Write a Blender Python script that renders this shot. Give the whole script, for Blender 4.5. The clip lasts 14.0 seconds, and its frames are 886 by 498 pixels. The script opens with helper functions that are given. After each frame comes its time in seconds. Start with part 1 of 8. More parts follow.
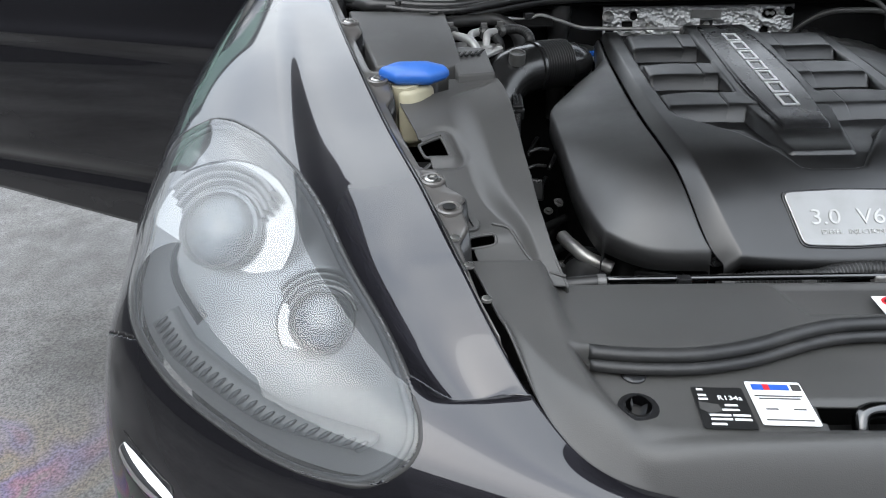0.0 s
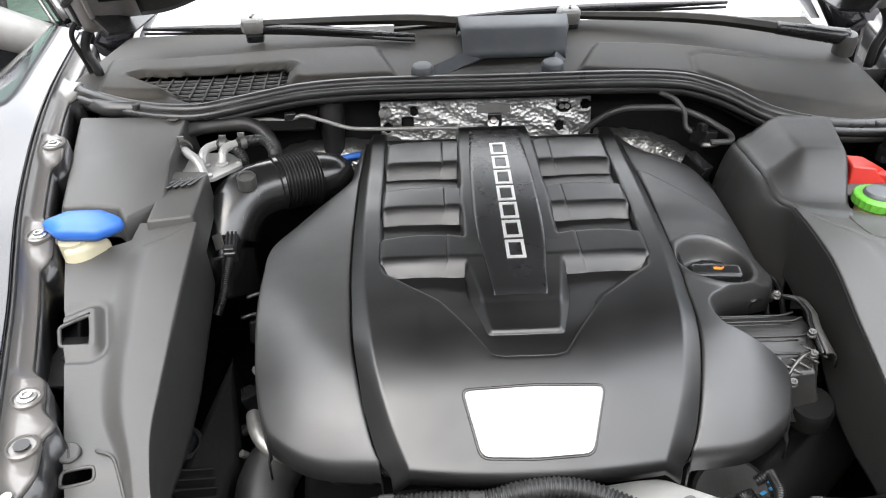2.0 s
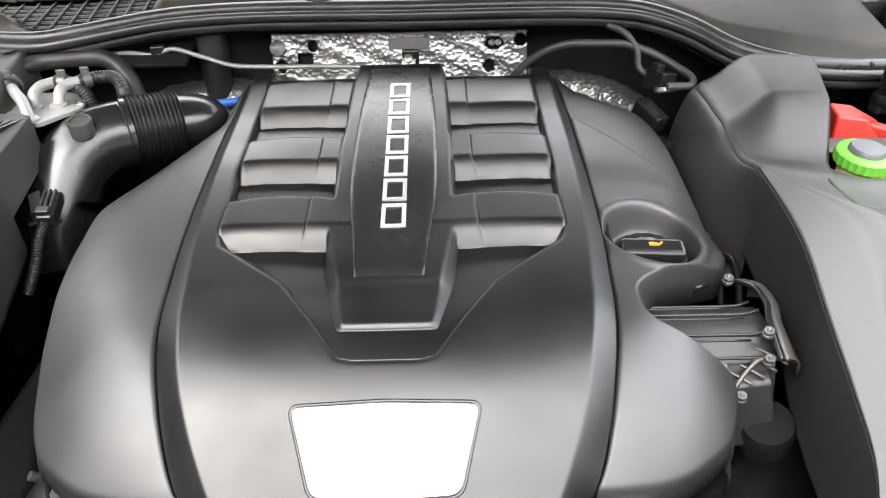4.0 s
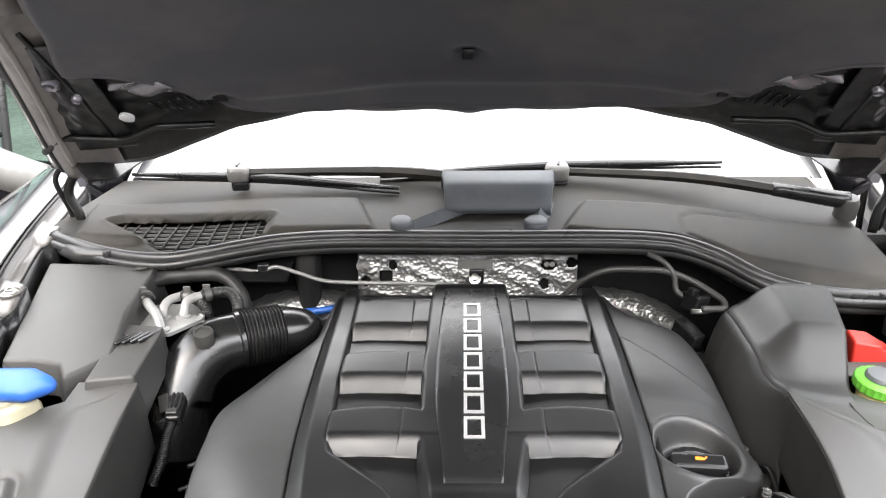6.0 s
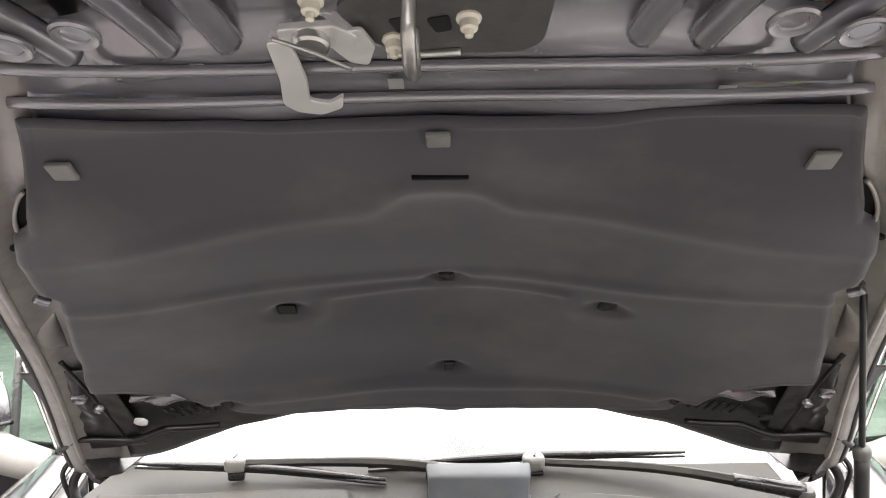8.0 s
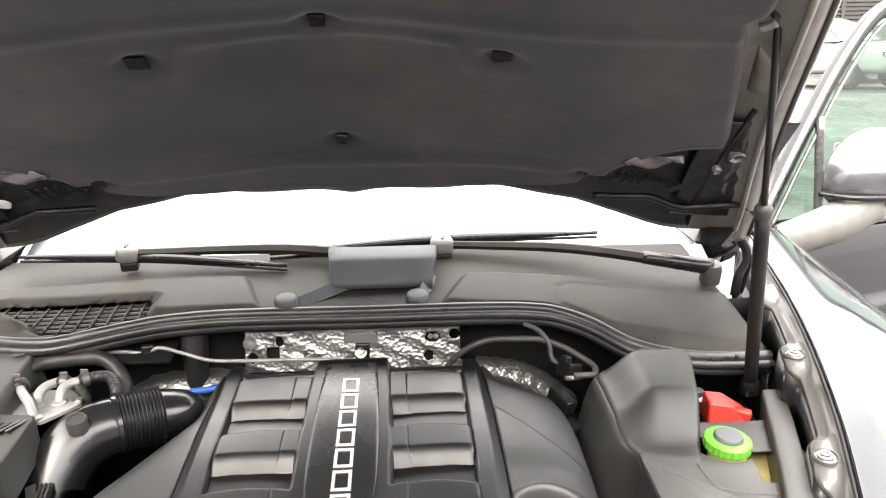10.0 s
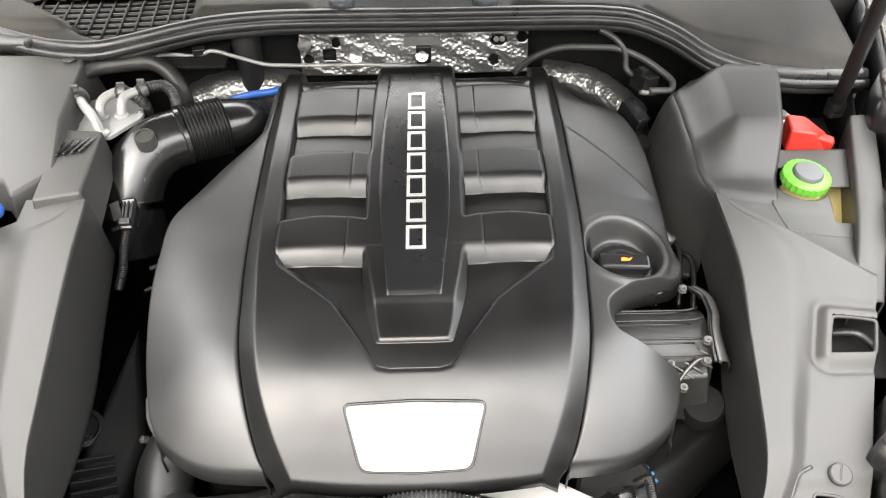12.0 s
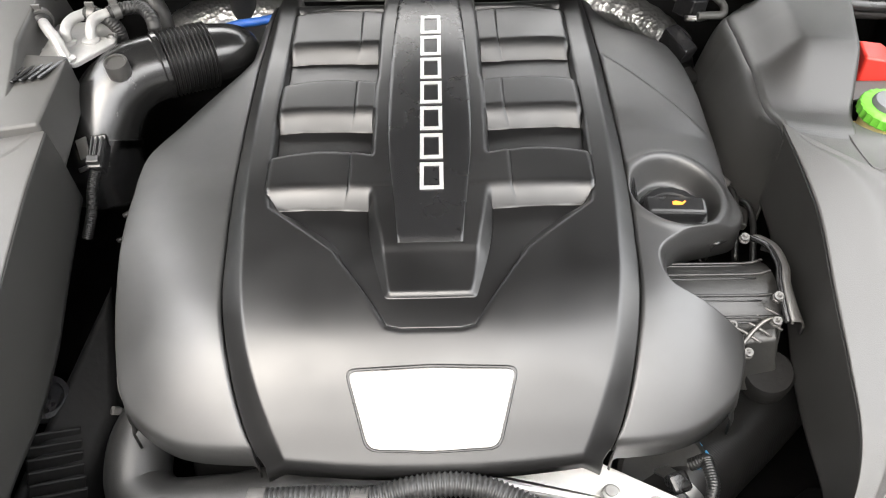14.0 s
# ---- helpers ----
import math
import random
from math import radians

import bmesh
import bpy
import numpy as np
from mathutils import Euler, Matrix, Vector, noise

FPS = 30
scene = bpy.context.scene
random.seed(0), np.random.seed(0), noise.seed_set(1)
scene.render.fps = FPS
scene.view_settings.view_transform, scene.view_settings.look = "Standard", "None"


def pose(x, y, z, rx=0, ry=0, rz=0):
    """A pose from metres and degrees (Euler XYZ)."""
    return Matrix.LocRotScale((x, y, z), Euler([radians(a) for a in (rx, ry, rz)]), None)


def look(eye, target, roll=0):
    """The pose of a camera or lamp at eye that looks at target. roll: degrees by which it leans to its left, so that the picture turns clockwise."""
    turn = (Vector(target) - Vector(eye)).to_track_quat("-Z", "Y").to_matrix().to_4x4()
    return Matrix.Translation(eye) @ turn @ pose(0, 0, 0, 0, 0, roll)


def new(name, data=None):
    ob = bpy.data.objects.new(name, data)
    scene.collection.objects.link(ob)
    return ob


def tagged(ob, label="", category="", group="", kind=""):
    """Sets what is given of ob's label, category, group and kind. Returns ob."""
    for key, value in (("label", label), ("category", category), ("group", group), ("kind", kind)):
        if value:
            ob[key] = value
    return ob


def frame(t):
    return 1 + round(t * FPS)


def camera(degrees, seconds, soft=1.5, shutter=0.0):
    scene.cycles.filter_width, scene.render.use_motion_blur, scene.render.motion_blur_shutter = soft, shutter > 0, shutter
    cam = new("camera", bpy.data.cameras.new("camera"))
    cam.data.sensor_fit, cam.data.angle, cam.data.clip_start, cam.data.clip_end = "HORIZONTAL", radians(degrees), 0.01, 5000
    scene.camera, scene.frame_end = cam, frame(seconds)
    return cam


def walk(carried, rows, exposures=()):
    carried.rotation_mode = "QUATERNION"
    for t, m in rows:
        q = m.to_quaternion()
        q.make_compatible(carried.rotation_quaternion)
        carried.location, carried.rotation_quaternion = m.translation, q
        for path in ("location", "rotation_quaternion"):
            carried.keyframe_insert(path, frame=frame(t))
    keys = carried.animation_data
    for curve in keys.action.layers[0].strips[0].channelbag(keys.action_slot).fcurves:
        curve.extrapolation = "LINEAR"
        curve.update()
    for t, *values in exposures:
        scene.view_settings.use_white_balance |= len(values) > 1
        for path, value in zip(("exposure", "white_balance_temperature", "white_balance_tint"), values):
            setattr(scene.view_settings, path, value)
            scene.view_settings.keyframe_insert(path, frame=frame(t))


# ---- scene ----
cam = camera(60.7, 14.0, soft=1.1)
PATH = [
    (0, (-0.502, 0.019, 1.356), (-0.544, 1.797, 0.442), -1.3),
    (0.5, (-0.445, 0.056, 1.488), (-0.51, 1.82, 0.549), -2.0),
    (1, (-0.352, 0.13, 1.529), (-0.408, 1.893, 0.586), -2.1),
    (1.5, (-0.203, 0.219, 1.527), (-0.236, 1.982, 0.583), -1.9),
    (2, (-0.086, 0.277, 1.505), (-0.093, 2.034, 0.551), -1.8),
    (2.5, (0.01, 0.326, 1.491), (0.023, 2.072, 0.516), -1.4),
    (3, (0.041, 0.356, 1.449), (0.053, 2.077, 0.431), -1.3),
    (3.2, (0.037, 0.383, 1.422), (0.038, 2.091, 0.381), -1.3),
    (5.3, (0.122, 0.545, 1.388), (0.092, 2.253, 0.347), -1.2),
    (5.5, (0.096, 0.507, 1.435), (0.05, 2.275, 0.5), -1.0),
    (6, (0.009, 0.363, 1.521), (-0.075, 2.256, 0.88), -0.9),
    (6.5, (-0.056, 0.259, 1.571), (-0.191, 2.226, 1.239), -0.9),
    (7, (-0.063, 0.234, 1.635), (-0.214, 2.227, 1.55), -0.7),
    (7.2, (-0.059, 0.231, 1.659), (-0.206, 2.225, 1.636), -0.6),
    (9.3, (0.143, 0.301, 1.628), (0.277, 2.292, 1.491), -1.1),
    (9.5, (0.142, 0.318, 1.604), (0.268, 2.301, 1.38), -1.0),
    (10, (0.111, 0.329, 1.557), (0.187, 2.266, 1.065), -1.1),
    (10.5, (0.034, 0.292, 1.556), (0.014, 2.092, 0.685), -1.6),
    (11, (-0.001, 0.282, 1.619), (-0.067, 1.866, 0.4), -2.5),
    (11.5, (0.024, 0.339, 1.68), (-0.009, 1.859, 0.381), -2.2),
    (12, (0.054, 0.432, 1.654), (0.031, 1.925, 0.324), -1.6),
    (12.5, (0.043, 0.513, 1.621), (0.012, 1.968, 0.25), -1.6),
    (13, (0.028, 0.576, 1.576), (-0.006, 2.02, 0.193), -1.4),
    (13.5, (0.015, 0.584, 1.552), (-0.023, 2.028, 0.169), -1.5),
    (14, (0.032, 0.516, 1.532), (0.002, 1.961, 0.151), -1.6),
]
walk(cam, [(t, look(eye, target, roll)) for t, eye, target, roll in PATH],
     exposures=[(0.0, 0.20, 6050, 8), (1.5, 0.85, 6350, 10), (3.0, 1.45, 6500, 10), (5.4, 1.62, 6560, 11), (6.0, 1.52, 6600, 11), (7.2, 1.68, 6750, 13), (9.3, 1.88, 7150, 11), (10.5, 1.50, 6900, 11), (11.0, 1.3, 6850, 11), (12.3, 1.70, 6800, 10), (14.0, 1.72, 6750, 10)])


# ---- world, sun, exposure ----
sky_world = bpy.data.worlds.new("overcast_sky")
scene.world = sky_world
sky_world.use_nodes = True
wn, wl = sky_world.node_tree.nodes, sky_world.node_tree.links
wn.clear()
sky = wn.new("ShaderNodeTexSky")
sky.sky_type = "NISHITA"
sky.sun_disc = False
sky.sun_elevation, sky.sun_rotation = radians(48), radians(205)
sky.dust_density, sky.air_density = 4.0, 1.0
cloud_pos = wn.new("ShaderNodeTexCoord")
cloud = wn.new("ShaderNodeTexNoise")
cloud.inputs["Scale"].default_value = 2.2
cloud.inputs["Detail"].default_value = 5
cloud_ramp = wn.new("ShaderNodeValToRGB")
cloud_ramp.color_ramp.elements[0].position, cloud_ramp.color_ramp.elements[0].color = 0.32, (0.62, 0.65, 0.70, 1)
cloud_ramp.color_ramp.elements[1].position, cloud_ramp.color_ramp.elements[1].color = 0.68, (1.0, 0.99, 0.97, 1)
bg_sky, bg_cloud, bg_add, w_out = (wn.new("ShaderNodeBackground"), wn.new("ShaderNodeBackground"),
                                   wn.new("ShaderNodeAddShader"), wn.new("ShaderNodeOutputWorld"))
bg_sky.inputs["Strength"].default_value = 0.05
wl.new(sky.outputs[0], bg_sky.inputs["Color"])
wl.new(cloud_pos.outputs["Generated"], cloud.inputs["Vector"])
wl.new(cloud.outputs["Fac"], cloud_ramp.inputs[0])
wl.new(cloud_ramp.outputs[0], bg_cloud.inputs["Color"])
# overcast sky: brightest overhead, about a third of that at the horizon
up = wn.new("ShaderNodeSeparateXYZ")
fall = wn.new("ShaderNodeMapRange")
fall.inputs["To Min"].default_value, fall.inputs["To Max"].default_value = 1.05, 4.4
wl.new(cloud_pos.outputs["Generated"], up.inputs[0])
wl.new(up.outputs["Z"], fall.inputs["Value"])
wl.new(fall.outputs[0], bg_cloud.inputs["Strength"])
wl.new(bg_sky.outputs[0], bg_add.inputs[0])
wl.new(bg_cloud.outputs[0], bg_add.inputs[1])
wl.new(bg_add.outputs[0], w_out.inputs["Surface"])
sun = new("sun", bpy.data.lights.new("sun", "SUN"))
sun.data.energy, sun.data.angle, sun.data.color = 0.8, radians(50), (1.0, 0.96, 0.9)
sun.matrix_world = look((-1.5, -3.2, 4.2), (0, 1, 1))


# ---- materials ----
def material(name, colour, rough=0.5, metal=0.0, coat=0.0, grain=0.0, grain_scale=400.0, stain=0.0, stain_scale=9.0,
             stain_colour=(0.4, 0.38, 0.34), rough_var=0.06, sheen=0.0, spec=0.5, coat_ior=1.5):
    """Principled surface with grain (bump) and stains at two scales."""
    m = bpy.data.materials.new(name)
    m.use_nodes = True
    n, l = m.node_tree.nodes, m.node_tree.links
    b = n["Principled BSDF"]
    b.inputs["Base Color"].default_value = (*colour, 1)
    b.inputs["Roughness"].default_value = rough
    b.inputs["Metallic"].default_value = metal
    b.inputs["Coat Weight"].default_value = coat
    b.inputs["Coat Roughness"].default_value = 0.03
    b.inputs["Coat IOR"].default_value = coat_ior
    b.inputs["Specular IOR Level"].default_value = spec
    b.inputs["Sheen Weight"].default_value = sheen
    pos = n.new("ShaderNodeTexCoord")
    big = n.new("ShaderNodeTexNoise")
    big.inputs["Scale"].default_value, big.inputs["Detail"].default_value = stain_scale, 6
    big.inputs["Roughness"].default_value = 0.62
    l.new(pos.outputs["Object"], big.inputs["Vector"])
    if stain:
        mask = n.new("ShaderNodeMapRange")
        mask.inputs["From Min"].default_value, mask.inputs["From Max"].default_value = 0.48, 0.78
        mask.inputs["To Max"].default_value = stain
        mix = n.new("ShaderNodeMixRGB")
        mix.inputs["Color1"].default_value = (*colour, 1)
        mix.inputs["Color2"].default_value = (*stain_colour, 1)
        l.new(big.outputs["Fac"], mask.inputs["Value"])
        l.new(mask.outputs[0], mix.inputs["Fac"])
        l.new(mix.outputs[0], b.inputs["Base Color"])
    if rough_var:
        rv = n.new("ShaderNodeMapRange")
        rv.inputs["From Min"].default_value, rv.inputs["From Max"].default_value = 0.32, 0.68
        rv.inputs["To Min"].default_value, rv.inputs["To Max"].default_value = max(0.02, rough - rough_var), rough + rough_var
        l.new(big.outputs["Fac"], rv.inputs["Value"])
        l.new(rv.outputs[0], b.inputs["Roughness"])
    if grain:
        fine = n.new("ShaderNodeTexNoise")
        fine.inputs["Scale"].default_value, fine.inputs["Detail"].default_value = grain_scale, 3
        bump = n.new("ShaderNodeBump")
        bump.inputs["Strength"].default_value, bump.inputs["Distance"].default_value = grain, 0.002
        l.new(pos.outputs["Object"], fine.inputs["Vector"])
        l.new(fine.outputs["Fac"], bump.inputs["Height"])
        l.new(bump.outputs[0], b.inputs["Normal"])
    return m


COVER = material("satin_black_plastic", (0.0055, 0.0054, 0.0054), 0.375, spec=0.72, rough_var=0.07, grain=0.015, grain_scale=1100, stain=0.10, stain_scale=11,
                 stain_colour=(0.030, 0.029, 0.028))
# same plastic as COVER, lightened and roughened for the light on the side pieces
COVER_MATT_LIT = material("matt_lit_black_plastic", (0.015, 0.0148, 0.0147), 0.48, spec=1.0, rough_var=0.08, grain=0.03, grain_scale=1100, stain=0.10, stain_scale=11,
                      stain_colour=(0.030, 0.029, 0.028))
COVER_DARK = material("smooth_black_plastic", (0.012, 0.012, 0.0125), 0.26, grain=0.03, grain_scale=900)
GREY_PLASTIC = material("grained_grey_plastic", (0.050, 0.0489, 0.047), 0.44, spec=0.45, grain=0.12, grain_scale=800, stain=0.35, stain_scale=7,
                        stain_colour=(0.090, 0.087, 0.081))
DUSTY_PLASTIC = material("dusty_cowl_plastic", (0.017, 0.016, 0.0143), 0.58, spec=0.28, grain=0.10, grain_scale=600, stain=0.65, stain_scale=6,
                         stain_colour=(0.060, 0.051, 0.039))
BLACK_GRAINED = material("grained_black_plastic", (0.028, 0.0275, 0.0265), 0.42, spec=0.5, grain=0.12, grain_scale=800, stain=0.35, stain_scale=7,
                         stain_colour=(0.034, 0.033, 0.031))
BLUEGREY_PLASTIC = material("faded_bluegrey_plastic", (0.055, 0.061, 0.070), 0.55, grain=0.1, stain=0.3, stain_colour=(0.16, 0.16, 0.15))
RUBBER = material("black_rubber", (0.012, 0.012, 0.012), 0.48, grain=0.08, grain_scale=500, stain=0.35, stain_scale=12, stain_colour=(0.09, 0.085, 0.08))
HOSE = material("black_hose", (0.008, 0.008, 0.008), 0.34, grain=0.05, stain=0.2, stain_colour=(0.06, 0.055, 0.05))
# grimy black, set near zero so gaps and openings read as deep shade
DARK = material("grimy_shade_black", (0.0045, 0.0045, 0.0045), 0.7, grain=0.3, grain_scale=120, stain=0.3, stain_scale=20, stain_colour=(0.014, 0.012, 0.011), spec=0.2)
PAINT = material("dark_grey_metallic_paint", (0.016, 0.0155, 0.0185), 0.36, metal=0.6, coat=1.0, rough_var=0.04, stain=0.25, stain_scale=5,
                 stain_colour=(0.014, 0.013, 0.016), spec=0.02, coat_ior=1.58)
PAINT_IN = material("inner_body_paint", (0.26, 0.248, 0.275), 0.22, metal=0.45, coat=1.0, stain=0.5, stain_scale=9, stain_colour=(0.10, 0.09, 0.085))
FLANGE = material("dusty_flange_paint", (0.13, 0.122, 0.115), 0.38, metal=0.35, coat=0.6, stain=0.5, stain_scale=14, stain_colour=(0.10, 0.095, 0.088))
CONDUIT = material("worn_conduit", (0.022, 0.022, 0.022), 0.32, stain=0.3, stain_scale=20, stain_colour=(0.10, 0.10, 0.10))
FELT = material("black_felt_liner", (0.062, 0.060, 0.069), 0.95, grain=0.16, grain_scale=700, stain=1.0, stain_scale=4.5,
                stain_colour=(0.118, 0.107, 0.098), sheen=0.25, spec=0.15)
# dusty dark paint, lightened to carry the sky that it reflects
DUSTY_LIT_PAINT = material("dusty_lit_bonnet_edge_paint", (0.36, 0.335, 0.315), 0.40, metal=0.3, coat=0.4, stain=0.6, stain_scale=16, stain_colour=(0.14, 0.13, 0.12))
HEATER_METAL = material("dull_pipe_metal", (0.36, 0.358, 0.35), 0.42, metal=0.4, stain=0.4, stain_scale=40, stain_colour=(0.22, 0.21, 0.20))
BRIGHT_CAST = material("bright_cast_aluminium", (0.78, 0.77, 0.75), 0.48, metal=0.6, grain=0.2, grain_scale=160)
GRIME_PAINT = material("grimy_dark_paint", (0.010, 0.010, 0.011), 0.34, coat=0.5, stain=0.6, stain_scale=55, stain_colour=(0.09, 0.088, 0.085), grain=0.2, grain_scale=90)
CAST_DARK = material("dark_grey_casting", (0.016, 0.016, 0.0155), 0.38, grain=0.15, grain_scale=200, stain=0.4, stain_scale=20, stain_colour=(0.06, 0.058, 0.055))
ELBOW = material("moulded_black_plastic", (0.010, 0.010, 0.010), 0.22, spec=0.9, grain=0.03, grain_scale=500)
DULL_ALU = material("dull_grey_casting", (0.13, 0.128, 0.124), 0.45, metal=0.6, grain=0.25, grain_scale=160, stain=0.5, stain_scale=25, stain_colour=(0.06, 0.055, 0.05))
ALU = material("cast_aluminium", (0.40, 0.395, 0.38), 0.46, metal=0.85, grain=0.25, grain_scale=180, stain=0.6, stain_scale=18, stain_colour=(0.22, 0.2, 0.18))
BRUSHED = material("brushed_aluminium", (0.235, 0.232, 0.224), 0.36, metal=1.0, rough_var=0.08, stain=0.4, stain_scale=30, stain_colour=(0.19, 0.187, 0.18))
SILVER = material("silver_lettering", (0.74, 0.74, 0.74), 0.45, metal=0.7)
STEEL = material("zinc_steel", (0.48, 0.475, 0.46), 0.32, metal=1.0, stain=0.5, stain_scale=30, stain_colour=(0.25, 0.2, 0.15))
DARK_STEEL = material("dark_steel", (0.10, 0.10, 0.10), 0.18, metal=1.0)
CHROME = material("chrome", (0.85, 0.85, 0.86), 0.07, metal=1.0, rough_var=0.03)
TRIM_GREY = material("grey_gloss_trim", (0.16, 0.158, 0.155), 0.28, metal=0.5, coat=0.6, rough_var=0.05)
MIRROR_CAP = material("silver_mirror_shell", (0.17, 0.17, 0.18), 0.25, metal=0.7, coat=1.0, rough_var=0.03)
BLUE = material("blue_plastic", (0.025, 0.12, 0.46), 0.42, grain=0.05, stain=0.15, stain_colour=(0.2, 0.3, 0.6))
RED = material("red_plastic", (0.46, 0.022, 0.014), 0.42, grain=0.05)
GREEN = material("green_plastic", (0.11, 0.38, 0.035), 0.45, grain=0.05)
ORANGE = material("orange_print", (0.85, 0.22, 0.02), 0.5)
CREAM = material("yellowed_tank_plastic", (0.62, 0.53, 0.24), 0.45, stain=0.4, stain_colour=(0.42, 0.33, 0.12))
IVORY = material("ivory_tank_plastic", (0.40, 0.37, 0.26), 0.45, stain=0.3, stain_colour=(0.4, 0.36, 0.26))
WHITE = material("white_print", (0.80, 0.80, 0.80), 0.4)
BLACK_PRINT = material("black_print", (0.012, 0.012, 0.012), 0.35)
RED_PRINT = material("red_print", (0.60, 0.02, 0.03), 0.4)
BLUE_PRINT = material("blue_print", (0.03, 0.10, 0.45), 0.4)
NUT_WHITE = material("ivory_nut", (0.70, 0.66, 0.56), 0.45, stain=0.3)
# white cloth, its colour darkened to offset the open sky on it
SHADE = material("darkened_white_sunshade", (0.042, 0.043, 0.044), 0.55, grain=0.1, grain_scale=60, stain=0.8, stain_scale=3.5, stain_colour=(0.031, 0.032, 0.034))
REFLECTOR = material("lamp_reflector", (0.20, 0.203, 0.21), 0.25, metal=0.9, rough_var=0.06)
LAMP_COLLAR = material("lamp_collar", (0.11, 0.113, 0.118), 0.32, metal=0.8)
LAMP_GREY = material("lamp_bezel", (0.045, 0.047, 0.052), 0.35, metal=0.3)
STRIP_WHITE = material("frosted_strip", (0.10, 0.103, 0.108), 0.45)
PIPE_GREY = material("pale_grey_pipe", (0.30, 0.298, 0.29), 0.45, metal=0.4, stain=0.4, stain_scale=40, stain_colour=(0.16, 0.155, 0.15))
KNUCKLE = material("pale_grey_plastic", (0.20, 0.195, 0.185), 0.45, stain=0.5, stain_scale=40, stain_colour=(0.09, 0.085, 0.08))
HOUSING = material("lamp_housing", (0.165, 0.168, 0.175), 0.42, metal=0.3)
BLUE_MARK = material("pale_blue_print", (0.04, 0.22, 0.42), 0.5)
TYRE = material("tyre_rubber", (0.018, 0.018, 0.018), 0.8, grain=0.3)
WHITE_PAINT = material("white_car_paint", (0.40, 0.40, 0.40), 0.25, coat=1.0, rough_var=0.02)
SILVER_PAINT = material("silver_car_paint", (0.16, 0.165, 0.17), 0.25, metal=0.5, coat=1.0)
FENCE = material("grey_fence_metal", (0.055, 0.052, 0.05), 0.55, metal=0.2, stain=0.5, stain_scale=0.6, stain_colour=(0.10, 0.09, 0.08))
BARK = material("bark", (0.10, 0.075, 0.05), 0.9, grain=0.6, grain_scale=30)
BLUE_SIGN = material("blue_sheet", (0.05, 0.22, 0.50), 0.5)
FAR_WALL = material("far_wall", (0.62, 0.64, 0.66), 0.8, stain=0.3, stain_scale=0.3)
FAR_HILL = material("far_hill", (0.30, 0.38, 0.42), 1.0, stain=0.3, stain_scale=0.05, stain_colour=(0.24, 0.34, 0.30))


def quilted_foil():
    """Embossed, crinkled heat-shield foil."""
    m = material("embossed_foil", (0.30, 0.30, 0.294), 0.36, metal=0.9, rough_var=0.08)
    n, l = m.node_tree.nodes, m.node_tree.links
    b = n["Principled BSDF"]
    pos = n.new("ShaderNodeTexCoord")
    cell = n.new("ShaderNodeTexVoronoi")
    cell.inputs["Scale"].default_value = 150
    crumple = n.new("ShaderNodeTexNoise")
    crumple.inputs["Scale"].default_value, crumple.inputs["Detail"].default_value = 45, 4
    add = n.new("ShaderNodeMath")
    bump = n.new("ShaderNodeBump")
    bump.inputs["Strength"].default_value, bump.inputs["Distance"].default_value = 0.55, 0.0026
    l.new(pos.outputs["Object"], cell.inputs["Vector"])
    l.new(pos.outputs["Object"], crumple.inputs["Vector"])
    l.new(cell.outputs["Distance"], add.inputs[0])
    soft = n.new("ShaderNodeMath")
    soft.operation = "MULTIPLY"
    soft.inputs[1].default_value = 0.12
    l.new(crumple.outputs["Fac"], soft.inputs[0])
    l.new(soft.outputs[0], add.inputs[1])
    l.new(add.outputs[0], bump.inputs["Height"])
    l.new(bump.outputs[0], b.inputs["Normal"])
    return m


def pane(name, tint, gloss=1.0, ior=1.5, haze=0.0):
    """Clear sheet: transparent with Fresnel gloss, and a little haze."""
    m = bpy.data.materials.new(name)
    m.use_nodes = True
    n, l = m.node_tree.nodes, m.node_tree.links
    n.clear()
    out, clear, glossy, mix, fr = (n.new("ShaderNodeOutputMaterial"), n.new("ShaderNodeBsdfTransparent"),
                                   n.new("ShaderNodeBsdfGlossy"), n.new("ShaderNodeMixShader"), n.new("ShaderNodeFresnel"))
    clear.inputs["Color"].default_value = (*tint, 1)
    glossy.inputs["Roughness"].default_value = 0.02
    glossy.inputs["Color"].default_value = (gloss, gloss, gloss, 1)
    fr.inputs["IOR"].default_value = ior
    l.new(fr.outputs[0], mix.inputs["Fac"])
    if haze:
        milk, soft = n.new("ShaderNodeBsdfDiffuse"), n.new("ShaderNodeMixShader")
        milk.inputs["Color"].default_value = (0.75, 0.77, 0.78, 1)
        soft.inputs["Fac"].default_value = haze
        l.new(clear.outputs[0], soft.inputs[1])
        l.new(milk.outputs[0], soft.inputs[2])
        l.new(soft.outputs[0], mix.inputs[1])
    else:
        l.new(clear.outputs[0], mix.inputs[1])
    l.new(glossy.outputs[0], mix.inputs[2])
    l.new(mix.outputs[0], out.inputs["Surface"])
    return m


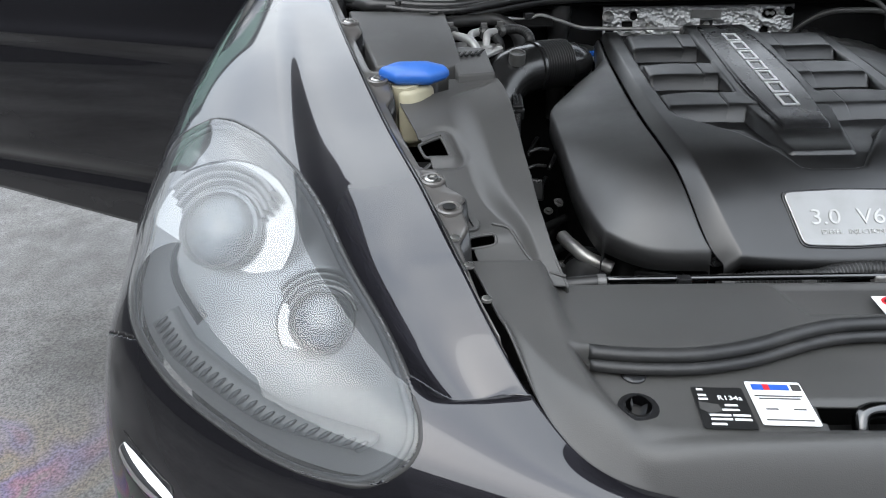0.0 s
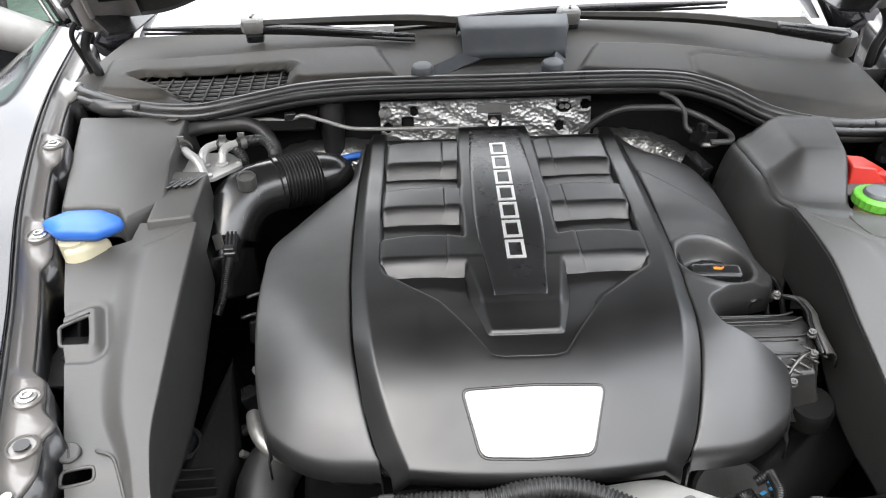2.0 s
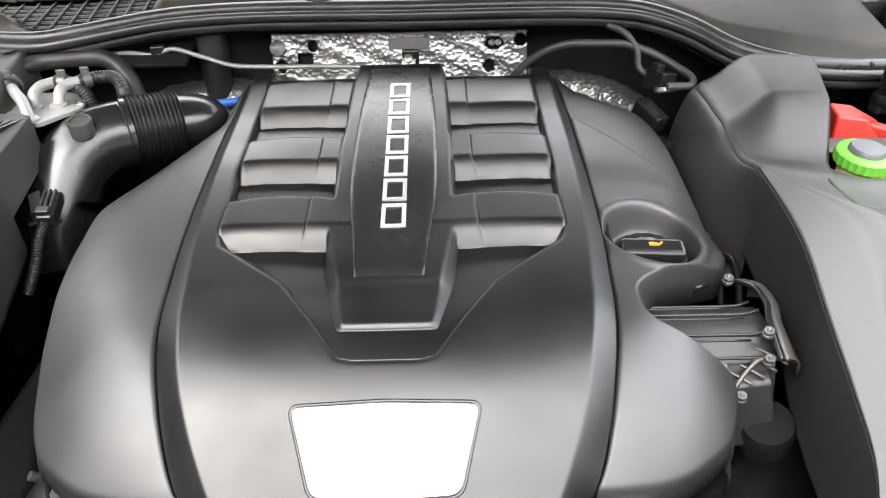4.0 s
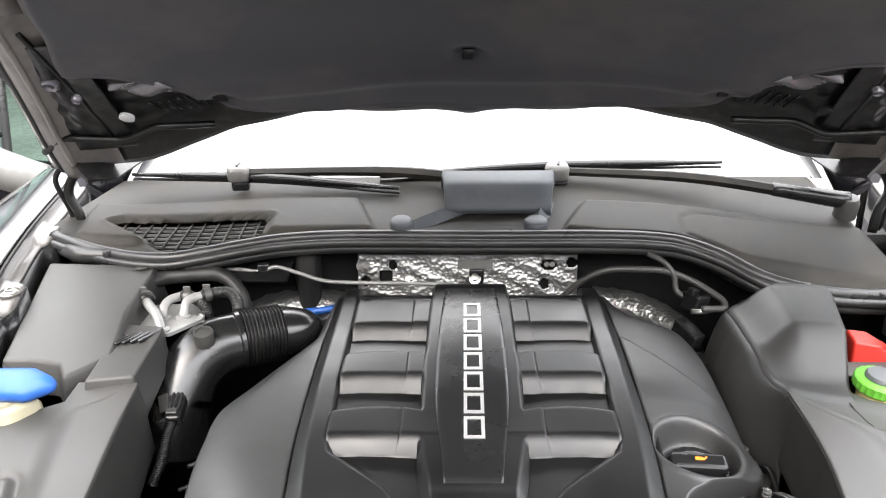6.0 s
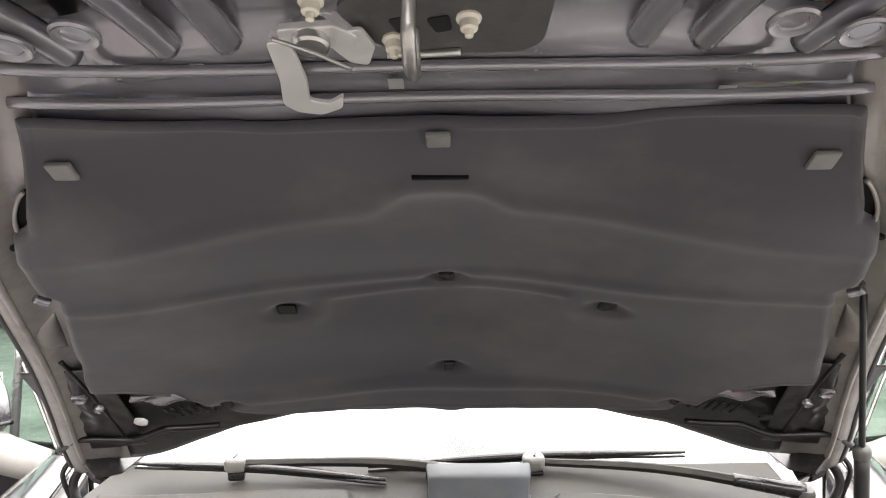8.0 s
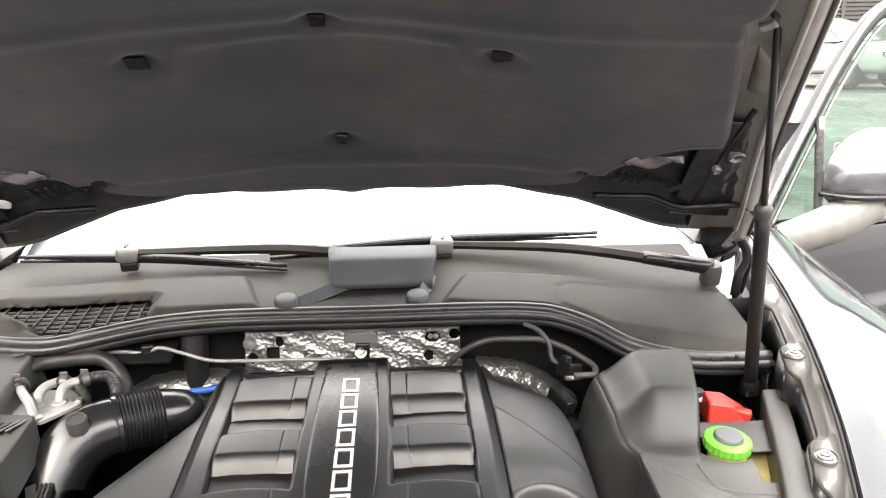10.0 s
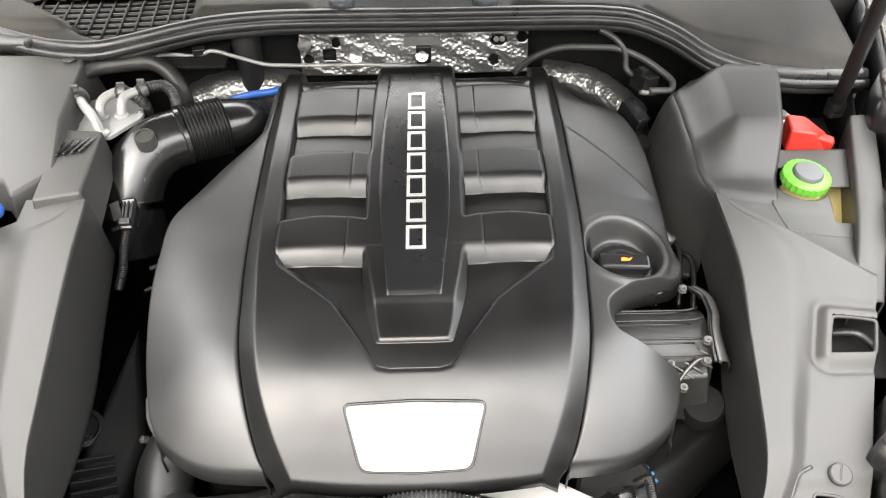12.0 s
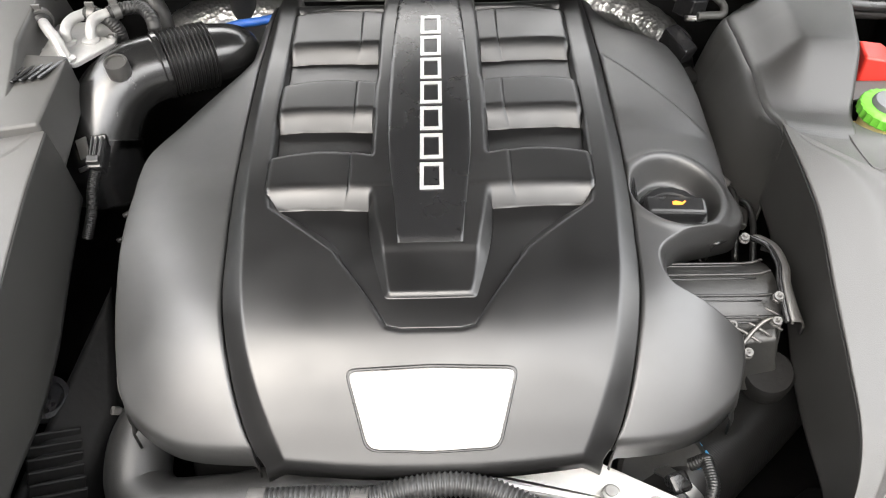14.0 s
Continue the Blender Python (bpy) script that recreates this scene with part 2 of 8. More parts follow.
def asphalt():
    """Damp asphalt, worn and stained, with thin oil films."""
    m = material("damp_asphalt", (0.10, 0.10, 0.10), 0.5, rough_var=0.2)
    n, l = m.node_tree.nodes, m.node_tree.links
    b = n["Principled BSDF"]
    pos = n.new("ShaderNodeTexCoord")
    grit, patch, film = n.new("ShaderNodeTexNoise"), n.new("ShaderNodeTexNoise"), n.new("ShaderNodeTexNoise")
    grit.inputs["Scale"].default_value, grit.inputs["Detail"].default_value = 130, 4
    patch.inputs["Scale"].default_value, patch.inputs["Detail"].default_value = 1.1, 5
    film.inputs["Scale"].default_value, film.inputs["Detail"].default_value = 1.6, 3
    film.inputs["Distortion"].default_value = 1.2
    ramp, rainbow, where, mix1, mix2, bump = (n.new("ShaderNodeValToRGB"), n.new("ShaderNodeValToRGB"), n.new("ShaderNodeMapRange"),
                                              n.new("ShaderNodeMixRGB"), n.new("ShaderNodeMixRGB"), n.new("ShaderNodeBump"))
    for node in (grit, patch, film):
        l.new(pos.outputs["Object"], node.inputs["Vector"])
    ramp.color_ramp.elements[0].color, ramp.color_ramp.elements[1].color = (0.045, 0.041, 0.035, 1), (0.19, 0.183, 0.175, 1)
    ramp.color_ramp.elements[0].position, ramp.color_ramp.elements[1].position = 0.30, 0.68
    tints = ((0.0, (0.11, 0.105, 0.10)), (0.42, (0.11, 0.105, 0.10)), (0.46, (0.17, 0.11, 0.045)), (0.51, (0.10, 0.065, 0.19)),
             (0.55, (0.21, 0.055, 0.12)), (0.60, (0.05, 0.16, 0.085)), (0.69, (0.11, 0.105, 0.10)))
    for i, (p, c) in enumerate(tints):
        e = rainbow.color_ramp.elements[i] if i < 2 else rainbow.color_ramp.elements.new(p)
        e.position, e.color = p, (*c, 1)
    where.inputs["From Min"].default_value, where.inputs["From Max"].default_value = 0.40, 0.56
    where.inputs["To Max"].default_value = 1.0
    mix2.blend_type, mix2.inputs["Fac"].default_value = "MULTIPLY", 0.9
    speck = n.new("ShaderNodeMapRange")
    speck.inputs["From Min"].default_value, speck.inputs["From Max"].default_value = 0.32, 0.62
    speck.inputs["To Min"].default_value, speck.inputs["To Max"].default_value = 0.25, 1.25
    l.new(patch.outputs["Fac"], ramp.inputs[0])
    l.new(film.outputs["Fac"], rainbow.inputs[0])
    l.new(patch.outputs["Fac"], where.inputs["Value"])
    # the films lie round one old spill beside the car
    spill, near, both = n.new("ShaderNodeVectorMath"), n.new("ShaderNodeMapRange"), n.new("ShaderNodeMath")
    spill.operation, spill.inputs[1].default_value = "DISTANCE", (-1.55, 0.75, 0.0)
    near.inputs["From Min"].default_value, near.inputs["From Max"].default_value = 0.35, 1.15
    near.inputs["To Min"].default_value, near.inputs["To Max"].default_value = 1.0, 0.0
    both.operation = "MULTIPLY"
    l.new(pos.outputs["Object"], spill.inputs[0])
    l.new(spill.outputs["Value"], near.inputs["Value"])
    l.new(near.outputs[0], both.inputs[0])
    l.new(where.outputs[0], both.inputs[1])
    l.new(both.outputs[0], mix1.inputs["Fac"])
    l.new(ramp.outputs[0], mix1.inputs["Color1"])
    l.new(rainbow.outputs[0], mix1.inputs["Color2"])
    l.new(mix1.outputs[0], mix2.inputs["Color1"])
    l.new(grit.outputs["Fac"], speck.inputs["Value"])
    l.new(speck.outputs[0], mix2.inputs["Color2"])
    l.new(mix2.outputs[0], b.inputs["Base Color"])
    bump.inputs["Strength"].default_value, bump.inputs["Distance"].default_value = 0.5, 0.01
    l.new(grit.outputs["Fac"], bump.inputs["Height"])
    l.new(bump.outputs[0], b.inputs["Normal"])
    return m


def leafy():
    """Leaves whose green varies from leaf to leaf, with light through them."""
    m = bpy.data.materials.new("leaf")
    m.use_nodes = True
    n, l = m.node_tree.nodes, m.node_tree.links
    b = n["Principled BSDF"]
    geo, ramp = n.new("ShaderNodeNewGeometry"), n.new("ShaderNodeValToRGB")
    ramp.color_ramp.elements[0].color, ramp.color_ramp.elements[1].color = (0.18, 0.27, 0.015, 1), (0.48, 0.60, 0.06, 1)
    l.new(geo.outputs["Random Per Island"], ramp.inputs[0])
    l.new(ramp.outputs[0], b.inputs["Base Color"])
    b.inputs["Roughness"].default_value = 0.55
    thin, add = n.new("ShaderNodeBsdfTranslucent"), n.new("ShaderNodeMixShader")
    add.inputs["Fac"].default_value = 0.45
    l.new(ramp.outputs[0], thin.inputs["Color"])
    l.new(b.outputs[0], add.inputs[1])
    l.new(thin.outputs[0], add.inputs[2])
    l.new(add.outputs[0], n["Material Output"].inputs["Surface"])
    return m


FOIL = quilted_foil()
ASPHALT = asphalt()
LEAF = leafy()
GLASS = pane("car_glass", (0.80, 0.88, 0.84), gloss=0.4)
SIDE_GLASS = pane("tinted_side_glass", (0.26, 0.37, 0.31))
LAMP_GLASS = pane("hazy_lamp_lens", (0.86, 0.88, 0.88), haze=0.065)
LENS = pane("projector_lens", (0.55, 0.58, 0.62), ior=1.6, haze=0.03)


# ---- building helpers ----
def mesh_object(name, verts, faces, mat, parent=None, label="", smooth=True):
    me = bpy.data.meshes.new(name)
    me.from_pydata([tuple(v) for v in verts], [], faces)
    me.materials.append(mat)
    me.update()
    if smooth:
        me.shade_smooth()
    ob = new(name, me)
    ob.parent = parent
    return tagged(ob, label)


def part(name, bm, mat, parent=None, label="", smooth=False):
    """Links a bmesh as one mesh object under a thing or a part."""
    me = bpy.data.meshes.new(name)
    bm.normal_update()
    bm.to_mesh(me)
    bm.free()
    me.materials.append(mat)
    if smooth:
        me.shade_smooth()
    ob = new(name, me)
    ob.parent = parent
    return tagged(ob, label)


def thing(name, label, category, group="", kind="", at=(0, 0, 0)):
    ob = new(name)
    ob.location = at
    ob.empty_display_size = 0.05
    return tagged(ob, label, category, group, kind)


def table(rows, x):
    """Smooth interpolation in rows of (x, value...); x may be an array."""
    rows = np.asarray(rows, float)
    rows = rows[np.argsort(rows[:, 0], kind="stable")]
    xs, ys = rows[:, 0], rows[:, 1:]
    x = np.clip(np.asarray(x, float), xs[0], xs[-1])
    slope = np.diff(ys, axis=0) / np.diff(xs)[:, None]
    tan = np.vstack([slope[:1], (slope[:-1] + slope[1:]) / 2, slope[-1:]])
    flat = np.vstack([np.zeros((1, ys.shape[1]), bool), slope[:-1] * slope[1:] <= 0, np.zeros((1, ys.shape[1]), bool)])
    tan[flat] = 0
    i = np.clip(np.searchsorted(xs, x, "right") - 1, 0, len(xs) - 2)
    h = (xs[i + 1] - xs[i])
    t = ((x - xs[i]) / h)
    sh = t.shape + (1,)
    t, h = t.reshape(sh), h.reshape(sh)
    out = ((2 * t ** 3 - 3 * t ** 2 + 1) * ys[i] + (t ** 3 - 2 * t ** 2 + t) * h * tan[i]
           + (3 * t ** 2 - 2 * t ** 3) * ys[i + 1] + (t ** 3 - t ** 2) * h * tan[i + 1])
    return out[..., 0] if out.shape[-1] == 1 else out


def curve_through(points, n):
    """n points along a smooth curve through the given ones, spaced by chord."""
    p = np.asarray(points, float)
    d = np.concatenate([[0], np.cumsum(np.linalg.norm(np.diff(p, axis=0), axis=1))])
    return table(np.column_stack([d, p]), np.linspace(0, d[-1], n))


def ramp01(d, a, b):
    t = np.clip((d - a) / (b - a), 0, 1)
    return t * t * (3 - 2 * t)


def polygon_distance(x, y, poly):
    """Signed distance to a polygon in the plane, negative inside."""
    x, y = np.asarray(x, float), np.asarray(y, float)
    best, inside = np.full(x.shape, 1e9), np.zeros(x.shape, bool)
    for (ax, ay), (bx, by) in zip(poly, poly[1:] + poly[:1]):
        ex, ey = bx - ax, by - ay
        t = np.clip(((x - ax) * ex + (y - ay) * ey) / (ex * ex + ey * ey + 1e-12), 0, 1)
        best = np.minimum(best, np.hypot(x - ax - t * ex, y - ay - t * ey))
        cross = (ay > y) != (by > y)
        inside ^= cross & (x < (bx - ax) * (y - ay) / (by - ay + 1e-12) + ax)
    return np.where(inside, -best, best)


def sheet(name, grid, mat, parent=None, label="", thick=0.0, keep=None, flip=False):
    """A smooth sheet from an array of points (rows, columns, 3); keep: which cells stay; thick: its thickness."""
    r, c = grid.shape[:2]
    verts = grid.reshape(-1, 3)
    faces = []
    for i in range(r - 1):
        for j in range(c - 1):
            if keep is None or keep[i, j]:
                a = i * c + j
                q = (a, a + 1, a + c + 1, a + c)
                faces.append(q[::-1] if flip else q)
    used = sorted({k for f in faces for k in f})
    at = {k: i for i, k in enumerate(used)}
    ob = mesh_object(name, verts[used], [tuple(at[k] for k in f) for f in faces], mat, parent, label)
    if thick:
        m = ob.modifiers.new("thickness", "SOLIDIFY")
        m.thickness, m.offset = thick, -1
    return ob


def tube_mesh(points, radius, sides=12, n=None, caps=True):
    """Vertices and faces of a tube along a smooth curve; radius: a number or a function of 0..1."""
    n = n or max(8, len(points) * 6)
    p = curve_through(points, n) if len(points) > 2 else np.linspace(points[0], points[-1], n)
    tan = np.gradient(p, axis=0)
    tan /= np.linalg.norm(tan, axis=1)[:, None] + 1e-12
    ref = np.array([0, 0, 1.0]) if abs(tan[0][2]) < 0.9 else np.array([1.0, 0, 0])
    side = np.cross(tan[0], ref)
    verts, faces = [], []
    for i in range(n):
        side = side - tan[i] * np.dot(side, tan[i])
        side /= np.linalg.norm(side) + 1e-12
        up = np.cross(side, tan[i])
        r = radius(i / (n - 1)) if callable(radius) else radius
        for k in range(sides):
            a = 2 * math.pi * k / sides
            verts.append(p[i] + r * (math.cos(a) * side + math.sin(a) * up))
    for i in range(n - 1):
        for k in range(sides):
            a, b = i * sides + k, i * sides + (k + 1) % sides
            faces.append((a, b, b + sides, a + sides))
    if caps:
        faces.append(tuple(range(sides))[::-1])
        faces.append(tuple(range((n - 1) * sides, n * sides)))
    return verts, faces


def tube(name, points, radius, mat, parent=None, label="", sides=12, n=None):
    v, f = tube_mesh(points, radius, sides, n)
    return mesh_object(name, v, f, mat, parent, label)


def ribbed(base, ridge, count):
    """Radius of a corrugated hose."""
    return lambda t: base + ridge * (0.5 + 0.5 * math.cos(2 * math.pi * count * t))


def turned(name, profile, mat, at=(0, 0, 0), axis=(0, 0, 1), parent=None, label="", sides=24, knurl=0.0, teeth=0):
    """A turned body: profile rows of (radius, height) along the axis from at."""
    q = Vector(axis).to_track_quat("Z", "Y").to_matrix()
    verts, faces = [], []
    for r, h in profile:
        for k in range(sides):
            a = 2 * math.pi * k / sides
            rr = r * (1 + knurl * (0.5 - 0.5 * math.cos(teeth * a))) if teeth else r
            verts.append(Vector(at) + q @ Vector((rr * math.cos(a), rr * math.sin(a), h)))
    for i in range(len(profile) - 1):
        for k in range(sides):
            a, b = i * sides + k, i * sides + (k + 1) % sides
            faces.append((a, b, b + sides, a + sides))
    faces.append(tuple(range(sides))[::-1])
    faces.append(tuple(range((len(profile) - 1) * sides, len(profile) * sides)))
    ob = mesh_object(name, verts, faces, mat, parent, label)
    m = ob.modifiers.new("crease", "EDGE_SPLIT")
    m.split_angle = radians(40)
    return ob


def box(name, size, mat, m=Matrix(), parent=None, label="", bevel=0.003, segments=2, taper=None):
    """A bevelled box of that size about the pose m; taper: scale of its top."""
    bm = bmesh.new()
    bmesh.ops.create_cube(bm, size=1)
    for v in bm.verts:
        k = taper if taper and v.co.z > 0 else 1
        v.co = Vector((v.co.x * size[0] * k, v.co.y * size[1] * k, v.co.z * size[2]))
    if bevel:
        bmesh.ops.bevel(bm, geom=bm.edges[:], offset=bevel, segments=segments, affect="EDGES", profile=0.5)
    bmesh.ops.transform(bm, matrix=m, verts=bm.verts)
    return part(name, bm, mat, parent, label)


def slab(name, outline, z0, z1, mat, m=Matrix(), parent=None, label="", bevel=0.002, holes=()):
    """An extruded outline in the plane of m, with bevelled rim."""
    bm = bmesh.new()
    vs = [bm.verts.new((x, y, z0)) for x, y in outline]
    f = bm.faces.new(vs)
    top = bmesh.ops.extrude_face_region(bm, geom=[f])
    bmesh.ops.translate(bm, vec=(0, 0, z1 - z0), verts=[v for v in top["geom"] if isinstance(v, bmesh.types.BMVert)])
    bmesh.ops.recalc_face_normals(bm, faces=bm.faces)
    if bevel:
        rim = [e for e in bm.edges if abs(e.verts[0].co.z - z1) < 1e-6 and abs(e.verts[1].co.z - z1) < 1e-6]
        bmesh.ops.bevel(bm, geom=rim, offset=bevel, segments=2, affect="EDGES", profile=0.5)
    bmesh.ops.transform(bm, matrix=m, verts=bm.verts)
    return part(name, bm, mat, parent, label)


def rounded(poly, r, n=4):
    """The polygon with rounded corners."""
    out, k = [], len(poly)
    for i in range(k):
        p0, p1, p2 = Vector(poly[i - 1]), Vector(poly[i]), Vector(poly[(i + 1) % k])
        a, b = p1 + (p0 - p1).normalized() * min(r, (p0 - p1).length / 2.1), p1 + (p2 - p1).normalized() * min(r, (p2 - p1).length / 2.1)
        for j in range(n + 1):
            t = j / n
            q = a * (1 - t) ** 2 + p1 * 2 * t * (1 - t) + b * t * t
            out.append((q.x, q.y))
    return out


def lettering(name, text, size, mat, m, parent, depth=0.0006, squash=1.0):
    c = bpy.data.curves.new(name, "FONT")
    c.body, c.size, c.extrude = text, size, depth
    c.align_x, c.align_y = "CENTER", "CENTER"
    c.resolution_u = 3
    ob = bpy.data.objects.new(name, c)
    scene.collection.objects.link(ob)
    dg = bpy.context.evaluated_depsgraph_get()
    me = bpy.data.meshes.new_from_object(ob.evaluated_get(dg))
    bpy.data.objects.remove(ob)
    me.materials.clear()
    me.materials.append(mat)
    me.transform(m @ Matrix.Diagonal((squash, 1, 1, 1)))
    made = new(name, me)
    made.parent = parent
    return made


def hexbolt(name, at, axis, r, mat, parent=None, label="", washer=True):
    """A hexagon bolt with its washer."""
    q = Vector(axis).to_track_quat("Z", "Y").to_matrix().to_4x4()
    bm = bmesh.new()
    bmesh.ops.create_cone(bm, cap_ends=True, segments=6, radius1=r, radius2=r * 0.94, depth=r * 0.9, matrix=Matrix.Translation((0, 0, r * 0.6)))
    if washer:
        bmesh.ops.create_cone(bm, cap_ends=True, segments=20, radius1=r * 1.6, radius2=r * 1.5, depth=r * 0.3, matrix=Matrix.Translation((0, 0, r * 0.12)))
    bmesh.ops.transform(bm, matrix=Matrix.Translation(at) @ q, verts=bm.verts)
    return part(name, bm, mat, parent, label)


# ---- ground and distance ----
def ground_sheet():
    n = 100
    s = np.linspace(-1, 1, n)
    a = np.sign(s) * np.abs(s) ** 3 * 900
    gx, gy = np.meshgrid(a, a)
    gz = 0.012 * np.sin(gx * 0.7) * np.cos(gy * 0.6) * (np.hypot(gx, gy) < 60)
    # the yard rises gently behind the car
    gz = gz + 0.65 * ramp01(gy, 5.0, 16.0)
    return sheet("ground", np.dstack([gx, gy, gz]), ASPHALT, flip=False)


tagged(ground_sheet(), "damp worn asphalt yard with oily stains", "ground", kind="structure")

# ---- the car's body ----
car = thing("car", "dark grey metallic car with its bonnet and front doors open", "car")

# stations round the left front corner: upper edge beside the bonnet, and the line at bumper height
STATIONS = [
    (0.0, -0.843, 1.900, 1.165, -0.975, 1.94),
    (1.0, -0.748, 1.510, 1.135, -0.985, 1.60),
    (2.0, -0.668, 1.227, 1.086, -0.995, 1.25),
    (3.0, -0.601, 1.030, 1.032, -0.985, 1.00),
    (4.0, -0.546, 0.870, 1.003, -0.958, 0.83),
    (5.0, -0.500, 0.735, 0.968, -0.915, 0.68),
    (6.0, -0.432, 0.612, 0.885, -0.760, 0.56),
    (7.0, -0.355, 0.545, 0.838, -0.450, 0.48),
    (8.0, -0.200, 0.520, 0.825, -0.200, 0.45),
    (9.0, 0.000, 0.512, 0.822, 0.000, 0.44),
]


def body_point(u, v):
    """The painted skin: u round the corner (station), v from the upper edge (0) down to z = 0.45 (1)."""
    u, v = np.asarray(u, float), np.asarray(v, float)[..., None]
    ex, ey, ez, bx, by = np.moveaxis(table(STATIONS, u), -1, 0)
    e = np.stack([ex, ey, ez], -1)
    b = np.stack([bx, by, np.full_like(bx, 0.45)], -1)
    out = b - e
    out[..., 2] = 0
    front = ramp01(u, 4.5, 7.0)[..., None]
    p1 = e + out * (0.90 - 0.33 * front) + np.array([0, 0, 1.0]) * (0.046 - 0.034 * front)
    p2 = b + (e - b) * np.array([0, 0, 1.0]) * (0.97 - 0.18 * front)
    # shallow hollow between the bonnet edge and the swell over the lamp
    w = v[..., 0]
    hollow = -0.0125 * np.sin(np.pi * np.clip(w / 0.16, 0, 1)) * (1 - ramp01(w, 0.10, 0.20)) * ramp01(u, 1.0, 2.2) * (1 - ramp01(u, 5.85, 6.03)) * (1 + 1.0 * ramp01(u, 3.9, 5.1))
    shape = (1 - v) ** 3 * e + 3 * v * (1 - v) ** 2 * p1 + 3 * v * v * (1 - v) * p2 + v ** 3 * b
    shape[..., 2] += hollow
    return shape


# outline of the headlight on that skin (u, v)
LAMP = [(2.87, 0.308), (2.87, 0.412), (3.33, 0.466), (4.07, 0.490), (4.70, 0.492), (5.07, 0.505), (5.33, 0.503), (5.68, 0.480), (6.00, 0.456), (6.22, 0.420),
        (6.29, 0.365), (6.26, 0.285), (6.12, 0.212), (5.71, 0.140), (5.20, 0.114), (4.52, 0.118), (3.77, 0.153), (3.16, 0.209)]


def smooth_loop(points, n=96):
    p = np.asarray(points + points[:1], float)
    q = np.vstack([p[-3:-1], p, p[1:3]])
    d = np.concatenate([[0], np.cumsum(np.hypot(*(np.diff(q, axis=0) / [[1.0, 0.25]]).T))])
    return table(np.column_stack([d, q]), np.linspace(d[2], d[-3], n + 1))[:-1]


def flip_x(ob):
    """Mirror an object's mesh to the car's other side."""
    me = ob.data
    me.transform(Matrix.Diagonal((-1, 1, 1, 1)))
    me.flip_normals()
    return ob


SEAM = 6.03  # the station where wing and bumper meet
SEAM_U, SEAM_V = [3.4, 3.9, 4.2, 4.55, 5.00, 5.4, 5.78, 5.99, 6.03], [0.97, 0.80, 0.69, 0.600, 0.502, 0.32, 0.135, 0.006, -1.0]


def wing(side):
    """Front wing with the opening for its headlight."""
    u, v = np.meshgrid(np.linspace(0, SEAM, 420), np.linspace(0, 1, 260), indexing="ij")
    g = body_point(u, v)
    loop = [tuple(p) for p in smooth_loop(LAMP)]
    uc, vc = (u[1:, 1:] + u[:-1, :-1]) / 2, (v[1:, 1:] + v[:-1, :-1]) / 2
    keep = polygon_distance(uc, vc * 4, [(a, b * 4) for a, b in loop]) > -0.01
    # below the lamp the bumper begins
    cut = np.interp(uc, [0, 3.3] + SEAM_U, [2, 2] + SEAM_V)
    # wheel arch
    arch = np.hypot(g[1:, 1:, 1] - 1.36, g[1:, 1:, 2] - 0.38) > 0.42
    ob = sheet("front_wing", g, PAINT, car, thick=0.004, keep=keep & (vc < cut) & arch, flip=True)
    return ob if side < 0 else flip_x(ob)


def bumper():
    """The painted bumper round both corners, in one piece."""
    u, v = np.meshgrid(np.linspace(3.4, 9, 380), np.linspace(0, 1, 240), indexing="ij")
    g = body_point(u, v)
    loop = [tuple(p) for p in smooth_loop(LAMP)]
    uc, vc = (u[1:, 1:] + u[:-1, :-1]) / 2, (v[1:, 1:] + v[:-1, :-1]) / 2
    lamp = polygon_distance(uc, vc * 4, [(a, b * 4) for a, b in loop]) > -0.01
    cut = np.interp(uc, SEAM_U, SEAM_V)
    a = sheet("bumper", g, PAINT, car, thick=0.004, keep=lamp & (vc > cut + 0.007), flip=True)
    b = sheet("bumper", g, PAINT, car, thick=0.004, keep=lamp & (vc > cut + 0.007), flip=True)
    return a, flip_x(b)


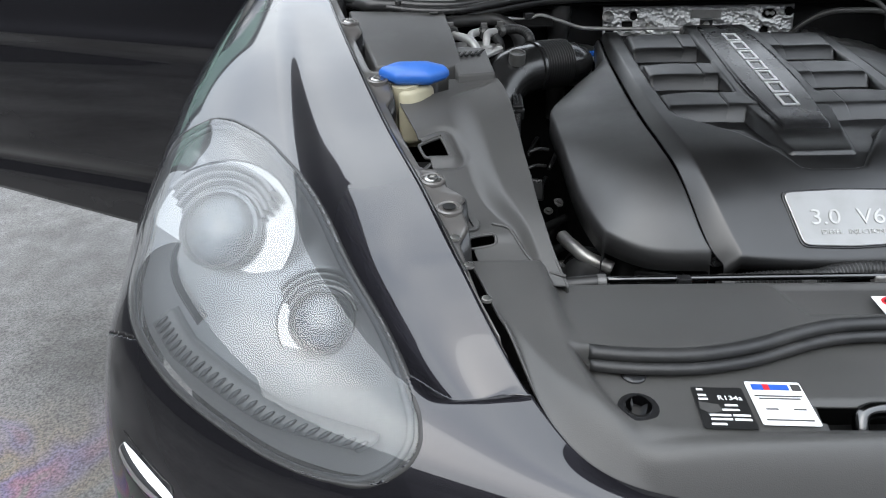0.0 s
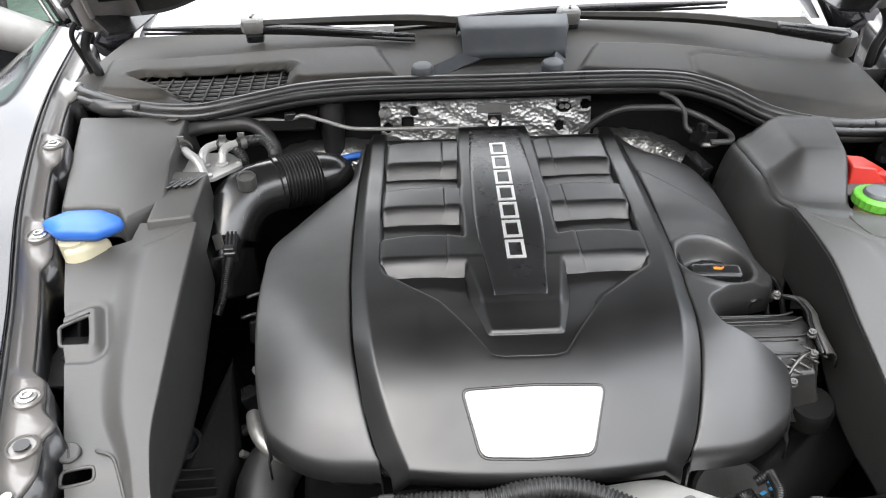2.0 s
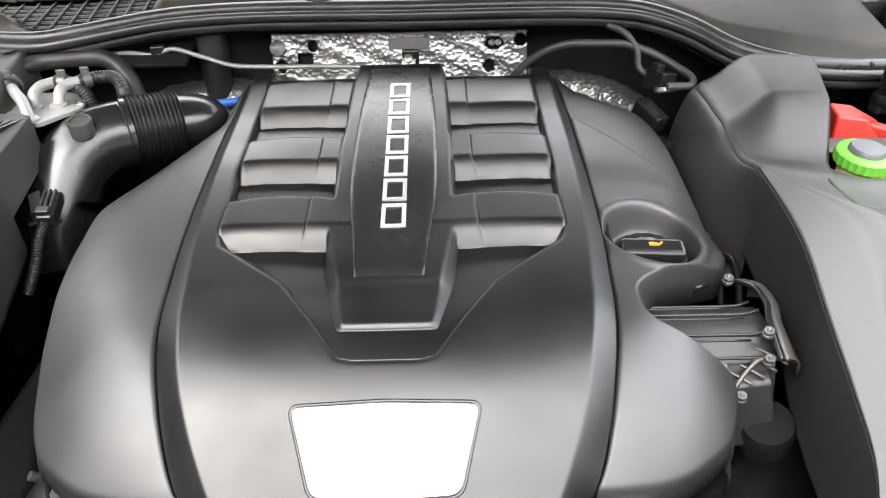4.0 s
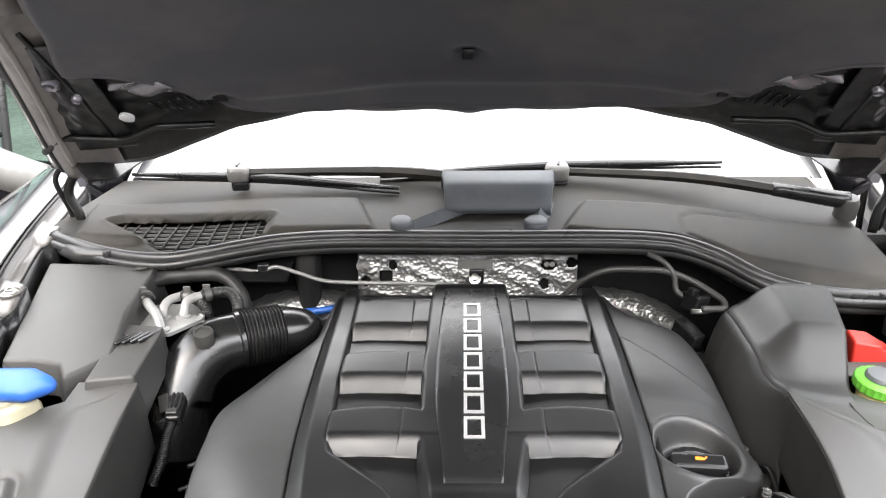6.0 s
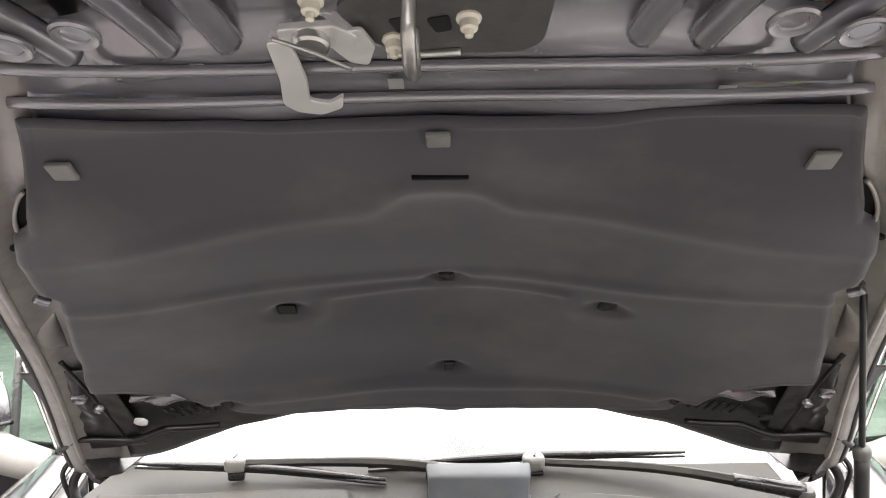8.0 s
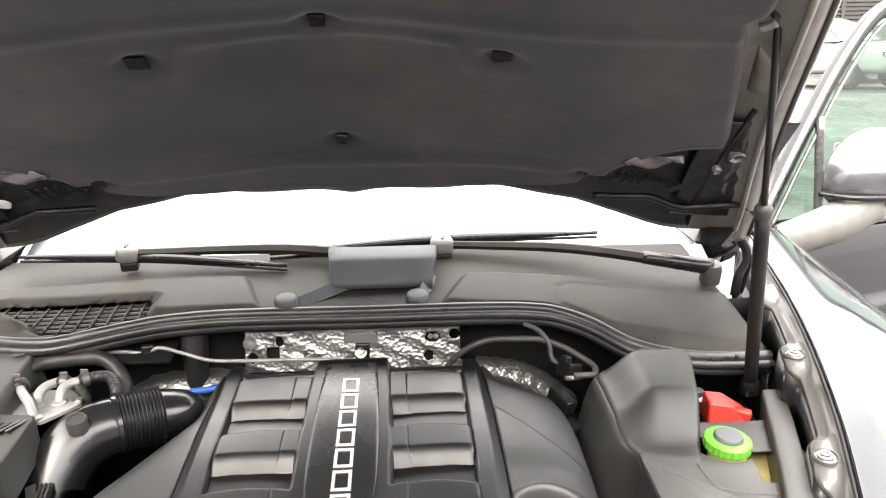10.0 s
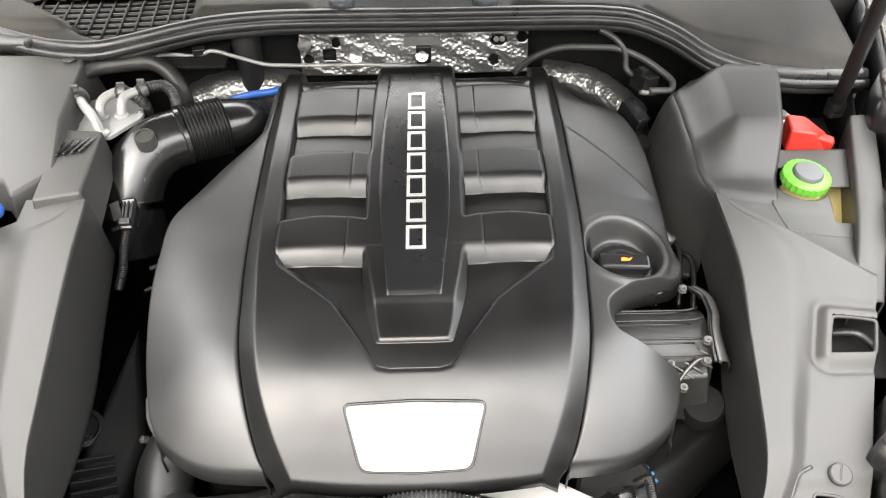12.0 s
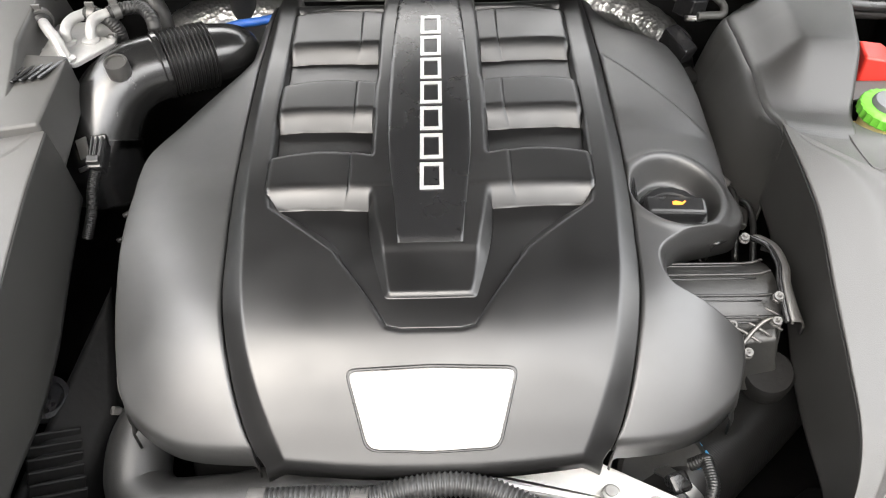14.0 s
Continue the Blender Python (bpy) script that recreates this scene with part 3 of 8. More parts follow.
def headlight(side):
    """Lens, seal, housing, projectors and the fluted strip of the daytime light."""
    loop = smooth_loop(LAMP, 120)
    rim = body_point(loop[:, 0], loop[:, 1])
    cu, cv = loop.mean(0)
    made = []
    rings = []
    for k in np.linspace(1.0, 0.0, 26):
        uu, vv = cu + (loop[:, 0] - cu) * k, cv + (loop[:, 1] - cv) * k
        p = body_point(uu, vv)
        centre = np.array([-0.60, 1.05, 0.72])
        nrm = p - centre
        nrm /= np.linalg.norm(nrm, axis=1)[:, None]
        rings.append(p + nrm * (0.004 + 0.012 * (1 - k * k)))
    rings = np.array(rings)
    closed = np.concatenate([rings, rings[:, :1]], axis=1)
    lens = sheet("lens", closed, LAMP_GLASS, car, "clear hazy headlight lens")
    lens.name = "headlight"
    lens.visible_shadow = False
    tagged(lens, "clear headlight with two projector lamps")
    made.append(lens)
    # housing: the same outline sunk into the wing
    deep = []
    for i, k in enumerate(np.linspace(1.0, 0.0, 18)):
        p = body_point(cu + (loop[:, 0] - cu) * k, cv + (loop[:, 1] - cv) * k)
        inward = np.array([-0.60, 1.10, 0.80]) - p
        inward /= np.linalg.norm(inward, axis=1)[:, None]
        deep.append(p + inward * (0.014 + 0.125 * (1 - k ** 4)))
    deep = np.array(deep)
    made.append(sheet("housing", np.concatenate([deep, deep[:, :1]], axis=1), HOUSING, lens, "pale grey lamp housing"))
    made.append(tube("seal", [tuple(p) for p in rim[::3]] + [tuple(rim[0])], 0.0045, RUBBER, lens, "black rubber gasket", n=240, sides=8))
    inner = cu + (loop[:, 0] - cu) * 0.965, cv + (loop[:, 1] - cv) * 0.965
    p = body_point(*inner) + np.array([0, 0, -0.004])
    made.append(tube("rim", [tuple(q) for q in p[::3]] + [tuple(p[0])], 0.004, LAMP_GREY, lens, "grey lamp rim", n=240, sides=8))

    def projector(name, at, r, aim, wide):
        ax = Vector(aim).normalized()
        o = Vector(at)
        bowl = turned(name, [(r * wide, -0.004), (r * wide, 0.000), (r * (wide - 0.12), -0.012), (r * 1.35, -0.030), (r * 1.2, -0.05), (r * 1.1, -0.060)], REFLECTOR, o, ax, lens, "polished lamp bowl", 48)
        ring = turned("ring", [(r * 1.04, -0.02), (r * 1.12, 0.0), (r * 1.10, 0.012), (r * 1.0, 0.014), (r * 0.97, 0.004)], LAMP_COLLAR, o, ax, bowl, "polished ring", 40)
        dome = [(r * math.cos(a), 0.004 + r * 0.5 * math.sin(a)) for a in np.linspace(0, math.pi / 2 * 0.98, 9)]
        glass = turned("lamp_lens", dome, LENS, o, ax, bowl, "thick clear lens", 32)
        glass.visible_shadow = False
        made.extend((bowl, ring, glass))
        # stepped bright collars above the lens
        upward = (Vector((0, 0, 1)) - ax * ax.z).normalized()
        side_way = ax.cross(upward)
        for q in range(4):
            a = np.linspace(-1.25 + 0.10 * q, 1.25 - 0.10 * q, 26)
            rr, d0 = r * (1.12 + 0.17 * q), 0.006 + 0.005 * q
            rows = []
            for rad, dep in ((rr, d0 - 0.016), (rr * 1.01, d0), (rr * 1.10, d0 + 0.002), (rr * 1.115, d0 - 0.012)):
                rows.append([tuple(o + (upward * math.cos(b) + side_way * math.sin(b)) * rad + ax * dep) for b in a])
            made.append(sheet("collar", np.array(rows), LAMP_COLLAR, bowl, "stepped grey collar", flip=True))

    projector("projector", (-0.796, 0.862, 0.952), 0.046, (-0.10, -0.72, 0.62), 2.05)
    projector("projector", (-0.657, 0.742, 0.893), 0.034, (-0.05, -0.75, 0.60), 1.6)
    # daytime strip: a curved bar with flutes along the lower outer rim
    su = np.linspace(4.98, 6.13, 60)
    sv = np.interp(su, [4.72, 5.22, 5.76, 6.10], [0.448, 0.458, 0.410, 0.338])
    core = np.array([-0.60, 1.10, 0.80])

    def inside(uu, vv, depth):
        q = body_point(uu, vv)
        way = core - q
        return q + way / np.linalg.norm(way, axis=-1)[..., None] * (depth + np.zeros(q.shape[:-1]))[..., None]

    band = np.stack([inside(su, sv + dv, dd) for dv, dd in ((-0.030, 0.020), (-0.026, 0.010), (0.0, 0.007), (0.022, 0.008), (0.026, 0.020))], 1)
    bar = sheet("light_strip", band, STRIP_WHITE, lens, "frosted daytime light strip", thick=0.002)
    made.append(bar)
    for i in range(26):
        uu = 5.02 + (6.10 - 5.02) * i / 25
        vv = float(np.interp(uu, su, sv))
        rows = [tuple(inside(np.array(uu), np.array(vv + dv), 0.0062)) for dv in (-0.019, 0.0, 0.016)]
        made.append(tube("flute", rows, lambda t: 0.0012 + 0.0016 * math.sin(math.pi * t), LAMP_GREY, bar, n=6, sides=6))
    # dark fine-ribbed side mirror beside the large lamp
    ru, rv = np.meshgrid(np.linspace(4.30, 5.15, 14), np.linspace(0, 1, 6), indexing="ij")
    made.append(sheet("side_reflector", inside(ru, 0.395 + 0.045 * rv + 0.01 * np.sin((ru - 3.75) * 3.6), 0.022 + 0.01 * rv), LAMP_GREY, lens, "dark side reflector", thick=0.001))
    if side > 0:
        for ob in made:
            flip_x(ob)
    return lens


for side in (-1, 1):
    wing(side)
    headlight(side)
bumper()


def seam(side):
    """Dark joint between wing and bumper."""
    for lo, hi in ((5.80, 6.02), (3.4, 4.98)):
        uu = np.linspace(lo, hi, 30)
        vv = np.maximum(np.interp(uu, SEAM_U, SEAM_V), 0.0) + 0.0035
        ob = tube("seam", [tuple(q) for q in body_point(uu, vv)], 0.0042, DARK, car, "dark panel joint", n=90, sides=6)
        if side > 0:
            flip_x(ob)


for side in (-1, 1):
    seam(side)


def bumper_fittings(side):
    """Slim fog lamp low on the corner, and the lid of the lamp washer."""
    uu = np.linspace(5.16, 5.62, 24)
    mid = body_point(uu, 0.690 - 0.02 * (uu - 5.16))
    made = [tube("fog_lamp", [tuple(q) for q in mid], lambda t: 0.004 + 0.011 * math.sin(math.pi * (0.08 + 0.84 * t)) ** 0.5, CHROME, car, "slim clear fog lamp", n=40, sides=10)]
    upper, lower = body_point(uu, 0.660 - 0.02 * (uu - 5.16)), body_point(uu, 0.722 - 0.02 * (uu - 5.16))
    loop = [tuple(q) for q in upper[::3]] + [tuple(q) for q in lower[::-3]] + [tuple(upper[0])]
    made.append(tube("lamp_surround", loop, 0.0045, COVER_DARK, made[0], "black lamp surround", n=90, sides=8))
    a = np.linspace(0, 2 * np.pi, 25)
    lid = body_point(5.955 + 0.095 * np.sign(np.cos(a)) * np.abs(np.cos(a)) ** 0.5, 0.515 + 0.030 * np.sign(np.sin(a)) * np.abs(np.sin(a)) ** 0.5)
    made.append(tube("washer_lid_joint", [tuple(q) for q in lid], 0.0013, BLACK_PRINT, car, "thin joint round the washer lid", n=100, sides=6))
    if side > 0:
        for ob in made:
            flip_x(ob)


for side in (-1, 1):
    bumper_fittings(side)


def wing_flange(side):
    """Stepped metal flange beside the bonnet, with its pressed pads and bolts."""
    ys = np.linspace(0.665, 1.90, 190)
    edge = table([(r[2], r[1], r[3]) for r in STATIONS[:7]], ys)
    x_e, z_e = edge[:, 0], edge[:, 1]
    prof = [(0.000, -0.002), (0.003, -0.011), (0.007, -0.014), (0.011, -0.015), (0.022, -0.015), (0.025, -0.020), (0.027, -0.050), (0.028, -0.085)]
    pads = (1.395, 1.173, 0.912, 0.850, 1.62)
    g = np.zeros((len(ys), len(prof), 3))
    for k, (dx, dz) in enumerate(prof):
        wide = np.zeros_like(ys)
        for p in pads:
            wide += 0.034 * ramp01(0.052 - np.abs(ys - p), 0, 0.026)
        taper = ramp01(ys, 0.66, 0.86)
        step = 0.006 * np.minimum(1, sum(ramp01(0.042 - np.abs(ys - p), 0, 0.015) for p in pads))
        g[:, k, 0] = x_e + (dx + (wide if k >= 3 else 0) * (dx / 0.05)) * (0.35 + 0.65 * taper)
        g[:, k, 1] = ys
        g[:, k, 2] = z_e + dz - 0.010 * (k >= 3) + (step if 3 <= k <= 5 else 0)
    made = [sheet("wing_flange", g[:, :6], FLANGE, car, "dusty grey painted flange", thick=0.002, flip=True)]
    # the drop towards the bay is a separate, much darker sheet
    made.append(sheet("flange_wall", g[:, 5:], GRIME_PAINT, made[0], "black flange wall", thick=0.002, flip=True))
    base = made[0]
    for y in pads[:4]:
        x, z = table([(r[2], r[1], r[3]) for r in STATIONS[:7]], y)
        made.append(turned("bolt_pad", [(0.017, -0.012), (0.0165, 0.003), (0.014, 0.0045), (0.0125, 0.002), (0.0001, 0.002)], FLANGE, (x + 0.026, y, z - 0.017), (0.05, -0.1, 1), base))
        if y > 0.9:
            made.append(turned("bolt", [(0.010, 0), (0.010, 0.002), (0.0065, 0.003), (0.006, 0.0055), (0.004, 0.0055), (0.0038, 0.003), (0.0001, 0.003)], STEEL, (x + 0.026, y, z - 0.015), (0.05, -0.1, 1), base, "torx bolt"))
        else:
            made.append(turned("hole", [(0.008, 0.0045), (0.008, 0.0052), (0.0001, 0.0052)], BLACK_PRINT, (x + 0.026, y, z - 0.017), (0.05, -0.1, 1), base, "open bolt hole"))
    for y in (0.795, 0.752, 0.712):
        x, z = table([(r[2], r[1], r[3]) for r in STATIONS[:7]], y)
        made.append(turned("screw", [(0.006, 0.0), (0.0055, 0.003), (0.003, 0.0035), (0.0001, 0.003)], STEEL, (x + 0.016, y, z - 0.018), (0.05, -0.1, 1), base))
    # rubber strip between wing and flange
    line = [(x_e[i] + 0.002, ys[i], z_e[i] - 0.004) for i in range(10, 190, 12)]
    made.append(tube("edge_strip", line, 0.0035, RUBBER, base, "thin rubber edge strip", n=90, sides=6))
    if side > 0:
        for ob in made:
            flip_x(ob)


for side in (-1, 1):
    wing_flange(side)


# ---- engine cover ----
# heights along the middle of the cover: its rim, the sunken floor of the runners, and the spine
RIM = [(0.86, 0.842), (0.885, 0.871), (0.905, 0.8925), (0.93, 0.9195), (0.957, 0.946), (0.98, 0.9635), (1.0, 0.975), (1.03, 0.986), (1.08, 0.994), (1.15, 1.002),
       (1.30, 1.019), (1.46, 1.036), (1.545, 1.044), (1.560, 1.041), (1.568, 1.030), (1.571, 1.005)]
FLOOR = [(0.94, 0.940), (0.99, 0.9675), (1.028, 0.977), (1.08, 0.981), (1.15, 0.986), (1.275, 1.001), (1.41, 1.0165), (1.52, 1.030), (1.571, 1.000)]
SPINE = [(1.02, 0.980), (1.03, 0.983), (1.075, 0.991), (1.085, 0.995), (1.151, 1.006), (1.30, 1.029), (1.46, 1.050), (1.525, 1.055), (1.552, 1.053), (1.562, 1.044), (1.571, 1.010)]
SPINE_HALF = [(1.02, 0.040), (1.03, 0.043), (1.085, 0.054), (1.14, 0.062), (1.217, 0.065), (1.343, 0.064), (1.49, 0.061), (1.57, 0.058)]
# half widths: where the middle's bevel begins, and the joint to the side pieces
MIDDLE = [(0.88, 0.128), (0.904, 0.143), (0.927, 0.156), (0.948, 0.166), (0.977, 0.176), (1.01, 0.183), (1.05, 0.189), (1.087, 0.193), (1.124, 0.197), (1.205, 0.203), (1.40, 0.207), (1.571, 0.207)]
JOINT = [(0.88, 0.150), (0.905, 0.165), (0.916, 0.176), (0.927, 0.183), (0.95, 0.192), (0.98, 0.200), (1.017, 0.2075), (1.06, 0.213), (1.10, 0.216), (1.134, 0.219), (1.228, 0.223), (1.39, 0.224),
         (1.46, 0.222), (1.571, 0.217)]
EDGE_L = [(0.88, 0.235), (0.912, 0.262), (0.930, 0.284), (0.950, 0.302), (0.975, 0.316), (1.01, 0.327), (1.055, 0.336), (1.13, 0.344), (1.20, 0.3475), (1.265, 0.347), (1.285, 0.339), (1.320, 0.319), (1.385, 0.283),
          (1.442, 0.243), (1.50, 0.231), (1.571, 0.221)]
EDGE_R = [(0.88, 0.235), (0.912, 0.258), (0.930, 0.279), (0.950, 0.297), (0.975, 0.310), (1.003, 0.317), (1.016, 0.314), (1.028, 0.286), (1.040, 0.257), (1.055, 0.246), (1.073, 0.244),
          (1.090, 0.249), (1.108, 0.270), (1.118, 0.292), (1.128, 0.320), (1.134, 0.335), (1.20, 0.341), (1.31, 0.346), (1.40, 0.344), (1.450, 0.334), (1.478, 0.318), (1.50, 0.276), (1.571, 0.221)]

engine_cover = thing("engine_cover", "satin black plastic engine cover with moulded ribs", "engine cover", at=(0.0213, 0.0, 0))
engine_cover.rotation_euler.z = 0.013


def lip_rows(g, deep):
    """Adds the short turned-down rim along the front of a moulding."""
    last = g[-1]
    return np.concatenate([g, [last + np.array([0, -0.0022, -0.003]), last + np.array([0, -0.0034, -0.009]), last + np.array([0, -0.0030, -deep])]])


def cover_middle():
    s = np.linspace(-1, 1, 340)[None, :]
    front = 0.8965 + 0.0085 * np.abs(s) ** 2.2
    k = np.linspace(0, 1, 420)[:, None]
    y = 1.571 + (front - 1.571) * k
    x = (table(JOINT, y) - 0.0025) * s
    ax = np.abs(x)
    rim, floor, spine_z = table(RIM, y), table(FLOOR, y), table(SPINE, y)
    z = rim + 0.002 * (1 - s ** 2) * (1 - ramp01(y, 0.98, 1.05))
    # bevel down to the joint
    edge = table(MIDDLE, y)
    bevel = np.clip((ax - edge) / (table(JOINT, y) - 0.0025 - edge), 0, 1)
    z = z - (0.013 + 0.007 * (1 - ramp01(y, 0.93, 1.05))) * bevel ** 1.15
    # sunken field of the runners
    field = [(-0.187, 1.66), (-0.187, 1.28), (-0.182, 1.165), (-0.176, 1.140), (-0.102, 1.077), (-0.046, 0.992), (-0.030, 0.9885), (0.030, 0.9885), (0.046, 0.992), (0.102, 1.077), (0.176, 1.140), (0.182, 1.165),
             (0.187, 1.28), (0.187, 1.66)]
    d_field = polygon_distance(x, y, field)
    wall = 0.003 + 0.012 * np.exp(-((y - 1.115) / 0.035) ** 4)
    low = np.clip(-d_field / wall, 0, 1)
    z = z * (1 - low) + floor * low
    # three runners on either side: flat-topped tubes with a rounded nose, a collar beside the spine, and deep pockets between them
    hump = np.zeros_like(x)
    bow = 0.010 * np.sin(np.pi * np.clip((ax - 0.06) / 0.125, 0, 1))
    for y0, y1 in ((1.411, 1.496), (1.278, 1.348), (1.151, 1.219)):
        d = y - y0 + 0.003 * np.clip((0.12 - ax) / 0.06, 0, 1) + 0.0035 * np.clip((ax - 0.15) / 0.033, 0, 1) ** 2
        nose = np.sin(np.pi / 2 * np.clip(d / 0.021, 0, 1))
        tail = np.clip((y1 + bow - 0.004 - y) / 0.007, 0, 1)
        side_fall = np.clip((0.1835 - ax) / 0.007, 0, 1)
        shape = nose * np.sqrt(1 - (1 - tail) ** 2) * np.sqrt(1 - (1 - side_fall) ** 2)
        seam = 0.0895 + 0.45 * np.clip(0.016 - d, 0, 0.016)
        collar = 0.0016 * (1 - ramp01(ax, seam - 0.0012, seam + 0.0012)) - 0.0016 * np.exp(-((ax - seam) / 0.0011) ** 2)
        hump = np.maximum(hump, (0.0205 + collar) * shape)
    rear = 0.013 * ramp01(y, 1.516, 1.523) * (1 - 0.45 * np.exp(-((y - 1.533 + 0.9 * (ax - 0.06) ** 2) / 0.004) ** 2))
    z = z + low * hump + low * rear * (ax > 0.05)
    # raised spine with flared walls
    half = table(SPINE_HALF, y)
    flare = 0.0045 + 0.0075 * np.exp(-((y - 1.095) / 0.055) ** 2)
    on = np.clip((half + flare * 0.5 - ax) / flare, 0, 1) * np.clip((y - 1.0255) / 0.003, 0, 1)
    z = np.maximum(z, z * (1 - on) + spine_z * on)
    return sheet("cover_middle", lip_rows(np.dstack([x, y, z]), 0.020), COVER, engine_cover, thick=0.003)


def cover_wing(side):
    w = np.linspace(0, 1, 90)[None, :]
    front = 0.9165 + 0.014 * w ** 2 + 0.030 * w ** 8
    k = np.linspace(0, 1, 300)[:, None]
    y = 1.566 + (front - 1.566) * k
    inner = table(JOINT, y) + 0.0008
    outer = table(EDGE_L if side < 0 else EDGE_R, y)
    x = inner + (outer - inner) * w
    # the fall of the side piece follows its full width, not the recess cut into it
    full = np.maximum(outer, table(EDGE_L, y)) if side > 0 else outer
    ww = np.clip((x - inner) / np.maximum(full - inner, 0.02), 0, 1)
    drop = table([(0.88, 0.012), (0.93, 0.024), (0.97, 0.040), (1.02, 0.050), (1.08, 0.038), (1.13, 0.026), (1.27, 0.024), (1.45, 0.022), (1.571, 0.014)], y)
    z = table(RIM, y) - 0.012 - drop * ww ** 2.2 - 0.004 * np.clip(1 - (x - inner) / 0.004, 0, 1) ** 2
    if side > 0:
        # bowl round the oil filler cap, with a raised lip, and a crease running back from it
        r = np.hypot((x - 0.275) / 1.02, y - 1.172)
        z = z - 0.032 * (1 - ramp01(r, 0.041, 0.052)) + 0.0035 * np.exp(-((r - 0.056) / 0.005) ** 2)
        crease = (x - 0.235) - 0.82 * (1.405 - y)
        z = z + 0.005 * (1 - ramp01(crease, -0.004, 0.010)) * ramp01(y, 1.26, 1.31) * (1 - ramp01(y, 1.40, 1.47))
        # the edge of the recess turns down
        z = z - 0.010 * np.clip(1 - (outer - x) / 0.008, 0, 1) ** 2 * ramp01(y, 1.01, 1.03) * (1 - ramp01(y, 1.12, 1.135))
    g = lip_rows(np.dstack([x, y, z]), 0.034)
    edge = g[:, -1:]
    g = np.concatenate([g, edge + np.array([0.0025, 0, -0.004]), edge + np.array([0.0035, 0, -0.012]), edge + np.array([0.003, 0, -0.040])], axis=1)
    edge = g[:, :1]
    g = np.concatenate([edge + np.array([-0.0004, 0, -0.020]), g], axis=1)
    g[..., 0] *= side
    return sheet("cover_wing", g, COVER_MATT_LIT, engine_cover, thick=0.003, flip=side > 0)


cover_middle()
for side in (-1, 1):
    cover_wing(side)


def cover_groove(side):
    """Dark channel below the joint of the middle and a side piece."""
    y = np.linspace(1.560, 0.905, 120)
    x0, z = table(JOINT, y), table(RIM, y)
    prof = [(-0.010, -0.024), (-0.004, -0.028), (0.006, -0.028), (0.010, -0.020)]
    g = np.stack([np.column_stack([(x0 + dx) * side, y + 0.012 * ramp01(1.02 - y, 0.0, 0.12), z + dz]) for dx, dz in prof], 1)
    sheet("groove", g, COVER_DARK, engine_cover, thick=0.002, flip=side > 0)


for side in (-1, 1):
    cover_groove(side)


STRIP_HALF = [(1.08, 0.0345), (1.09, 0.0355), (1.142, 0.0405), (1.21, 0.0480), (1.297, 0.0505), (1.40, 0.0485), (1.525, 0.0420)]


def plaque():
    """Long raised name strip on the spine, with its joint and seven plain silver blocks."""
    ys = np.concatenate([[1.0775, 1.0795], np.linspace(1.0885, 1.520, 70), [1.5235, 1.5245]])
    half = table(STRIP_HALF, ys)
    s = np.concatenate([[-1.0, -0.985], np.linspace(-0.955, 0.955, 20), [0.985, 1.0]])
    base = table(SPINE, ys)
    rise = np.minimum(ramp01(ys, 1.078, 1.0885), 1 - ramp01(ys, 1.520, 1.5245))[:, None] * np.clip((1 - np.abs(s)) / 0.045, 0, 1)[None, :] ** 0.7
    z = base[:, None] - 0.0015 + 0.0075 * rise
    g = np.dstack([half[:, None] * s[None, :], np.repeat(ys[:, None], len(s), 1), z])
    strip = sheet("name_strip", g, COVER_DARK, engine_cover, "smooth black name strip", flip=False)
    rim = [(half[i] + 0.001, ys[i], base[i] + 0.0004) for i in range(0, len(ys), 4)] + [(half[-1] + 0.001, ys[-1], base[-1] + 0.0004)]
    loop = rim + [(-a, b, c) for a, b, c in rim[::-1]] + [rim[0]]
    v, f = tube_mesh(loop, 0.0011, 6, 260)
    mesh_object("strip_rim", v, f, BLACK_PRINT, strip)
    y0, y1 = 1.150, 1.468
    pitch = (y1 - y0) / 7
    for k in range(7):
        yc = y0 + pitch * (k + 0.5)
        slope = math.degrees(math.atan2(float(table(SPINE, yc + 0.02) - table(SPINE, yc - 0.02)), 0.04))
        o = pose(0.0020, yc, float(table(SPINE, yc)) + 0.0066, slope, 0, 0) @ pose(0, 0, 0, 0, 0, 90)
        w, h, b = pitch * 0.86, 0.026, 0.0044
        bm = bmesh.new()
        for x0, x1, ya, yb in ((-w / 2, w / 2, h / 2 - b, h / 2), (-w / 2, w / 2, -h / 2, -h / 2 + b), (-w / 2, -w / 2 + b, -h / 2 + b, h / 2 - b),
                               (w / 2 - b, w / 2, -h / 2 + b, h / 2 - b)):
            bmesh.ops.create_cube(bm, size=1, matrix=Matrix.Translation(((x0 + x1) / 2, (ya + yb) / 2, 0)) @ Matrix.Diagonal((x1 - x0, yb - ya, 0.002, 1)))
        bmesh.ops.transform(bm, matrix=o, verts=bm.verts)
        part("silver_block", bm, SILVER, strip, "silver block")
    return strip


plaque()


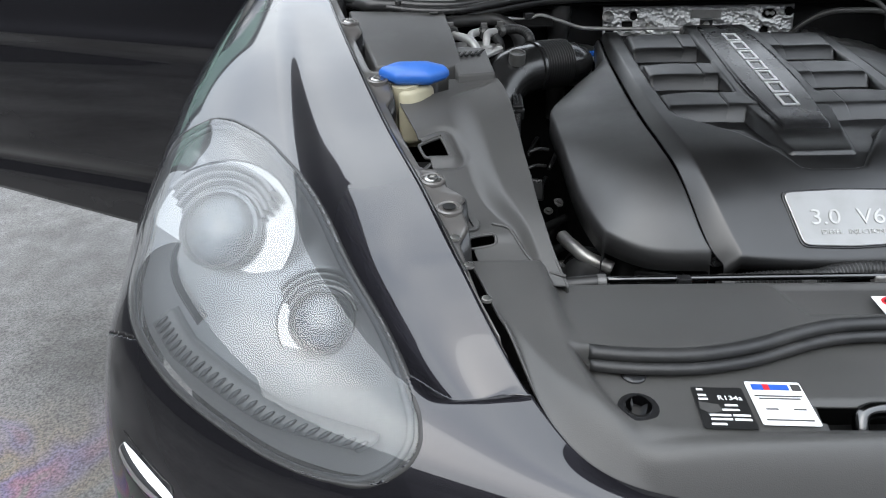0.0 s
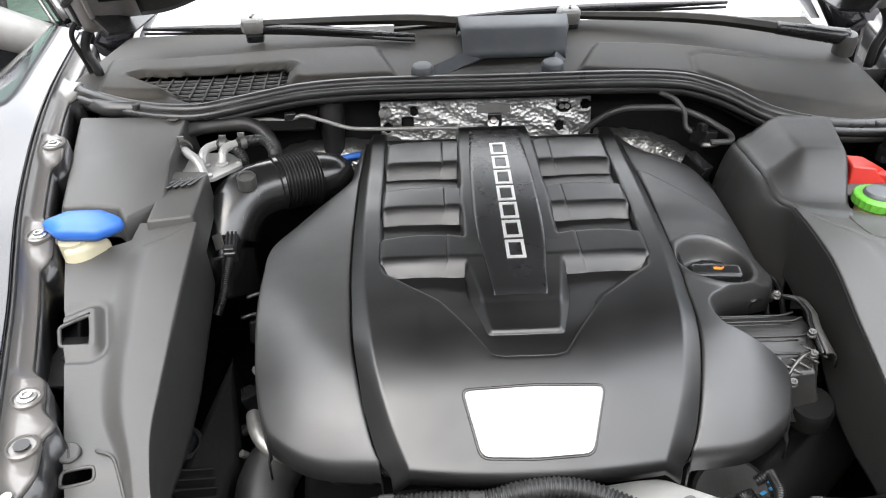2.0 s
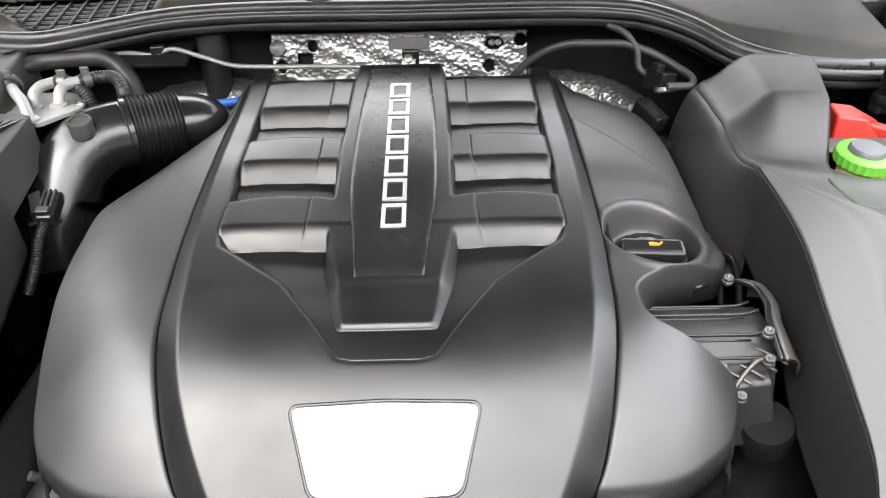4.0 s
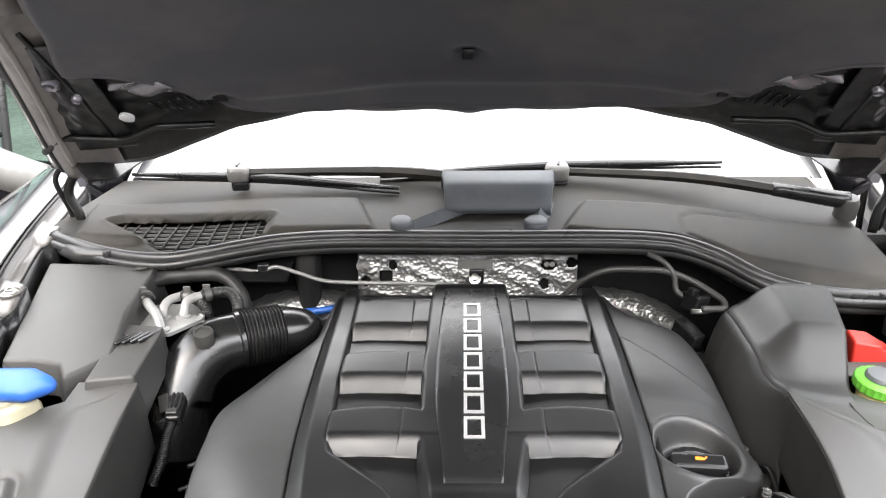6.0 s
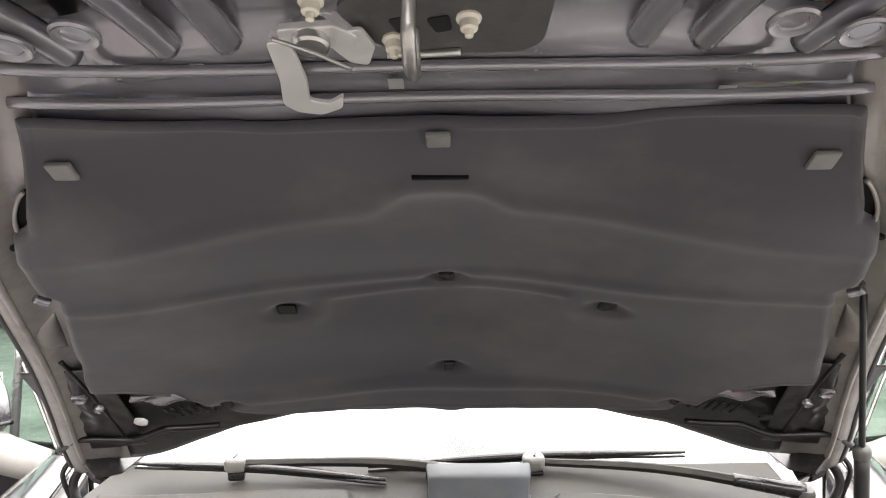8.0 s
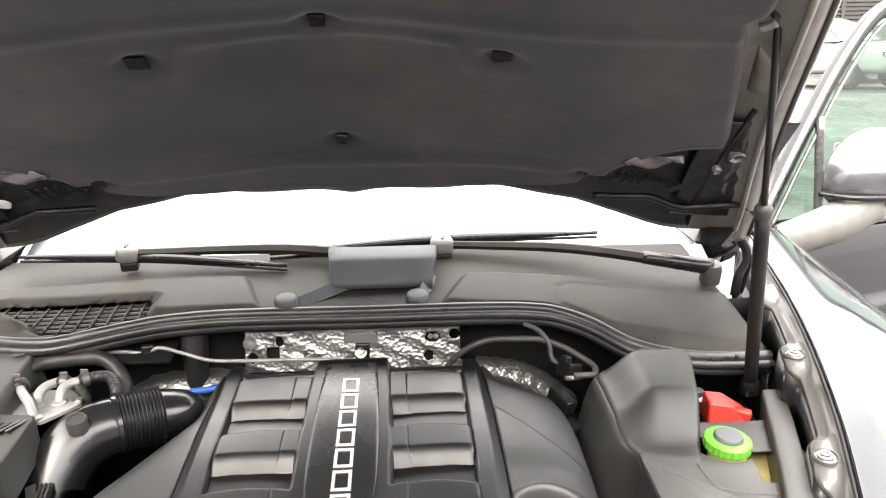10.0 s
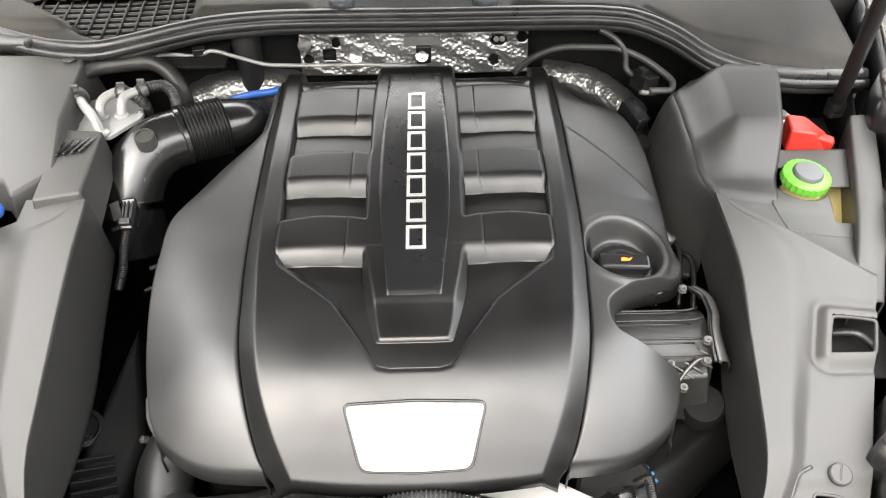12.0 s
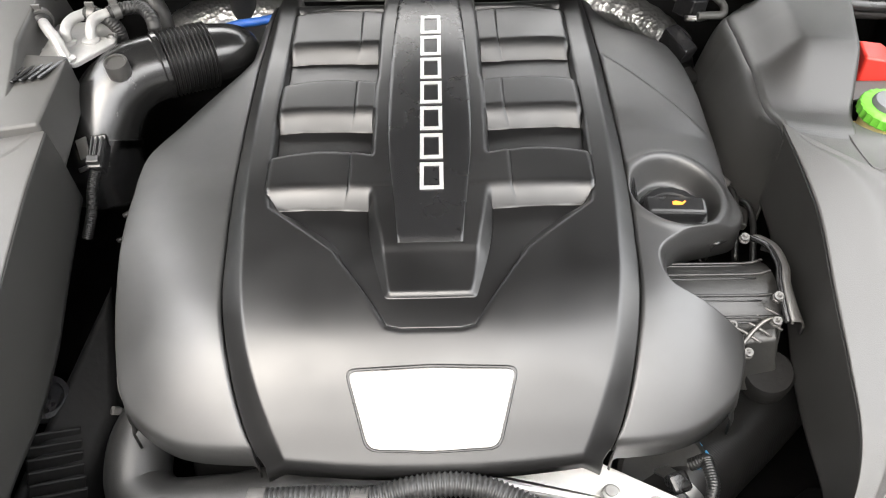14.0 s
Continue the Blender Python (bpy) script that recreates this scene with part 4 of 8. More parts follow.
def badge():
    """Brushed metal badge with embossed engine size."""
    m = pose(0, 0.9285, 0.928, 46, 0, 0)
    h = 0.0375
    shape = rounded([(-0.0625, -h), (0, -h - 0.0028), (0.0625, -h), (0.081, h), (0, h + 0.003), (-0.081, h)], 0.011, 5)
    base = slab("badge", shape, -0.010, 0.0008, BRUSHED, m, engine_cover, "brushed silver badge plate", bevel=0.0015)
    wide = [(x * 1.032, y * 1.055) for x, y in shape]
    slab("badge_rim", wide, -0.012, -0.0015, COVER_DARK, m, base, "black badge rim", bevel=0.001)
    for word, x, y, size in (("3.0", -0.030, 0.0, 0.030), ("V6", 0.030, 0.0, 0.030), ("DIESEL", -0.024, -0.020, 0.0085), ("INJECTION", 0.021, -0.020, 0.0085)):
        lettering("badge_text", word, size, ALU, m @ pose(x, y, 0.0012), base, 0.0007, 1.12)


badge()


def oil_cap():
    """Black oil filler cap with a grip bar and an orange oil-can mark."""
    o = Vector((0.277, 1.160, 0.951))
    cap = turned("oil_filler_cap", [(0.034, -0.02), (0.038, 0.0), (0.040, 0.006), (0.040, 0.016), (0.037, 0.019), (0.030, 0.0195), (0.028, 0.0175), (0.0001, 0.018)], COVER_DARK, o, (0.05, -0.25, 1), None, "", 36, 0.03, 18)
    tagged(cap, "black oil filler cap with orange mark in the cover", "oil cap")
    m = Matrix.Translation(o) @ pose(0, 0, 0, 14, 3, 0)
    box("grip", (0.068, 0.024, 0.022), COVER_DARK, m @ pose(0, 0.003, 0.024), cap, "raised grip bar", bevel=0.005, segments=3)
    can = [(-0.009, -0.003), (0.004, -0.003), (0.010, 0.003), (0.008, 0.0045), (0.004, 0.001), (0.001, 0.003), (-0.003, 0.003), (-0.004, 0.0045), (-0.006, 0.003), (-0.009, 0.003)]
    slab("oil_mark", [(x * 0.8, y * 0.8) for x, y in can], 0, 0.0006, ORANGE, m @ pose(0.002, 0.004, 0.0353), cap, "orange oil-can mark", bevel=0)
    return cap


oil_cap()


# ---- bonnet, standing open ----
bonnet = thing("bonnet", "open dark bonnet with black felt liner underneath", "bonnet", at=(0, 0, 0))
BONNET_LINE = [(0.0, 1.735, 1.290), (0.24, 1.568, 1.430), (0.50, 1.330, 1.603), (0.72, 1.110, 1.712), (0.90, 0.934, 1.777),
               (1.04, 0.800, 1.822), (1.17, 0.670, 1.858), (1.25, 0.590, 1.872)]
BONNET_HALF = [(0.0, 0.750), (0.17, 0.716), (0.385, 0.652), (0.60, 0.590), (0.72, 0.551), (0.82, 0.508), (0.91, 0.465), (1.0, 0.428), (1.08, 0.396), (1.15, 0.366), (1.21, 0.335), (1.25, 0.305)]


def bonnet_point(s, t, lift=0.0):
    """Underside of the bonnet: s along from its rear edge, t across from -1 to 1, lift towards its outer skin."""
    s, t = np.asarray(s, float), np.asarray(t, float)
    line, half = table(BONNET_LINE, s), table(BONNET_HALF, s)
    d = table(BONNET_LINE, s + 0.01) - table(BONNET_LINE, s - 0.01)
    d = d / (np.linalg.norm(d, axis=-1)[..., None] + 1e-9)
    ny, nz = d[..., 1], -d[..., 0]
    crown = table([(0, 0.085), (0.5, 0.088), (0.75, 0.060), (0.9, 0.022), (1.05, 0.026), (1.25, 0.06)], s) * np.sin(np.pi / 2 * np.clip(np.abs(t), 0, 1)) ** 2
    off = lift - crown
    return np.stack([half * t, line[..., 0] + off * ny, line[..., 1] + off * nz], -1)


def bonnet_at(x, s, lift=0.0):
    """The same by x in metres."""
    return bonnet_point(s, np.asarray(x, float) / table(BONNET_HALF, s), lift)


def bonnet_shell():
    s, t = np.meshgrid(np.linspace(0, 1.25, 80), np.linspace(-1, 1, 120), indexing="ij")
    start = table([(0, 0.031), (0.18, 0.070), (0.30, 0.090), (0.40, 0.082), (0.48, 0.048), (0.60, 0.0), (0.80, 0.0)], np.abs(t) * 0.75) + 0.006 * np.sin(np.abs(t) * 23) * (np.abs(t) < 0.55)
    s = start + (1.25 - start) * s / 1.25
    outer = bonnet_point(s, t, 0.024 + 0.034 * (1 - np.abs(t) ** 6) * (1 - (s / 1.25) ** 8) * ramp01(s, -0.01, 0.05))
    sheet("outer_skin", outer, PAINT, bonnet, "dark grey painted outer skin", thick=0.0015)
    # pressed inner frame: deep channels towards the front, rails along the sides
    at = np.abs(t)
    relief = 0.030 * np.exp(-((s - 1.035) / 0.055) ** 4) * (1 - ramp01(at, 0.72, 0.88))
    relief += 0.012 * np.exp(-((at * table(BONNET_HALF, s) - 0.30) / 0.045) ** 4) * np.exp(-((s - 1.03) / 0.05) ** 4)
    relief += 0.010 * np.exp(-((s - 0.930) / 0.030) ** 4) * (1 - ramp01(at, 0.78, 0.86))
    relief += 0.014 * (1 - ramp01(np.hypot((at * table(BONNET_HALF, s) - 0.322) / 0.050, (s - 0.962) / 0.022), 0.7, 1.1))
    relief -= 0.026 * ramp01(at, 0.865, 0.945) * (1 - 0.9 * ramp01(at, 0.955, 1.0))
    inner = bonnet_point(s, t, relief + 0.012)
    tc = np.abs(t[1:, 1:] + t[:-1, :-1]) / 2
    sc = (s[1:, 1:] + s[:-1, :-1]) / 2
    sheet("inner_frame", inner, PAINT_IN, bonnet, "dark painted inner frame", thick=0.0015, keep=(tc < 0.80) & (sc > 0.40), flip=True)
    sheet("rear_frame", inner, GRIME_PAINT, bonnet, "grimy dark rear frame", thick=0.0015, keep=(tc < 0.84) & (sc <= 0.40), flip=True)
    # side strips of the same frame, in the lightened dusty paint
    for side in (-1, 1):
        keep = ((tc >= 0.84) | ((tc >= 0.80) & (sc > 0.40))) & (np.sign(t[1:, 1:] + t[:-1, :-1]) == side)
        sheet("side_frame", inner, DUSTY_LIT_PAINT, bonnet, "dusty pressed side frame with sky light in its tone", thick=0.0015, keep=keep, flip=True)


def liner_half(s):
    """Half width of the felt liner."""
    return table([(0.05, 0.585), (0.34, 0.575), (0.38, 0.562), (0.402, 0.553), (0.454, 0.538), (0.559, 0.503), (0.619, 0.485), (0.640, 0.497), (0.701, 0.484), (0.738, 0.472), (0.750, 0.465), (0.760, 0.447),
                  (0.772, 0.441), (0.835, 0.413), (0.886, 0.392), (0.92, 0.376)], s)


def bonnet_liner():
    s, t = np.meshgrid(np.linspace(0.055, 0.906, 150), np.linspace(-1, 1, 180), indexing="ij")
    k = (s - 0.055) / 0.851
    s2 = s
    for _ in range(6):
        x = liner_half(s2) * t
        front = table([(0, 0.877), (0.10, 0.873), (0.16, 0.875), (0.21, 0.887), (0.273, 0.899), (0.352, 0.915), (0.40, 0.919)], np.abs(x))
        rear = table([(0, 0.085), (0.1, 0.092), (0.25, 0.115), (0.39, 0.180), (0.44, 0.255), (0.51, 0.318), (0.585, 0.338)], np.abs(x))
        s2 = 0.5 * s2 + 0.5 * (rear + (front - rear) * k)
    depth = 0.010 + 0.007 * np.exp(-((s2 - 0.205 + 0.02 * np.cos(x * 6)) / 0.018) ** 2)
    depth += 0.0035 * np.exp(-((s2 - 0.545 - 0.22 * x ** 2) / 0.012) ** 2)
    step = 0.720 + 0.05 * np.exp(-(x / 0.065) ** 4)
    depth += 0.018 * ramp01(s2, 0.20, 0.55)
    depth -= 0.026 * np.clip((s2 - step) / (0.88 - step), 0, 1) ** 1.1
    depth += 0.0035 * np.exp(-((s2 - step) / 0.018) ** 2)
    depth += 0.004 * np.exp(-(polygon_distance(x, s2, [(-0.22, 0.37), (0.22, 0.37), (0.17, 0.51), (-0.17, 0.51)]) / 0.010) ** 2) * ramp01(s2, 0.42, 0.47)
    for cx, cs in ((0, 0.527), (-0.231, 0.482), (0.231, 0.482), (0, 0.242), (-0.396, 0.208), (0.396, 0.208)):
        depth -= 0.010 * np.exp(-((np.hypot(x - cx, (s2 - cs) * 1.4)) / 0.030) ** 4)
    noise_x = 0.0046 * np.sin(x * 13 + s2 * 9) * np.sin(s2 * 17 - x * 5)
    edge = np.minimum(1 - np.abs(t), np.minimum(k, 1 - k) * 2)
    depth *= ramp01(edge, 0.0, 0.018) * 0.6 + 0.4
    lip = 0.004 * np.exp(-((edge - 0.012) / 0.008) ** 2)
    g = bonnet_at(x, s2, -(depth + noise_x + lip) + 0.010)
    return sheet("liner", g, FELT, bonnet, "black felt sound liner", thick=0.004, flip=True)


def bonnet_details():
    liner_clips = ((0, 0.527, 0.022), (-0.231, 0.482, 0.028), (0.231, 0.482, 0.028), (0, 0.242, 0.020), (-0.396, 0.208, 0.022), (0.396, 0.208, 0.022),
                   (0, 0.858, 0.024), (-0.372, 0.845, 0.026), (0.372, 0.845, 0.026))
    p = bonnet_at(0.0, 0.794, -0.021)
    # black bar that paints the dark of a slot in the felt
    box("liner_slot", (0.060, 0.005, 0.006), DARK, pose(*p, -20, 0, 0), bonnet, "dark slot in the liner", bevel=0.001)
    for x, s, w in liner_clips:
        off = (-0.011 if x == 0 else -0.006) if s > 0.8 else 0.001 - 0.018 * float(ramp01(s, 0.20, 0.55))
        a = bonnet_at(x, s, off)
        b = bonnet_at(x, s + 0.02, off)
        tilt = math.degrees(math.atan2(b[2] - a[2], -(b[1] - a[1])))
        box("liner_clip", (w, 0.026, 0.006), KNUCKLE if s > 0.8 else COVER_DARK, pose(*a, -tilt, 0, 0), bonnet, "plastic liner clip", bevel=0.002)
    # rubber seals along both sides
    for side in (-1, 1):
        rows = [tuple(bonnet_point(s, side * 0.972, -0.006)) for s in np.linspace(0.02, 1.10, 22)]
        tube("edge_seal", rows, 0.007, RUBBER, bonnet, "black rubber edge seal", n=80, sides=8)
        rows = [tuple(bonnet_point(s, side * 0.93, -0.016)) for s in np.linspace(0.05, 1.12, 22)]
        tube("side_rail", rows, 0.005, DUSTY_LIT_PAINT, bonnet, "pressed side rail", n=80, sides=8)
        rows = [tuple(bonnet_at(side * (0.60 - 0.02 * math.sin(3 * s)), s, -0.003)) for s in np.linspace(0.10, 0.42, 10)]
        tube("cable", rows, 0.004, HOSE, bonnet, "thin black washer pipe", n=50, sides=6)
        for x, s in ((0.318, 1.035), (0.263, 1.044)):
            p = bonnet_at(side * x, s, 0.006)
            q = bonnet_at(side * x, s, -0.05) - p
            turned("buffer_ring", [(0.019, 0.0), (0.019, 0.002), (0.017, 0.004), (0.014, 0.002), (0.011, 0.002), (0.010, 0.0005), (0.0001, 0.0)], PAINT_IN, tuple(p), tuple(q), bonnet)
        # hinge
        plate = [(0.0, 0.0), (0.16, -0.02), (0.18, 0.02), (0.06, 0.05), (0.0, 0.04)]
        o = bonnet_at(side * 0.69, 0.06, -0.02)
        slab("hinge", [(a * side, b) for a, b in plate], 0, 0.006, GRIME_PAINT, pose(*o, -42, 0, 90 * side + 20 * side), bonnet, "dark hinge arm", bevel=0.001)
    # scooped openings, slotted tabs and pressed lumps of the side frame along the liner
    for side in (-1, 1):
        u, k = np.meshgrid(np.linspace(0, 1, 20), np.linspace(0, 1, 8), indexing="ij")
        ss = 0.815 - 0.086 * u
        inner_x = liner_half(ss) - 0.020
        outer_x = 0.427 + 0.037 * u + 0.012 * np.sin(np.pi * u) ** 0.7
        xs = inner_x + (outer_x - inner_x) * k
        # flat black sheet and slit paint the shade inside the frame's openings
        sheet("scoop", bonnet_at(side * xs, ss, 0.000 + 0.006 * np.sin(np.pi * u) * k * (1 - k)), DARK, bonnet, "dark sheet drawn as an opening in the side frame", thick=0.001, flip=side > 0)
        tube("scoop_rim", [tuple(bonnet_at(side * a, b, -0.003)) for a, b in zip(outer_x[:, 0], ss[:, 0])], 0.0028, DUSTY_LIT_PAINT, bonnet, "pressed pale rim", n=30, sides=6)
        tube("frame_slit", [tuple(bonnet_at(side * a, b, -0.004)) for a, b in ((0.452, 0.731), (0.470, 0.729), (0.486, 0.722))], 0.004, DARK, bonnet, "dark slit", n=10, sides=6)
        tube("liner_tab", [tuple(bonnet_at(side * a, b, -0.010)) for a, b in ((0.500, 0.607), (0.508, 0.612), (0.514, 0.620))], 0.006, PAINT_IN, bonnet, "pale tab through the liner", n=10, sides=8)
        xs, ss = 0.530 + 0.050 * u + 0.030 * (1 - k), 0.440 + 0.105 * k
        lump = 0.020 * np.sin(np.pi * u) ** 0.6 * np.sin(np.pi * k) ** 0.6
        sheet("pressed_lump", bonnet_at(side * xs, ss, 0.008 - lump), DUSTY_LIT_PAINT, bonnet, "rounded pressing of the side frame", thick=0.001, flip=side > 0)
    # pressed bars in front of the liner
    for s0, bend, half in ((0.902, 0.26, 0.375), (0.953, 0.33, 0.355)):
        rows = [tuple(bonnet_at(x, s0 + bend * x * x, 0.011)) for x in np.linspace(-half, half, 15)]
        tube("cross_ridge", rows, 0.0055, PAINT_IN, bonnet, n=50, sides=8)
    for x in (-0.30, -0.22, -0.17, 0.17, 0.22, 0.30):
        rows = [tuple(bonnet_at(x * (1 + 0.9 * (s - 0.99)), s, 0.024)) for s in np.linspace(0.985, 1.10, 6)]
        tube("rib", rows, 0.013, PAINT_IN, bonnet, "pressed stiffening rib", n=20, sides=10)
    for x, w in ((-0.199, 0.012), (-0.036, 0.014), (0.257, 0.016)):
        p = bonnet_at(x, 0.963 if x < -0.1 else 0.920, 0.014)
        box("paper_sticker", (w, 0.018, 0.0008), HEATER_METAL, pose(*p, -18, 0, 0), bonnet, "small worn pale sticker", bevel=0)
    # latch plate, catch and striker
    p0 = bonnet_at(0.0, 1.030, -0.006)
    m = pose(*p0, 180 - 18, 0, 0) @ pose(0, 0, 0, 0, 0, 180)

    def flat(name, outline, z0, z1, mat, label="", bevel=0.001, r=0.004):
        return slab(name, rounded([(-x, y) for x, y in outline], r, 3), z0, z1, mat, m, plate, label, bevel=bevel)

    plate = None
    plate = flat("latch_plate", [(-0.070, -0.035), (-0.030, -0.070), (0.090, -0.070), (0.086, 0.012), (0.070, 0.026), (-0.020, 0.026), (-0.045, 0.010)], 0, 0.004, DULL_ALU, "grey latch plate", r=0.012)
    plate.parent = bonnet

    def at(x, y, z):
        return tuple(m @ Vector((-x, y, z)))

    out = tuple(m.to_3x3() @ Vector((0, 0, 1)))
    for x, y in ((-0.082, -0.046), (-0.028, 0.004), (0.028, -0.022)):
        turned("nut", [(0.0095, 0), (0.0095, 0.002), (0.007, 0.004), (0.0065, 0.010), (0.0036, 0.011), (0.003, 0.016), (0.0001, 0.017)], NUT_WHITE, at(x, y, 0.004), out, plate, "ivory nut", 12)
    for x in (-0.022, 0.006):
        flat("plate_hole", [(x - 0.009, -0.022), (x + 0.008, -0.026), (x + 0.010, -0.008), (x - 0.002, -0.004)], 0.0042, 0.005, BLACK_PRINT, bevel=0, r=0.003)
    tube("striker", [at(-0.014, -0.055, 0.004), at(-0.014, -0.048, 0.028), at(-0.014, -0.022, 0.042), at(-0.013, -0.002, 0.038), at(-0.013, 0.002, 0.026), at(-0.014, -0.010, 0.004)], 0.0055, STEEL, plate, "steel striker loop", n=44, sides=10)
    tube("bar", [at(-0.035, 0.022, 0.006), at(0.0, 0.022, 0.006), at(0.022, 0.020, 0.006)], 0.0035, STEEL, plate, n=12, sides=8)
    hook = [(-0.018, -0.006), (0.000, -0.006), (0.002, 0.050), (-0.002, 0.084), (0.014, 0.090), (0.028, 0.076), (0.024, 0.098), (0.004, 0.110), (-0.016, 0.104), (-0.026, 0.090), (-0.020, 0.050)]
    flat("safety_catch", [(x - 0.1045, y - 0.003) for x, y in hook], 0.010, 0.014, BRIGHT_CAST, "bare steel safety catch", r=0.005)
    flat("catch_head", [(-0.112, -0.022), (-0.070, -0.026), (-0.054, -0.012), (-0.058, 0.004), (-0.112, 0.002)], 0.006, 0.012, BRIGHT_CAST)
    turned("catch_pivot", [(0.014, 0.0), (0.014, 0.018), (0.012, 0.020), (0.0001, 0.020)], STEEL, at(-0.088, -0.010, 0.0), out, plate)
    flat("catch_tail", [(-0.080, -0.012), (-0.050, -0.020), (-0.042, 0.004), (-0.050, 0.030), (-0.064, 0.026), (-0.074, 0.008)], 0.008, 0.011, BRIGHT_CAST)
    tube("catch_spring", [at(-0.112, -0.030, 0.024), at(-0.088, -0.012, 0.024), at(-0.062, 0.016, 0.022)], 0.0016, STEEL, plate, n=14, sides=6)
    # pressed corner pieces with plugs and a pale patch
    for side in (-1, 1):
        a = bonnet_at(side * 0.543, 0.199, -0.006)
        turned("oval_plug", [(0.012, -0.002), (0.012, 0.003), (0.010, 0.004), (0.0001, 0.004)], WHITE if side < 0 else GRIME_PAINT, tuple(a), (0, -0.6, -0.8), bonnet, "round plug", 20)
        u, k = np.meshgrid(np.linspace(0, 1, 16), np.linspace(0, 1, 8), indexing="ij")
        xs = 0.443 + 0.085 * u - 0.008 * (k - 0.5) ** 2
        ss = 0.262 + 0.028 * u + (0.036 * np.sin(np.pi * (0.12 + 0.80 * u)) ** 0.6) * (k - 0.35)
        sheet("corner_patch", bonnet_at(side * xs, ss, -0.010 + 0.004 * np.sin(9 * u + 5 * k)), PAINT_IN, bonnet, "pale bare corner patch", thick=0.001, flip=side > 0)
        for i in range(6):
            p = bonnet_at(side * (0.415 + 0.014 * i), 0.195, -0.004)
            q = bonnet_at(side * (0.425 + 0.014 * i), 0.232, -0.004)
            tube("corner_bar", [tuple(p), tuple((p + q) / 2), tuple(q)], 0.0022, COVER_DARK, bonnet, n=6, sides=6)
        # pressed lumps and folds in the corner
        u, k = np.meshgrid(np.linspace(0, 1, 50), np.linspace(0, 1, 50), indexing="ij")
        xs, ss = 0.535 + 0.125 * u + 0.03 * (1 - k), 0.09 + 0.30 * k
        fold = 0.0022 * np.sin(21 * u + 4 * np.sin(5 * k)) * np.sin(17 * k + 3 * u) * np.sin(np.pi * u) * np.sin(np.pi * k) + 0.007 * np.exp(-((u - 0.45) / 0.08) ** 4) * np.exp(-((k - 0.72) / 0.14) ** 4)
        sheet("corner_pressing", bonnet_at(side * xs, ss, -0.004 - fold), GRIME_PAINT, bonnet, "grimy wrinkled corner pressing", thick=0.001, flip=side > 0)
        for cx, cs, r in ((0.600, 0.315, 0.013), (0.585, 0.275, 0.008)):
            a = bonnet_at(side * cx, cs, -0.010)
            turned("corner_boss", [(r, 0.004), (r, -0.004), (r * 0.8, -0.006), (r * 0.55, -0.002), (0.0001, -0.002)], PAINT_IN, tuple(a), (0, 0.6, 0.8), bonnet, "", 18)
        rows = [tuple(bonnet_at(side * x, s, -0.010)) for x, s in ((0.42, 0.14), (0.50, 0.16), (0.58, 0.13), (0.66, 0.15), (0.72, 0.10))]
        tube("corner_cable", rows, 0.006, HOSE, bonnet, "black cable", n=40, sides=8)
    # wiring loom at the rear corners
    for side in (-1, 1):
        rows = [(side * 0.727, 1.70, 1.10), (side * 0.732, 1.70, 1.14), (side * 0.745, 1.70, 1.178), (side * 0.728, 1.70, 1.214), (side * 0.685, 1.70, 1.243), (side * 0.626, 1.70, 1.263), (side * 0.546, 1.70, 1.274)]
        tube("wiring_loom", rows, 0.009, HOSE, bonnet, "taped black wiring loom", n=40, sides=8)
        rows = [(side * 0.745, 1.715, 1.10), (side * 0.752, 1.705, 1.15), (side * 0.760, 1.69, 1.20), (side * 0.70, 1.68, 1.26), (side * 0.60, 1.68, 1.285)]
        tube("pipe", rows, 0.005, HOSE, bonnet, n=40, sides=8)


bonnet_shell()
bonnet_liner()
bonnet_details()


def gas_strut():
    """Gas strut holding the bonnet up."""
    base, mid, top = Vector((0.655, 1.455, 1.03)), Vector((0.585, 1.315, 1.340)), Vector((0.522, 1.188, 1.616))
    st = thing("gas_strut", "slim black gas strut holding up the bonnet", "gas strut")
    tube("cylinder", [base, base.lerp(mid, 0.5), mid], 0.0105, RUBBER, st, n=16, sides=16)
    tube("rod", [mid, mid.lerp(top, 0.5), top], 0.0045, HOSE, st, n=10, sides=12)
    turned("collar", [(0.012, 0), (0.0125, 0.012), (0.009, 0.018), (0.005, 0.02)], GREY_PLASTIC, tuple(mid), tuple(top - mid), st)
    turned("ball_socket", [(0.008, -0.025), (0.012, -0.018), (0.013, 0.0), (0.010, 0.012), (0.005, 0.018)], GREY_PLASTIC, tuple(top), tuple(top - mid), st, "grey ball socket")
    box("end_bracket", (0.03, 0.03, 0.02), PAINT_IN, pose(0.513, 1.18, 1.634, 20, 0, 0), st, bevel=0.003)
    box("foot_bracket", (0.026, 0.022, 0.030), RUBBER, pose(0.657, 1.460, 1.020, 0, 0, 10), st, bevel=0.005)
    turned("foot_ball", [(0.008, -0.02), (0.013, -0.012), (0.014, 0.0), (0.010, 0.012), (0.006, 0.016)], RUBBER, tuple(base), tuple(mid - base), st, "black ball socket", 18)


gas_strut()


# ---- scuttle panel under the windscreen ----
def scuttle_front(x):
    return table([(-0.78, 1.635), (-0.70, 1.598), (-0.61, 1.568), (-0.52, 1.550), (-0.44, 1.562), (-0.34, 1.586), (-0.20, 1.598), (0.0, 1.596), (0.20, 1.590),
                  (0.32, 1.594), (0.39, 1.580), (0.45, 1.535), (0.52, 1.502), (0.60, 1.492), (0.70, 1.490)], x)


